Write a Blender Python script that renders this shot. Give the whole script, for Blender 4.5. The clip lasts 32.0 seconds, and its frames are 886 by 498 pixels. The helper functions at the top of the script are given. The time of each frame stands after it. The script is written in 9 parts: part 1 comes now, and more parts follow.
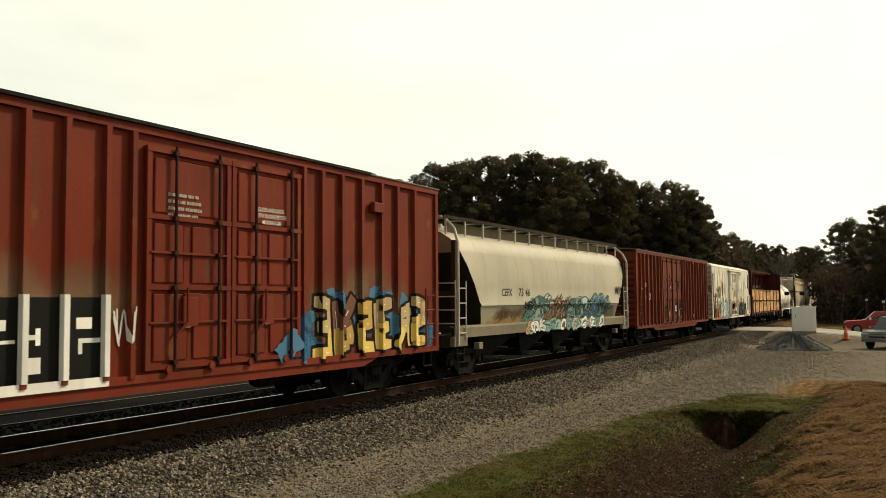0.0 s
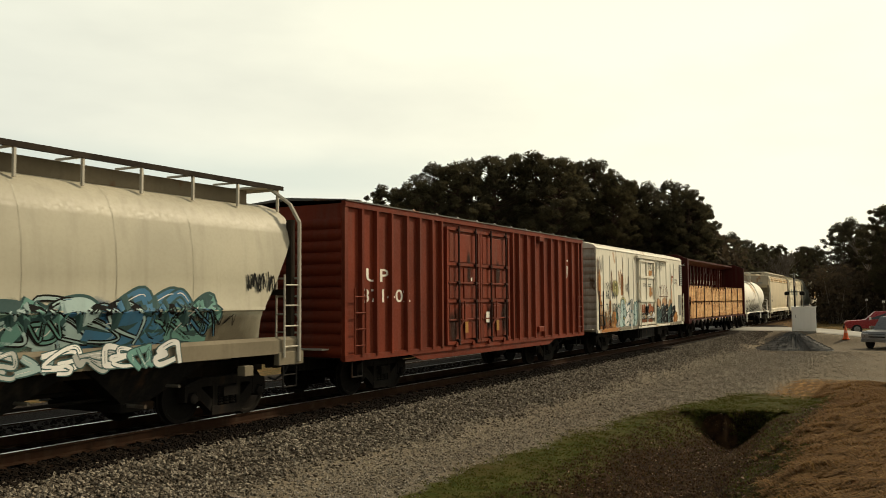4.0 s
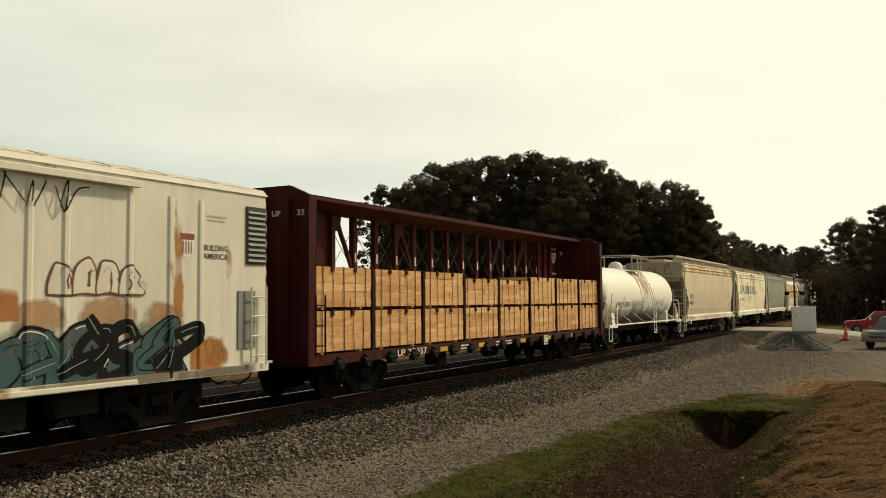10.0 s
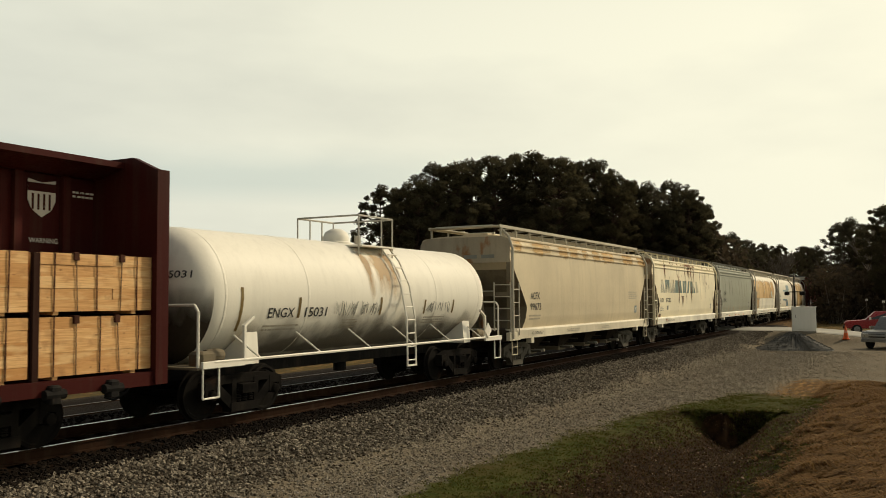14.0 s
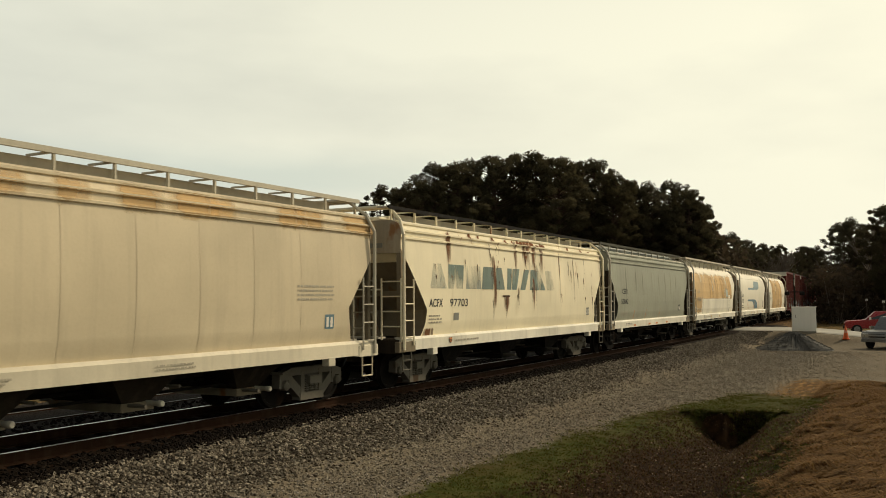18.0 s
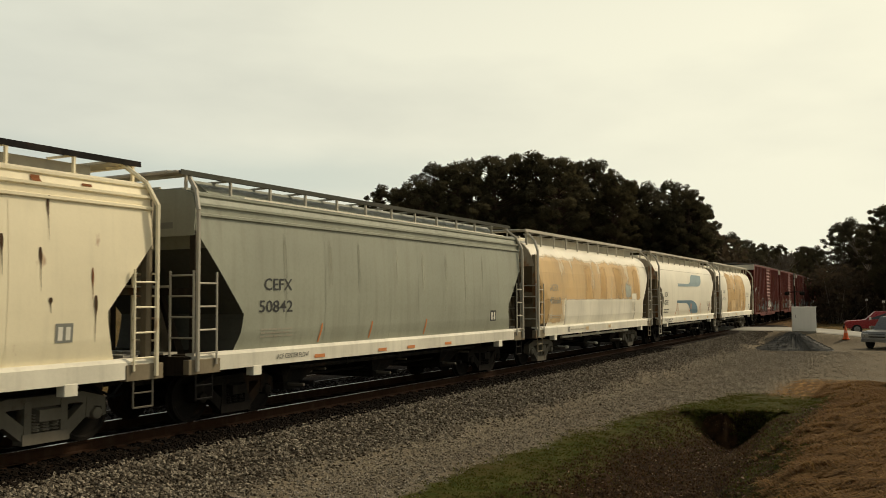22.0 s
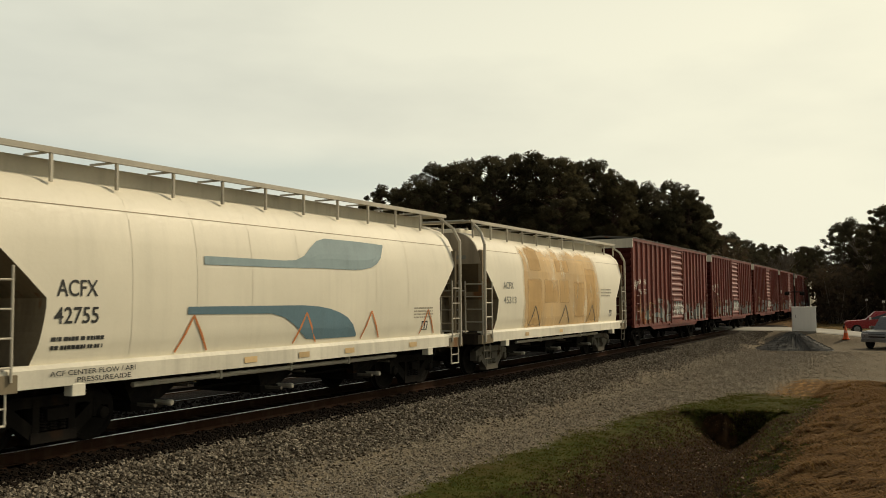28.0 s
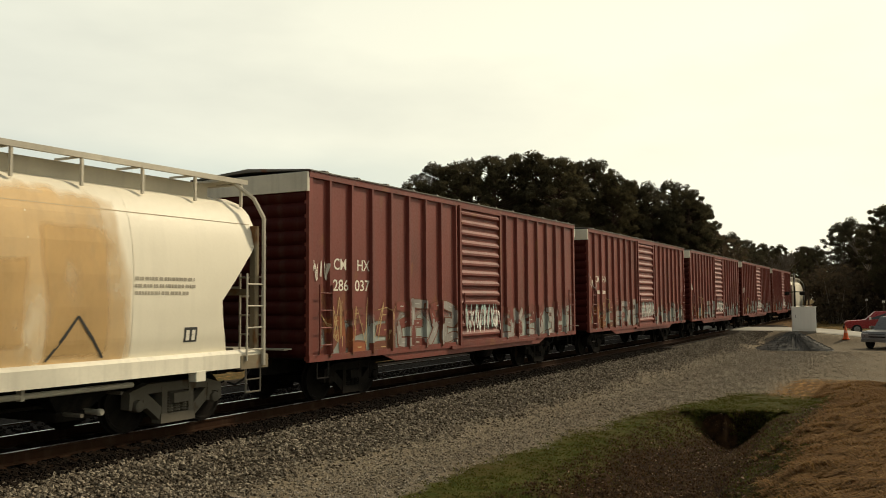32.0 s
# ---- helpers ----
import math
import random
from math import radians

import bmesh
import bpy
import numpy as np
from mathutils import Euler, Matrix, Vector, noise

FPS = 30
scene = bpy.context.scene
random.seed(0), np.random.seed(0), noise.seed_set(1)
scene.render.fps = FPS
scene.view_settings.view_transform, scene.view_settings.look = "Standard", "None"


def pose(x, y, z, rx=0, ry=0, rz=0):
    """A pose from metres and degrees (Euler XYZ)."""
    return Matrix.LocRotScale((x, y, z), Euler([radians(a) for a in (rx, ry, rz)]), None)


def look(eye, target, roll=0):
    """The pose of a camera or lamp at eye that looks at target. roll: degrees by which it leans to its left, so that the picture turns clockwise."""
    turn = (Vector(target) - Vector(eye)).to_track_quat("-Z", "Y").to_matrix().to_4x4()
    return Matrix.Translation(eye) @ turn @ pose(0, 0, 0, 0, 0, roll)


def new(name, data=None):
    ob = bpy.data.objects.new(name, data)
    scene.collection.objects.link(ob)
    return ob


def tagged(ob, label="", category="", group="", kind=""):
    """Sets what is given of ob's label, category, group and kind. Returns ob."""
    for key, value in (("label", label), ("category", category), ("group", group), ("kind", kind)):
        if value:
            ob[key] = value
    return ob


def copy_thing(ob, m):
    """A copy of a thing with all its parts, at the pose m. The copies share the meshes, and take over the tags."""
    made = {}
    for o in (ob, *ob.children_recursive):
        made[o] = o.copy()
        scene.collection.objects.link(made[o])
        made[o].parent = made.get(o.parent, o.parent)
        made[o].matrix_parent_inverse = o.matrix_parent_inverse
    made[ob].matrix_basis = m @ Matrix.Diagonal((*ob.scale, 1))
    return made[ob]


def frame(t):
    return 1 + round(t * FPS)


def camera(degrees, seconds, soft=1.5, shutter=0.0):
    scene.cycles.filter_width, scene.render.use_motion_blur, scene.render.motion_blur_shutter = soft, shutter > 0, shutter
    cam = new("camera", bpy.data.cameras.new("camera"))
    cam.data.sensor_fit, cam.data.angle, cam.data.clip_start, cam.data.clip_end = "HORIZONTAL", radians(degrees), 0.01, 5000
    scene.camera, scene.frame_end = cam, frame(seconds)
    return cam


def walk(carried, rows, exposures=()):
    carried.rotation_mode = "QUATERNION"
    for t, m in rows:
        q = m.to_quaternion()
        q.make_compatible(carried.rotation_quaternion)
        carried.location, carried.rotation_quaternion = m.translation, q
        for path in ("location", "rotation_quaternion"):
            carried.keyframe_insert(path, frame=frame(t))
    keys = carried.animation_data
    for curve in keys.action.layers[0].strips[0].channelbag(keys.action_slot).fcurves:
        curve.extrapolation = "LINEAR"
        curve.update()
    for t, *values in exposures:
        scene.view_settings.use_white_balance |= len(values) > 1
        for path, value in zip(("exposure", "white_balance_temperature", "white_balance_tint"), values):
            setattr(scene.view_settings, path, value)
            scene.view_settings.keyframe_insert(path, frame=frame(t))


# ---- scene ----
# World: x runs along the main track, y across it away from the viewer, z up from the rail heads.
EYE = Vector((0.0, -12.537, 2.167))
YAW, PITCH, ROLL = radians(28.4185), radians(3.3637), -0.423
AIM = Vector((math.cos(PITCH) * math.cos(YAW), math.cos(PITCH) * math.sin(YAW), math.sin(PITCH)))
cam = camera(53.33, 32.0, soft=0.9, shutter=0.12)
walk(cam, [(0.0, look(EYE, EYE + AIM, ROLL)), (32.0, look(EYE, EYE + AIM, ROLL))], [(0.0, 0.2), (2.0, 0.0), (3.0, 0.0), (6.0, 0.08), (9.0, -0.1), (12.0, -0.06), (14.0, -0.2), (17.0, -0.18),
      (20.0, -0.25), (23.0, -0.26), (25.0, -0.22), (28.0, -0.28), (30.0, -0.25), (32.0, -0.03)])

# ---- daylight: thin bright cloud, hazy sun high to the right ----
SUN_AZ, SUN_EL = radians(-33.0), radians(38.0)
SUN_DIR = Vector((math.cos(SUN_EL) * math.cos(SUN_AZ), math.cos(SUN_EL) * math.sin(SUN_AZ), math.sin(SUN_EL)))


def make_world():
    w = bpy.data.worlds.new("hazy_sky")
    scene.world = w
    w.use_nodes = True
    n, l = w.node_tree.nodes, w.node_tree.links
    n.clear()
    out = n.new("ShaderNodeOutputWorld")
    bg = n.new("ShaderNodeBackground")
    sky = n.new("ShaderNodeTexSky")
    sky.sky_type, sky.sun_disc = "NISHITA", False
    sky.sun_elevation, sky.sun_rotation = SUN_EL, math.pi / 2 - SUN_AZ
    sky.dust_density = 3.0
    dim = n.new("ShaderNodeMix")
    dim.data_type, dim.blend_type = "RGBA", "MULTIPLY"
    dim.inputs[0].default_value = 1.0
    dim.inputs[7].default_value = (0.05, 0.05, 0.05, 1)
    l.new(sky.outputs[0], dim.inputs[6])
    # cloud veil, brighter towards the sun
    tc = n.new("ShaderNodeTexCoord")
    dot = n.new("ShaderNodeVectorMath")
    dot.operation = "DOT_PRODUCT"
    dot.inputs[1].default_value = SUN_DIR
    l.new(tc.outputs["Generated"], dot.inputs[0])
    ramp = n.new("ShaderNodeValToRGB")
    e = ramp.color_ramp.elements
    e[0].position, e[0].color = 0.1, CLOUD_BACK
    e[1].position, e[1].color = 0.93, CLOUD_NEAR
    mid = e.new(0.5)
    mid.color = CLOUD_FAR
    half = n.new("ShaderNodeMapRange")
    half.inputs[1].default_value, half.inputs[2].default_value = -1.0, 1.0
    l.new(dot.outputs["Value"], half.inputs[0])
    l.new(half.outputs[0], ramp.inputs[0])
    mp = n.new("ShaderNodeMapping")
    mp.inputs["Scale"].default_value = (1.6, 1.6, 5.0)
    l.new(tc.outputs["Generated"], mp.inputs[0])
    no = n.new("ShaderNodeTexNoise")
    no.inputs["Scale"].default_value, no.inputs["Detail"].default_value = 1.6, 5.0
    l.new(mp.outputs[0], no.inputs["Vector"])
    cr = n.new("ShaderNodeValToRGB")
    cr.color_ramp.elements[0].position, cr.color_ramp.elements[0].color = 0.28, (0.86, 0.86, 0.86, 1)
    cr.color_ramp.elements[1].position, cr.color_ramp.elements[1].color = 0.5, (1, 1, 1, 1)
    l.new(no.outputs["Fac"], cr.inputs[0])
    mix = n.new("ShaderNodeMix")
    mix.data_type = "RGBA"
    # the veil thins out overhead, where one looks straight through it
    sep = n.new("ShaderNodeSeparateXYZ")
    l.new(tc.outputs["Generated"], sep.inputs[0])
    thin = n.new("ShaderNodeMapRange")
    thin.interpolation_type = "SMOOTHSTEP"
    thin.inputs[1].default_value, thin.inputs[2].default_value = 0.25, 0.8
    thin.inputs[3].default_value, thin.inputs[4].default_value = 1.0, 0.12
    l.new(sep.outputs["Z"], thin.inputs[0])
    veil = n.new("ShaderNodeMath")
    veil.operation = "MULTIPLY"
    l.new(cr.outputs[0], veil.inputs[0])
    l.new(thin.outputs[0], veil.inputs[1])
    # a clearer streak low in the sky
    low = n.new("ShaderNodeValToRGB")
    stops = low.color_ramp.elements
    stops[0].position, stops[0].color = 0.105, (0, 0, 0, 1)
    stops[1].position, stops[1].color = 0.175, (0, 0, 0, 1)
    stops.new(0.128).color = (1, 1, 1, 1)
    stops.new(0.143).color = (1, 1, 1, 1)
    wave = n.new("ShaderNodeMath")
    wave.operation, wave.inputs[1].default_value = "MULTIPLY_ADD", 0.05
    l.new(no.outputs["Fac"], wave.inputs[0])
    drop = n.new("ShaderNodeMath")
    drop.operation, drop.inputs[1].default_value = "SUBTRACT", 0.024
    l.new(sep.outputs["Z"], drop.inputs[0])
    l.new(drop.outputs[0], wave.inputs[2])
    l.new(wave.outputs[0], low.inputs[0])
    # the streak shows on the side away from the sun
    away = n.new("ShaderNodeMapRange")
    away.inputs[1].default_value, away.inputs[2].default_value = 0.35, 0.62
    away.inputs[3].default_value, away.inputs[4].default_value = 0.5, 0.0
    l.new(dot.outputs["Value"], away.inputs[0])
    clear = n.new("ShaderNodeMath")
    clear.operation = "MULTIPLY"
    l.new(away.outputs[0], clear.inputs[0])
    l.new(low.outputs[0], clear.inputs[1])
    l.new(veil.outputs[0], mix.inputs[0])
    l.new(dim.outputs[2], mix.inputs[6])
    l.new(ramp.outputs[0], mix.inputs[7])
    band = n.new("ShaderNodeMix")
    band.data_type = "RGBA"
    band.inputs[7].default_value = (0.62, 0.71, 0.63, 1)
    l.new(clear.outputs[0], band.inputs[0])
    l.new(mix.outputs[2], band.inputs[6])
    l.new(band.outputs[2], bg.inputs["Color"])
    bg.inputs["Strength"].default_value = SKY_STRENGTH
    l.new(bg.outputs[0], out.inputs[0])


CLOUD_BACK, CLOUD_FAR, CLOUD_NEAR, SKY_STRENGTH = (0.11, 0.115, 0.11, 1), (0.80, 0.82, 0.71, 1), (1.2, 1.15, 0.88, 1), 1.0
make_world()
sun = new("sun", bpy.data.lights.new("sun", "SUN"))
sun.data.energy, sun.data.angle, sun.data.color = 3.5, radians(5), (1.0, 0.85, 0.60)
sun.matrix_world = look(SUN_DIR * 50, (0, 0, 0))


# ---- materials ----
def node_mat(name):
    m = bpy.data.materials.new(name)
    m.use_nodes = True
    nt = m.node_tree
    return m, nt.nodes, nt.links, nt.nodes["Principled BSDF"]


def noise_node(n, l, coord, scale, detail=4.0, stretch=None):
    no = n.new("ShaderNodeTexNoise")
    no.inputs["Scale"].default_value, no.inputs["Detail"].default_value = scale, detail
    if stretch:
        mp = n.new("ShaderNodeMapping")
        mp.inputs["Scale"].default_value = stretch
        l.new(coord, mp.inputs[0])
        coord = mp.outputs[0]
    l.new(coord, no.inputs["Vector"])
    return no.outputs["Fac"]


def ramp_node(n, l, fac, a, b, ca=0.0, cb=1.0):
    r = n.new("ShaderNodeMapRange")
    r.inputs[1].default_value, r.inputs[2].default_value = a, b
    r.inputs[3].default_value, r.inputs[4].default_value = ca, cb
    l.new(fac, r.inputs[0])
    return r.outputs[0]


def mix_col(n, l, fac, a, b, mode="MIX"):
    m = n.new("ShaderNodeMix")
    m.data_type, m.blend_type = "RGBA", mode
    for k, v in ((0, fac), (6, a), (7, b)):
        if isinstance(v, (int, float)):
            m.inputs[k].default_value = v
        elif isinstance(v, tuple):
            m.inputs[k].default_value = (*v[:3], 1)
        else:
            l.new(v, m.inputs[k])
    return m.outputs[2]


def painted(name, col, rough=0.6, var=0.25, rust=0.0, rust_col=(0.16, 0.055, 0.02), grime=0.35, bump=0.15, metal=0.0,
            streak=(5.0, 5.0, 0.35), grain=18.0, seed=0.0, gloss=0.3):
    """Weathered paint or metal: broad fading, vertical streaks, rust blooms and fine grain."""
    m, n, l, p = node_mat(name)
    tc = n.new("ShaderNodeTexCoord")
    own = n.new("ShaderNodeVectorMath")
    own.operation = "MULTIPLY_ADD"
    own.inputs[1].default_value = (37.0, 23.0, 11.0)
    l.new(n.new("ShaderNodeObjectInfo").outputs["Random"], own.inputs[0])
    l.new(tc.outputs["Object"], own.inputs[2])
    co = own.outputs[0]
    if seed:
        sh = n.new("ShaderNodeMapping")
        sh.inputs["Location"].default_value = (seed, seed * 0.7, seed * 0.3)
        l.new(co, sh.inputs[0])
        co = sh.outputs[0]
    broad = noise_node(n, l, co, 0.55, 5.0)
    fine = noise_node(n, l, co, grain, 6.0)
    lines = noise_node(n, l, co, 1.0, 5.0, streak)
    dark = tuple(c * (1 - var) for c in col)
    light = tuple(min(1, c * (1 + var * 0.6)) for c in col)
    c = mix_col(n, l, ramp_node(n, l, broad, 0.3, 0.7), dark, light)
    dirt = tuple(0.35 * x + 0.65 * y for x, y in zip(col, (0.075, 0.06, 0.042)))
    c = mix_col(n, l, ramp_node(n, l, lines, 0.5, 0.78, 0.0, grime), c, dirt)
    c = mix_col(n, l, ramp_node(n, l, fine, 0.45, 0.8, 0.0, 0.35 * grime), c, tuple(x * 0.5 for x in col))
    if rust:
        sp = noise_node(n, l, co, 1.7, 8.0, (1.0, 1.0, 0.6))
        r1 = ramp_node(n, l, sp, 0.66 - 0.16 * rust, 0.72 - 0.14 * rust, 0.0, 0.9)
        c = mix_col(n, l, r1, c, rust_col)
    l.new(c, p.inputs["Base Color"])
    p.inputs["Metallic"].default_value = metal
    p.inputs["Specular IOR Level"].default_value = gloss
    l.new(ramp_node(n, l, fine, 0.2, 0.8, rough - 0.12, min(1, rough + 0.18)), p.inputs["Roughness"])
    b = n.new("ShaderNodeBump")
    b.inputs["Strength"].default_value, b.inputs["Distance"].default_value = bump, 0.01
    l.new(fine, b.inputs["Height"])
    l.new(b.outputs[0], p.inputs["Normal"])
    return m


def islands(name, stops, rough=0.85, per_object=False, grain=30.0, translucent=0.0):
    """Scattered pieces, each with its own tone out of the stops."""
    m, n, l, p = node_mat(name)
    src = n.new("ShaderNodeObjectInfo").outputs["Random"] if per_object else n.new("ShaderNodeNewGeometry").outputs["Random Per Island"]
    r = n.new("ShaderNodeValToRGB")
    r.color_ramp.interpolation = "LINEAR"
    els = r.color_ramp.elements
    while len(els) < len(stops):
        els.new(0.5)
    for k, c in enumerate(stops):
        els[k].position, els[k].color = k / (len(stops) - 1), (*c, 1)
    l.new(src, r.inputs[0])
    tc = n.new("ShaderNodeTexCoord")
    fine = noise_node(n, l, tc.outputs["Object"], grain, 4.0)
    c = mix_col(n, l, ramp_node(n, l, fine, 0.3, 0.75, 0.0, 0.55), r.outputs[0], mix_col(n, l, 1.0, r.outputs[0], (0.4, 0.4, 0.4), "MULTIPLY"))
    l.new(c, p.inputs["Base Color"])
    p.inputs["Roughness"].default_value = rough
    p.inputs["Specular IOR Level"].default_value = 0.1
    if translucent:
        tr, mx = n.new("ShaderNodeBsdfTranslucent"), n.new("ShaderNodeMixShader")
        mx.inputs[0].default_value = translucent
        l.new(c, tr.inputs["Color"])
        l.new(p.outputs[0], mx.inputs[1])
        l.new(tr.outputs[0], mx.inputs[2])
        l.new(mx.outputs[0], n["Material Output"].inputs[0])
    return m


RED_OLD = painted("oxide_red_paint", (0.15, 0.0225, 0.0085), 0.6, var=0.3, rust=0.08, grime=0.5, gloss=0.1)
RED_UP = painted("faded_red_paint", (0.145, 0.025, 0.0095), 0.6, var=0.34, grime=0.5, seed=3.1, gloss=0.12)
RED_DARK = painted("maroon_paint", (0.155, 0.034, 0.023), 0.5, rust=0.2, grime=0.55, seed=5.7, gloss=0.35)
# maroon lowered in tone so faces turned from the sun look shaded
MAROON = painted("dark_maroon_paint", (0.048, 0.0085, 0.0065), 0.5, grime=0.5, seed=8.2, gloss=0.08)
BLACK = painted("black_underframe", (0.012, 0.011, 0.010), 0.75, rust=0.25, rust_col=(0.05, 0.028, 0.016), grime=0.5, gloss=0.08)
TRUCK = painted("oily_cast_steel", (0.011, 0.0095, 0.008), 0.8, rust=0.25, rust_col=(0.025, 0.015, 0.009), grime=0.2, gloss=0.04)
TRUCK_PALE = painted("dusty_cast_steel", (0.125, 0.112, 0.088), 0.8, rust=0.2, rust_col=(0.06, 0.036, 0.02), grime=0.5, gloss=0.08)
WHITE_RF = painted("stained_white_paint", (0.64, 0.60, 0.48), 0.55, rust=0.12, rust_col=(0.36, 0.20, 0.08), grime=0.28, var=0.1, seed=11.0)
WHITE_TK = painted("white_tank_paint", (0.78, 0.74, 0.63), 0.55, rust=0.0, grime=0.16, var=0.05, seed=2.0, gloss=0.3)
CREAM_1 = painted("cream_hopper_paint", (0.40, 0.365, 0.265), 0.5, grime=0.35, var=0.14, seed=4.0)
CREAM_2 = painted("beige_hopper_paint", (0.58, 0.49, 0.33), 0.55, grime=0.22, var=0.14, seed=6.0)
CREAM_3 = painted("rusty_cream_paint", (0.80, 0.715, 0.505), 0.55, rust=0.08, rust_col=(0.30, 0.14, 0.06), grime=0.14, var=0.12, seed=7.3)
GREY_H = painted("greygreen_hopper_paint", (0.285, 0.29, 0.222), 0.5, grime=0.35, var=0.12, seed=9.0)
CREAM_5 = painted("pale_hopper_paint", (0.72, 0.67, 0.535), 0.5, grime=0.1, var=0.08, seed=12.0)
TAN = painted("tan_stain_paint", (0.56, 0.40, 0.20), 0.6, grime=0.2, var=0.3, seed=13.0)
SILL_B = painted("beige_sill_paint", (0.63, 0.565, 0.42), 0.55, grime=0.3, seed=15.0)
SILL_W = painted("white_sill_paint", (0.68, 0.64, 0.52), 0.55, grime=0.35, seed=14.0)
SEAM = painted("dark_weld_seam", (0.36, 0.30, 0.20), 0.7, grime=0.3)
# next two: body paint with grime, darkened further to stand for shade
END_DIRT_SHADE = painted("sooty_end_paint", (0.03, 0.023, 0.016), 0.85, var=0.4, grime=0.6, gloss=0.08)
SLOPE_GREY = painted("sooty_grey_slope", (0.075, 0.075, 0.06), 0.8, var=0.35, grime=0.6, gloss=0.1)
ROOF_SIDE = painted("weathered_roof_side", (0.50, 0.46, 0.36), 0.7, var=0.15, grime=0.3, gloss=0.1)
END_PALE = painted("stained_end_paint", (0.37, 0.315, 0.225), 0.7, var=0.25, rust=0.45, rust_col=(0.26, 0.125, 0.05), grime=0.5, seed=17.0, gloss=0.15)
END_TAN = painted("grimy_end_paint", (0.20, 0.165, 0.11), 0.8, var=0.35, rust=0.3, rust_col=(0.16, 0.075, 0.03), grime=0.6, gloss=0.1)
BLUE = painted("faded_blue_paint", (0.115, 0.195, 0.235), 0.6, grime=0.2, var=0.2)
BLUE_PALE = painted("worn_blue_paint", (0.25, 0.325, 0.335), 0.6, grime=0.2, var=0.25)
LETTER_K = painted("black_lettering", (0.035, 0.035, 0.032), 0.6, grime=0.2)
LETTER_G = painted("grey_lettering", (0.20, 0.20, 0.17), 0.6, grime=0.2)
LETTER_F = painted("faint_stencil_lettering", (0.36, 0.325, 0.25), 0.6, grime=0.2)
LETTER_W = painted("white_lettering", (0.72, 0.68, 0.58), 0.6, grime=0.3)
ORANGE = painted("orange_marks", (0.55, 0.20, 0.06), 0.6, grime=0.3)
YELLOW = painted("yellow_reflector", (0.60, 0.36, 0.04), 0.5, grime=0.3)
STEEL = painted("polished_rail_steel", (0.62, 0.60, 0.56), 0.28, metal=1.0, grime=0.1, var=0.1, bump=0.03)
RUSTY = painted("rusty_rail_steel", (0.026, 0.0125, 0.0065), 0.85, grime=0.4, gloss=0.05)
DULL_RAIL = painted("dull_rail_head", (0.16, 0.145, 0.125), 0.5, metal=0.7, grime=0.3, var=0.2, bump=0.03)
TIE = painted("creosoted_timber", (0.013, 0.0075, 0.0045), 0.95, var=0.35, grime=0.2, streak=(0.5, 9.0, 9.0), gloss=0.03)
ROOF_M = painted("galvanised_roof", (0.13, 0.12, 0.10), 0.6, grime=0.5, rust=0.3)
GRATE = painted("galvanised_grating", (0.48, 0.44, 0.35), 0.6, grime=0.35)
BOX_W = painted("white_cabinet_paint", (0.80, 0.78, 0.69), 0.5, grime=0.12, var=0.05)
BARK = painted("pine_bark", (0.075, 0.05, 0.035), 0.95, var=0.4, grain=6.0, bump=0.6, gloss=0.08)
TWIG = painted("bare_branch_bark", (0.17, 0.14, 0.11), 0.95, var=0.3, gloss=0.08)
NEEDLES = islands("pine_needles", [(0.075, 0.064, 0.036), (0.10, 0.086, 0.047), (0.13, 0.112, 0.06), (0.085, 0.073, 0.04)], 0.85, translucent=0.4)
SHRUBS = islands("dark_undergrowth", [(0.06, 0.045, 0.028), (0.082, 0.061, 0.039), (0.10, 0.076, 0.05), (0.062, 0.052, 0.03)], 0.9, translucent=0.35)
STONE = islands("ballast_stone", [(0.03, 0.023, 0.016), (0.10, 0.083, 0.06), (0.33, 0.285, 0.215), (0.06, 0.046, 0.031), (0.19, 0.16, 0.12)], 0.9)
# near-black stone: oil stain together with painted shade of the train
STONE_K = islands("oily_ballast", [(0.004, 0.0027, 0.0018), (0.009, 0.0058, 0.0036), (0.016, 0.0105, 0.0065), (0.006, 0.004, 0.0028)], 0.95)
STONE_P = islands("pale_gravel", [(0.10, 0.083, 0.058), (0.21, 0.18, 0.135), (0.40, 0.355, 0.285), (0.13, 0.105, 0.073), (0.28, 0.245, 0.19)], 0.9)
STONE_D = islands("dark_gravel", [(0.05, 0.05, 0.046), (0.10, 0.10, 0.09), (0.075, 0.07, 0.063)], 0.9)
GRASS_G = islands("green_grass", [(0.055, 0.072, 0.010), (0.09, 0.10, 0.018), (0.12, 0.10, 0.032), (0.07, 0.088, 0.013), (0.16, 0.12, 0.045)], 0.8, translucent=0.4)
GRASS_D = islands("dry_grass", [(0.14, 0.075, 0.026), (0.30, 0.17, 0.06), (0.21, 0.115, 0.042), (0.085, 0.048, 0.018), (0.36, 0.22, 0.085)], 0.85, translucent=0.3)
GRASS_B = islands("dead_brown_grass", [(0.03, 0.016, 0.007), (0.075, 0.04, 0.016), (0.05, 0.027, 0.011), (0.13, 0.078, 0.034), (0.05, 0.045, 0.012)], 0.85, translucent=0.3)
LEAVES = islands("fallen_leaves", [(0.02, 0.010, 0.0045), (0.05, 0.024, 0.010), (0.085, 0.042, 0.017), (0.018, 0.010, 0.005), (0.06, 0.03, 0.013), (0.035, 0.019, 0.009), (0.05, 0.026, 0.012), (0.30, 0.21, 0.13)], 0.85)


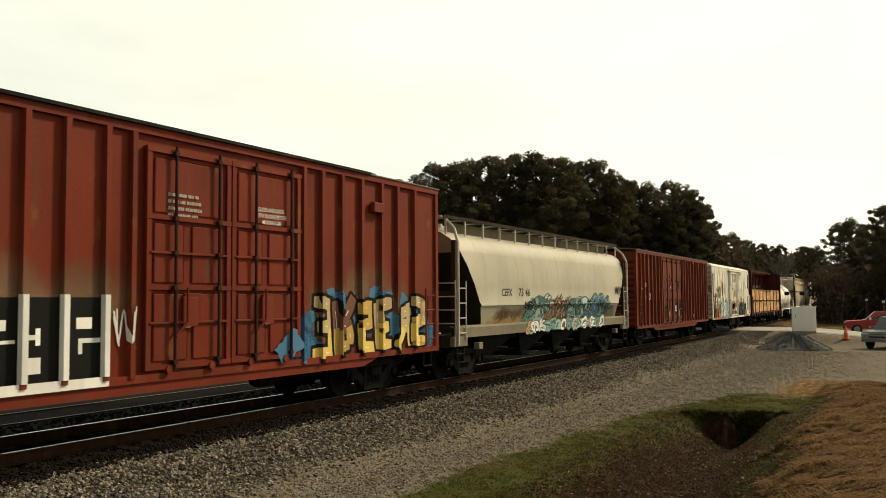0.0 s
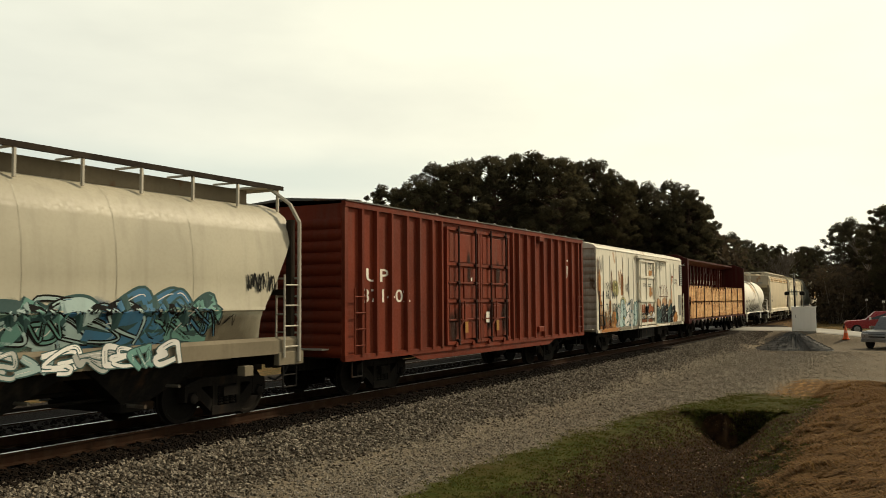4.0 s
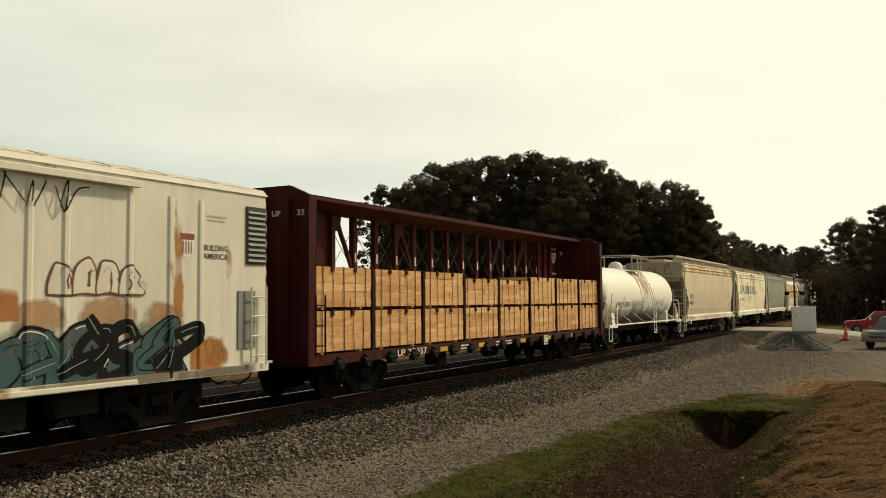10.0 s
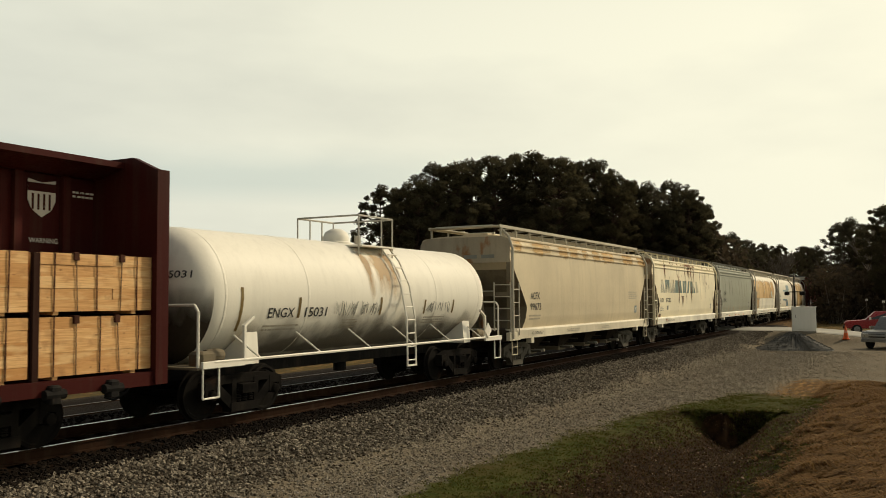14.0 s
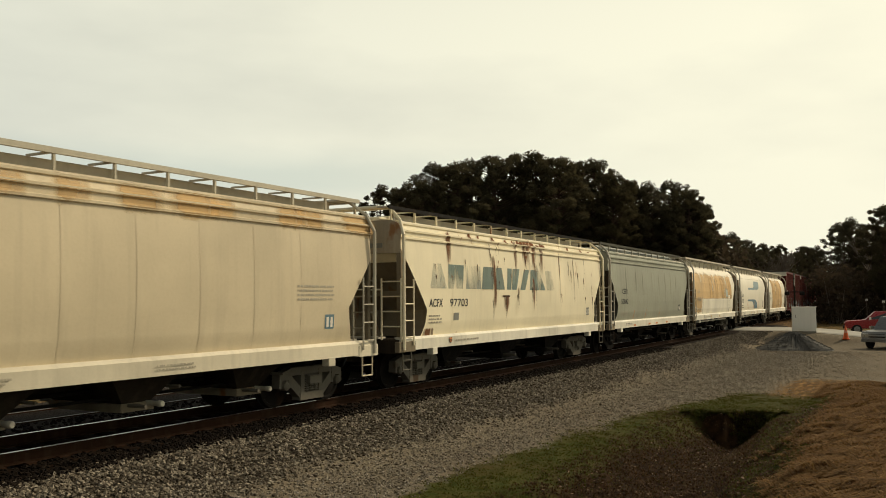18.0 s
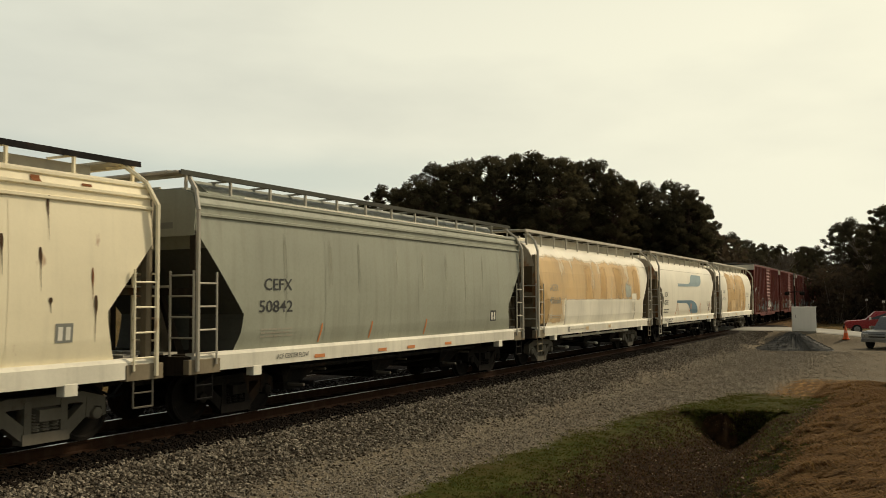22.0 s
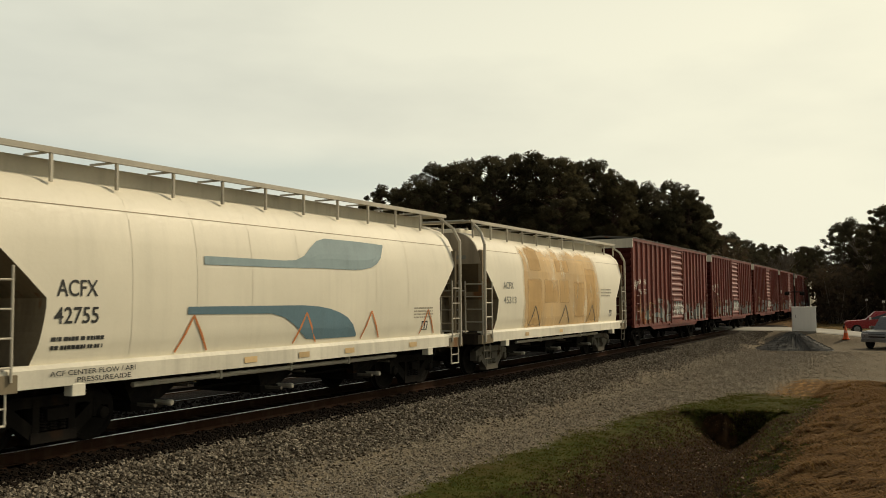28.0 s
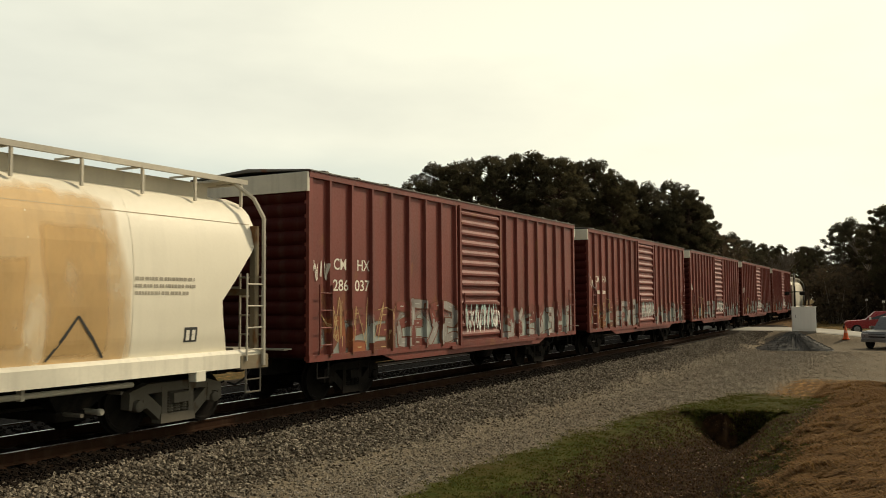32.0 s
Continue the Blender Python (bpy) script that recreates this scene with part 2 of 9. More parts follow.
def sawn_timber():
    """Fresh boards: a tone for each, long grain, knots and dirty smudges."""
    m, n, l, p = node_mat("fresh_sawn_timber")
    rnd = n.new("ShaderNodeObjectInfo").outputs["Random"]
    own = n.new("ShaderNodeVectorMath")
    own.operation = "MULTIPLY_ADD"
    own.inputs[1].default_value = (41.0, 17.0, 29.0)
    l.new(rnd, own.inputs[0])
    l.new(n.new("ShaderNodeTexCoord").outputs["Object"], own.inputs[2])
    co = own.outputs[0]
    tone = mix_col(n, l, rnd, (0.50, 0.255, 0.088), (0.76, 0.47, 0.21))
    grain = noise_node(n, l, co, 3.0, 6.0, (1.0, 6.0, 16.0))
    c = mix_col(n, l, ramp_node(n, l, grain, 0.38, 0.72, 0.0, 0.7), tone, (0.40, 0.185, 0.06))
    pale = noise_node(n, l, co, 2.0, 4.0, (0.8, 1.0, 4.0))
    c = mix_col(n, l, ramp_node(n, l, pale, 0.52, 0.75, 0.0, 0.6), c, (0.84, 0.62, 0.33))
    vo = n.new("ShaderNodeTexVoronoi")
    vo.inputs["Scale"].default_value = 3.2
    mp = n.new("ShaderNodeMapping")
    mp.inputs["Scale"].default_value = (1.0, 1.0, 1.7)
    l.new(co, mp.inputs[0])
    l.new(mp.outputs[0], vo.inputs["Vector"])
    c = mix_col(n, l, ramp_node(n, l, vo.outputs["Distance"], 0.04, 0.11, 0.7, 0.0), c, (0.15, 0.065, 0.024))
    smudge = noise_node(n, l, co, 5.0, 6.0)
    c = mix_col(n, l, ramp_node(n, l, smudge, 0.56, 0.76, 0.0, 0.5), c, (0.22, 0.105, 0.042))
    l.new(c, p.inputs["Base Color"])
    p.inputs["Roughness"].default_value = 0.75
    p.inputs["Specular IOR Level"].default_value = 0.2
    return m


TIMBER = sawn_timber()
ROAD_M = painted("pale_asphalt", (0.33, 0.31, 0.26), 0.9, var=0.12, grain=40.0)
CAR_RED = painted("red_car_paint", (0.27, 0.012, 0.014), 0.25, var=0.05, grime=0.1, bump=0.0, gloss=0.5)
CAR_SIL = painted("silver_car_paint", (0.2, 0.195, 0.18), 0.3, var=0.05, grime=0.1, metal=0.4, bump=0.0, gloss=0.5)
TYRE = painted("tyre_rubber", (0.02, 0.02, 0.02), 0.85, gloss=0.08)
GLASS_D = painted("dark_window_glass", (0.02, 0.022, 0.022), 0.08, var=0.05, grime=0.0, bump=0.0, gloss=0.5)
CONE_O = painted("orange_plastic", (0.75, 0.13, 0.03), 0.5, grime=0.15)
LAMP_R = painted("red_signal_lens", (0.10, 0.01, 0.01), 0.25, grime=0.0)
G_YEL = painted("yellow_spray_paint", (0.72, 0.52, 0.12), 0.5, grime=0.25)
G_BLU = painted("blue_spray_paint", (0.05, 0.16, 0.27), 0.5, grime=0.25)
G_BLK = painted("black_spray_paint", (0.012, 0.0115, 0.0105), 0.7, grime=0.1, gloss=0.05)
G_WHT = painted("white_spray_paint", (0.74, 0.72, 0.66), 0.5, grime=0.25)
G_GRN = painted("green_spray_paint", (0.14, 0.30, 0.25), 0.5, grime=0.3)
G_ORG = painted("orange_spray_paint", (0.34, 0.14, 0.055), 0.5, grime=0.3)
G_TEAL = painted("pale_teal_spray_paint", (0.35, 0.46, 0.43), 0.5, grime=0.35)
G_SAND = painted("sand_spray_paint", (0.42, 0.29, 0.13), 0.5, grime=0.3)
G_RUST = painted("rust_red_spray_paint", (0.24, 0.075, 0.028), 0.6, grime=0.4)
G_GRY = painted("grey_spray_paint", (0.40, 0.40, 0.36), 0.5, grime=0.3)
G_BRN = painted("brown_spray_paint", (0.14, 0.05, 0.025), 0.6, grime=0.3)
G_DTEAL = painted("dark_teal_spray_paint", (0.03, 0.075, 0.07), 0.6, grime=0.2)


# ---- mesh tools ----
class Solid:
    """Collects vertices and faces of one mesh."""

    def __init__(self):
        self.v, self.f = [], []

    def add(self, verts, faces):
        k = len(self.v)
        self.v += [tuple(p) for p in verts]
        self.f += [tuple(i + k for i in q) for q in faces]
        return self

    def box(self, x0, x1, y0, y1, z0, z1):
        return self.add([(x, y, z) for x in (x0, x1) for y in (y0, y1) for z in (z0, z1)],
                        [(0, 1, 3, 2), (4, 6, 7, 5), (0, 4, 5, 1), (2, 3, 7, 6), (0, 2, 6, 4), (1, 5, 7, 3)])

    def bevel_box(self, x0, x1, y0, y1, z0, z1, b=0.02):
        """Box with chamfered upright and top edges."""
        ring = [(x0 + b, y0), (x1 - b, y0), (x1, y0 + b), (x1, y1 - b), (x1 - b, y1), (x0 + b, y1), (x0, y1 - b), (x0, y0 + b)]
        cx, cy = (x0 + x1) / 2, (y0 + y1) / 2
        inner = [(cx + (x - cx) * (1 - 2 * b / max(x1 - x0, 1e-3)), cy + (y - cy) * (1 - 2 * b / max(y1 - y0, 1e-3))) for x, y in ring]
        v = [(*p, z0) for p in ring] + [(*p, z1 - b) for p in ring] + [(*p, z1) for p in inner]
        f = [tuple(reversed(range(8))), tuple(range(16, 24))]
        for k in range(8):
            j = (k + 1) % 8
            f += [(k, j, 8 + j, 8 + k), (8 + k, 8 + j, 16 + j, 16 + k)]
        return self.add(v, f)

    def prism(self, outline, a, b, axis="x"):
        """Extrudes an outline of (u, v) along an axis: x takes (y, z), y takes (x, z), z takes (x, y)."""
        put = {"x": lambda w, u, v: (w, u, v), "y": lambda w, u, v: (u, w, v), "z": lambda w, u, v: (u, v, w)}[axis]
        n = len(outline)
        v = [put(a, *p) for p in outline] + [put(b, *p) for p in outline]
        f = [tuple(reversed(range(n))), tuple(range(n, 2 * n))]
        f += [(k, (k + 1) % n, n + (k + 1) % n, n + k) for k in range(n)]
        return self.add(v, f)

    def rod(self, p, q, r, n=6, r2=None):
        p, q = Vector(p), Vector(q)
        d = (q - p).normalized()
        a = d.orthogonal().normalized()
        b = d.cross(a)
        r2 = r if r2 is None else r2
        v = []
        for c, rr in ((p, r), (q, r2)):
            v += [c + (a * math.cos(2 * math.pi * k / n) + b * math.sin(2 * math.pi * k / n)) * rr for k in range(n)]
        f = [tuple(reversed(range(n))), tuple(range(n, 2 * n))] + [(k, (k + 1) % n, n + (k + 1) % n, n + k) for k in range(n)]
        return self.add(v, f)

    def path(self, points, r, n=6):
        for a, b in zip(points, points[1:]):
            self.rod(a, b, r, n)
        return self

    def beam(self, p, q, w, y0, y1):
        """Flat bar in the x-z plane from p to q, w wide, between y0 and y1."""
        (x0, z0), (x1, z1) = p, q
        d = math.hypot(x1 - x0, z1 - z0)
        nx, nz = -(z1 - z0) / d * w / 2, (x1 - x0) / d * w / 2
        return self.prism([(x0 + nx, z0 + nz), (x1 + nx, z1 + nz), (x1 - nx, z1 - nz), (x0 - nx, z0 - nz)], y0, y1, "y")

    def turn(self, profile, centre, axis="y", n=20):
        """Revolves (radius, along) pairs round an axis through centre."""
        cx, cy, cz = centre
        v, f, m = [], [], len(profile)
        for k in range(n):
            c, s = math.cos(2 * math.pi * k / n), math.sin(2 * math.pi * k / n)
            for r, w in profile:
                v.append({"y": (cx + r * c, cy + w, cz + r * s), "x": (cx + w, cy + r * c, cz + r * s), "z": (cx + r * c, cy + r * s, cz + w)}[axis])
        for k in range(n):
            j = (k + 1) % n
            f += [(k * m + i, j * m + i, j * m + i + 1, k * m + i + 1) for i in range(m - 1)]
        return self.add(v, f)

    def mesh(self, name, mat, smooth=0.0):
        me = bpy.data.meshes.new(name)
        me.from_pydata(self.v, [], self.f)
        bm = bmesh.new()
        bm.from_mesh(me)
        bmesh.ops.recalc_face_normals(bm, faces=bm.faces)
        if smooth:
            for e in bm.edges:
                e.smooth = len(e.link_faces) == 2 and e.calc_face_angle(0) < radians(smooth)
            for q in bm.faces:
                q.smooth = True
        bm.to_mesh(me)
        bm.free()
        me.materials.append(mat)
        return me


def put(name, me, parent=None, m=None, label="", category="", group="", kind=""):
    ob = new(name, me)
    ob.parent = parent
    if m is not None:
        ob.matrix_basis = m
    return tagged(ob, label, category, group, kind)


def part(name, solid, mat, parent, label="", m=None, smooth=0.0):
    return put(name, solid.mesh(name, mat, smooth), parent, m, label)


def thing(name, label, category, group="", m=None):
    return put(name, None, None, m, label, category, group)


TURN = pose(0, 0, 0, 0, 0, 180)


# ---- line of the track ----
def lateral(s):
    return 1.83e-4 * (s - 20) ** 2 if s > 20 else 0.0


def heading(s):
    return math.atan(2 * 1.83e-4 * (s - 20)) if s > 20 else 0.0


def travelled(t):
    return 5.57515 * t + 0.00355 * t * t


def smooth01(a, b, x):
    t = min(1.0, max(0.0, (x - a) / (b - a)))
    return t * t * (3 - 2 * t)


def soft_paint(name, col, strength=0.9, scale=3.0, seed=0.0, streak=None, gaps=-0.45):
    """Thin stain or worn paint over another coat; the mesh's "cover" value thins it out towards its edges."""
    m = painted(name, col, 0.7, var=0.25, grime=0.25, seed=seed, gloss=0.12)
    n, l = m.node_tree.nodes, m.node_tree.links
    p = n["Principled BSDF"]
    at = n.new("ShaderNodeAttribute")
    at.attribute_name = "cover"
    no = noise_node(n, l, n.new("ShaderNodeTexCoord").outputs["Object"], scale, 6.0, streak)
    add = n.new("ShaderNodeMath")
    add.operation = "ADD"
    l.new(at.outputs["Fac"], add.inputs[0])
    l.new(ramp_node(n, l, no, 0.28, 0.72, gaps, 0.35), add.inputs[1])
    mul = n.new("ShaderNodeMath")
    mul.operation = "MULTIPLY"
    l.new(ramp_node(n, l, add.outputs[0], 0.12, 0.8, 0.0, strength), mul.inputs[0])
    l.new(ramp_node(n, l, at.outputs["Fac"], 0.0, 0.15), mul.inputs[1])
    l.new(mul.outputs[0], p.inputs["Alpha"])
    return m


S_TAN = soft_paint("tan_stain", (0.66, 0.44, 0.195), 0.62, 1.6, 2.0, (1.0, 1.0, 0.4), -0.6)
S_ORNG = soft_paint("orange_rust_bloom", (0.40, 0.19, 0.055), 0.85, 4.0, 8.0, (1.0, 1.0, 0.5), -0.95)
S_RUST = soft_paint("rust_run_stain", (0.155, 0.066, 0.028), 0.85, 6.0, 1.0, (1.6, 1.6, 0.2), -0.8)
S_SOOT = soft_paint("black_drip_stain", (0.05, 0.038, 0.026), 0.9, 6.0, 3.0, (1.0, 1.0, 0.3))
S_GREY = soft_paint("worn_grey_green_letter", (0.19, 0.25, 0.225), 0.85, 3.0, 4.0, (1.0, 1.0, 0.35))
S_PALE = soft_paint("faint_blue_grey_letter", (0.36, 0.40, 0.36), 0.75, 2.2, 5.0, (1.0, 1.0, 0.3))
S_EMB = soft_paint("faint_blue_emblem", (0.47, 0.52, 0.46), 0.75, 2.2, 20.0)
S_GREYP = soft_paint("pale_grey_wash", (0.40, 0.40, 0.31), 0.6, 2.0, 21.0, (1.0, 1.0, 0.3))
S_DUST = soft_paint("pale_dust_film", (0.24, 0.165, 0.095), 0.55, 1.5, 6.0, (1.0, 1.0, 0.4))
S_CREAM = soft_paint("pale_repaint", (0.73, 0.685, 0.56), 0.95, 2.0, 7.0, None, 0.0)
# ---- ground ----
def height(x, y):
    """Ground level: ballast bed, gravel strip, ditch with a culvert, and the bank on which the viewer stands."""
    yl = y - lateral(x)
    z = -0.22 if yl > -1.9 else -0.22 - 0.58 * smooth01(1.9, 4.4, -yl)
    if yl > 6.2:
        z = -0.22 - 0.5 * smooth01(6.2, 8.5, yl)
    # crossing road is built up to the rails
    z = z + (-0.10 - z) * smooth01(7.0, 4.2, abs(x - 68.8 - 0.193 * y)) * smooth01(-15, -4, y)
    if x > 68 and y < -5:
        z = max(z, -0.62 - 0.2 * smooth01(84, 92, x))
    if x < 40 and y < -4:
        fade = 1 - smooth01(30, 36, x)
        bank = 0.72 * smooth01(9.35 + 0.08 * max(0, 20 - x), 10.85 + 0.07 * max(0, 20 - x), -y + 0.18 * noise.noise(Vector((x * 0.7, y * 0.4, 3)))) + 0.28 * smooth01(10.8, 12.6, -y)
        rise = (1.30 - 0.035 * max(0, x - 4)) * bank * fade
        off = y - ditch_line(x)
        ditch = smooth01(0, 1, 1 - abs(off) / (1.4 + 0.06 * max(0, 24 - x) if off > 0 else 1.35))
        deep = 0.36 + 0.22 * max(0, min(1, (x - 11) / 13)) + 0.30 * smooth01(18.5, 23.4, x)
        cut = 1 - smooth01(23.85, 24.2, x + 0.40 * (y + 7.2) + 0.2 * math.sin(y * 2.3) + 0.1 * math.sin(y * 7.1) + 0.25 * noise.noise(Vector((x * 1.5, y * 2.6, 31))))
        z += rise - deep * ditch * cut
        # tufts and slumped straw on the shoulder of the bank
        lump = smooth01(9.8, 10.6, -y) * fade
        z += lump * (0.10 * noise.noise(Vector((x * 1.3, y * 1.6, 11))) + 0.07 * noise.noise(Vector((x * 3.1, y * 3.4, 13))))
        z -= 0.06 * smooth01(5.2, 7.5, -y) * fade
    near = max(0.0, 1 - math.hypot(x, y) / 60)
    z += near * (0.05 * noise.noise(Vector((x * 0.9, y * 0.9, 0))) + 0.03 * noise.noise(Vector((x * 3, y * 3, 5)))) * ((1.0 + 1.2 * smooth01(9, 10.5, -y)) if yl < -4.5 else 0.25)
    return z


def ditch_line(x):
    return -8.05 - 0.085 * (24 - x)


def zones(x, y):
    """Shares of ballast, pale gravel, green grass and dry ground."""
    yl = y - lateral(x)
    j = 0.5 * noise.noise(Vector((x * 0.45, y * 0.45, 2))) + 0.25 * noise.noise(Vector((x * 1.7, y * 1.7, 7)))
    ballast = smooth01(3.95, 2.9, -yl + 0.9 * j) if yl < 0 else 1 - smooth01(6.0, 7.5, yl)
    edge = 5.45 + 0.045 * max(0, x - 14) + 0.12 * max(0, x - 22)
    grass = smooth01(edge - 0.5, edge + 0.7, -y + 1.2 * j) * (1 - smooth01(28.0, 31.5, x + 2.5 * j + 0.4 * (-8 - y)))
    shoulder = 10.55 + 0.085 * max(0, 20 - x)
    dry = smooth01(shoulder - 0.6, shoulder + 0.6, -y + 1.7 * j) * (1 - smooth01(32.5, 36.0, x + 2.5 * j))
    dry = max(dry, 0.75 * smooth01(27.5, 30, x + j) * (1 - smooth01(33, 37, x + 3 * j)) * smooth01(7.0, 9.0, -y))
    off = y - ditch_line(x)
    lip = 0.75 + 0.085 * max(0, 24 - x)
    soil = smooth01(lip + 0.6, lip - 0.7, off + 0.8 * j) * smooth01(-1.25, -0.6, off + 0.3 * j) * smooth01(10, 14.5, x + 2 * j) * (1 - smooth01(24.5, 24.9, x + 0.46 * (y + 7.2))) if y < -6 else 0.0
    if x > 84 or yl > 7.4 or x < -6:
        grass, dry, ballast = (1 - ballast) * 0.7, 0.5, ballast
    return ballast, grass, dry, soil


def axis_steps(spans):
    out = []
    for a, b, n in spans:
        out += [a + (b - a) * k / n for k in range(n)]
    return out + [spans[-1][1]]


def make_ground():
    xs = axis_steps([(-2500, -200, 8), (-200, -12, 16), (-12, 3, 20), (3, 23, 90), (23, 26, 26), (26, 36, 44), (36, 90, 108), (90, 160, 35), (160, 400, 16), (400, 3000, 10)])
    ys = axis_steps([(-2500, -200, 8), (-200, -20, 16), (-20, -13, 18), (-13, -1.4, 70), (-1.4, 8, 18), (8, 40, 16), (40, 300, 14), (300, 2500, 8)])
    verts = [(x, y, height(x, y)) for x in xs for y in ys]
    m = len(ys)
    faces = [(i * m + j, (i + 1) * m + j, (i + 1) * m + j + 1, i * m + j + 1) for i in range(len(xs) - 1) for j in range(m - 1)]
    me = bpy.data.meshes.new("ground")
    me.from_pydata(verts, [], faces)
    col = me.color_attributes.new("zone", "FLOAT_COLOR", "POINT")
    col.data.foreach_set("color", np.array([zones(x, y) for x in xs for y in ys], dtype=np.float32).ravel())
    me.polygons.foreach_set("use_smooth", [True] * len(me.polygons))
    m_, n, l, p = node_mat("ground_cover")
    tc = n.new("ShaderNodeTexCoord").outputs["Object"]
    at = n.new("ShaderNodeAttribute")
    at.attribute_name = "zone"
    sep = n.new("ShaderNodeSeparateColor")
    l.new(at.outputs["Color"], sep.inputs[0])
    broad, mid, fine = noise_node(n, l, tc, 0.5, 5), noise_node(n, l, tc, 4.0, 5), noise_node(n, l, tc, 26.0, 4)
    vo = n.new("ShaderNodeTexVoronoi")
    vo.inputs["Scale"].default_value = 17.0
    l.new(tc, vo.inputs["Vector"])
    pale = mix_col(n, l, ramp_node(n, l, fine, 0.3, 0.7), (0.085, 0.07, 0.048), (0.23, 0.195, 0.14))
    pale = mix_col(n, l, ramp_node(n, l, broad, 0.35, 0.7, 0.0, 0.6), pale, (0.14, 0.105, 0.066))
    pale = mix_col(n, l, ramp_node(n, l, mid, 0.5, 0.75, 0.0, 0.5), pale, (0.10, 0.085, 0.062))
    stones = mix_col(n, l, ramp_node(n, l, vo.outputs["Distance"], 0.1, 0.6), (0.11, 0.092, 0.066), (0.014, 0.011, 0.008))
    hue = n.new("ShaderNodeSeparateColor")
    l.new(vo.outputs["Color"], hue.inputs[0])
    stones = mix_col(n, l, ramp_node(n, l, hue.outputs[0], 0.0, 1.0, 0.0, 0.6), stones, (0.05, 0.038, 0.026))
    green = mix_col(n, l, ramp_node(n, l, mid, 0.35, 0.65), (0.034, 0.046, 0.0055), (0.070, 0.066, 0.015))
    green = mix_col(n, l, ramp_node(n, l, fine, 0.35, 0.75, 0.0, 0.35), green, (0.022, 0.02, 0.007))
    green = mix_col(n, l, ramp_node(n, l, broad, 0.4, 0.65, 0.0, 0.6), green, (0.062, 0.042, 0.015))
    dry = mix_col(n, l, ramp_node(n, l, mid, 0.3, 0.7), (0.075, 0.04, 0.014), (0.19, 0.105, 0.037))
    dry = mix_col(n, l, ramp_node(n, l, fine, 0.4, 0.8, 0.0, 0.45), dry, (0.03, 0.017, 0.008))
    straw = noise_node(n, l, tc, 2.2, 6, (0.5, 2.2, 1.0))
    dry = mix_col(n, l, ramp_node(n, l, straw, 0.48, 0.7, 0.0, 0.85), dry, (0.33, 0.19, 0.07))
    dry = mix_col(n, l, ramp_node(n, l, broad, 0.5, 0.68, 0.0, 0.4), dry, (0.06, 0.05, 0.014))
    # brown ditch soil, darkened to include the shade of the hollow
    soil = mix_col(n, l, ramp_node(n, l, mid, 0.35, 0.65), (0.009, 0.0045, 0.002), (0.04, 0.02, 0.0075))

    def sharp(fac):
        s = n.new("ShaderNodeMath")
        s.operation = "ADD"
        l.new(fac, s.inputs[0])
        l.new(ramp_node(n, l, mid, 0.2, 0.8, -0.28, 0.28), s.inputs[1])
        return ramp_node(n, l, s.outputs[0], 0.35, 0.65)

    c = mix_col(n, l, sharp(sep.outputs[0]), pale, stones)
    # bed darkens the ground below the train: oil and its shade in one colour
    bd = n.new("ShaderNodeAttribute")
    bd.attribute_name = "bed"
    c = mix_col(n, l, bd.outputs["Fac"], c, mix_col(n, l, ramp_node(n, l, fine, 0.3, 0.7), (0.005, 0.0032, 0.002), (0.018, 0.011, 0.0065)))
    c = mix_col(n, l, sharp(sep.outputs[1]), c, green)
    c = mix_col(n, l, sharp(sep.outputs[2]), c, dry)
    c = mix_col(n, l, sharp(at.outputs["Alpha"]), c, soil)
    l.new(c, p.inputs["Base Color"])
    p.inputs["Roughness"].default_value = 0.95
    p.inputs["Specular IOR Level"].default_value = 0.06
    b = n.new("ShaderNodeBump")
    b.inputs["Strength"].default_value, b.inputs["Distance"].default_value = 0.8, 0.04
    l.new(fine, b.inputs["Height"])
    l.new(b.outputs[0], p.inputs["Normal"])
    me.materials.append(m_)
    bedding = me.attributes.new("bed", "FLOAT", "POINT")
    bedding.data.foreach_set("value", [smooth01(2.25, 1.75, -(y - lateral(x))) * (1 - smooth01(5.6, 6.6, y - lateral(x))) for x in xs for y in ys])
    put("ground", me, label="gravel verge, grassy ditch and brown bank beside the railway", category="ground", kind="structure")


make_ground()


# ---- tracks ----
RAIL = [(-0.075, -0.18), (0.075, -0.18), (0.075, -0.165), (0.012, -0.145), (0.012, -0.04), (0.036, -0.03), (0.036, -0.004), (0.028, 0.0),
        (-0.028, 0.0), (-0.036, -0.004), (-0.036, -0.03), (-0.012, -0.04), (-0.012, -0.145), (-0.075, -0.165)]


def swept(outline, y, z, s0, s1, step):
    k = max(1, round((s1 - s0) / step))
    n, so = len(outline), Solid()
    v, f = [], []
    for i in range(k + 1):
        s = s0 + (s1 - s0) * i / k
        h = heading(s)
        for a, b in outline:
            v.append((s - math.sin(h) * (y + a), lateral(s) + math.cos(h) * (y + a), z + b))
    for i in range(k):
        f += [(i * n + j, i * n + (j + 1) % n, (i + 1) * n + (j + 1) % n, (i + 1) * n + j) for j in range(n)]
    f += [tuple(range(n)), tuple(range(k * n, k * n + n))]
    return so.add(v, f)


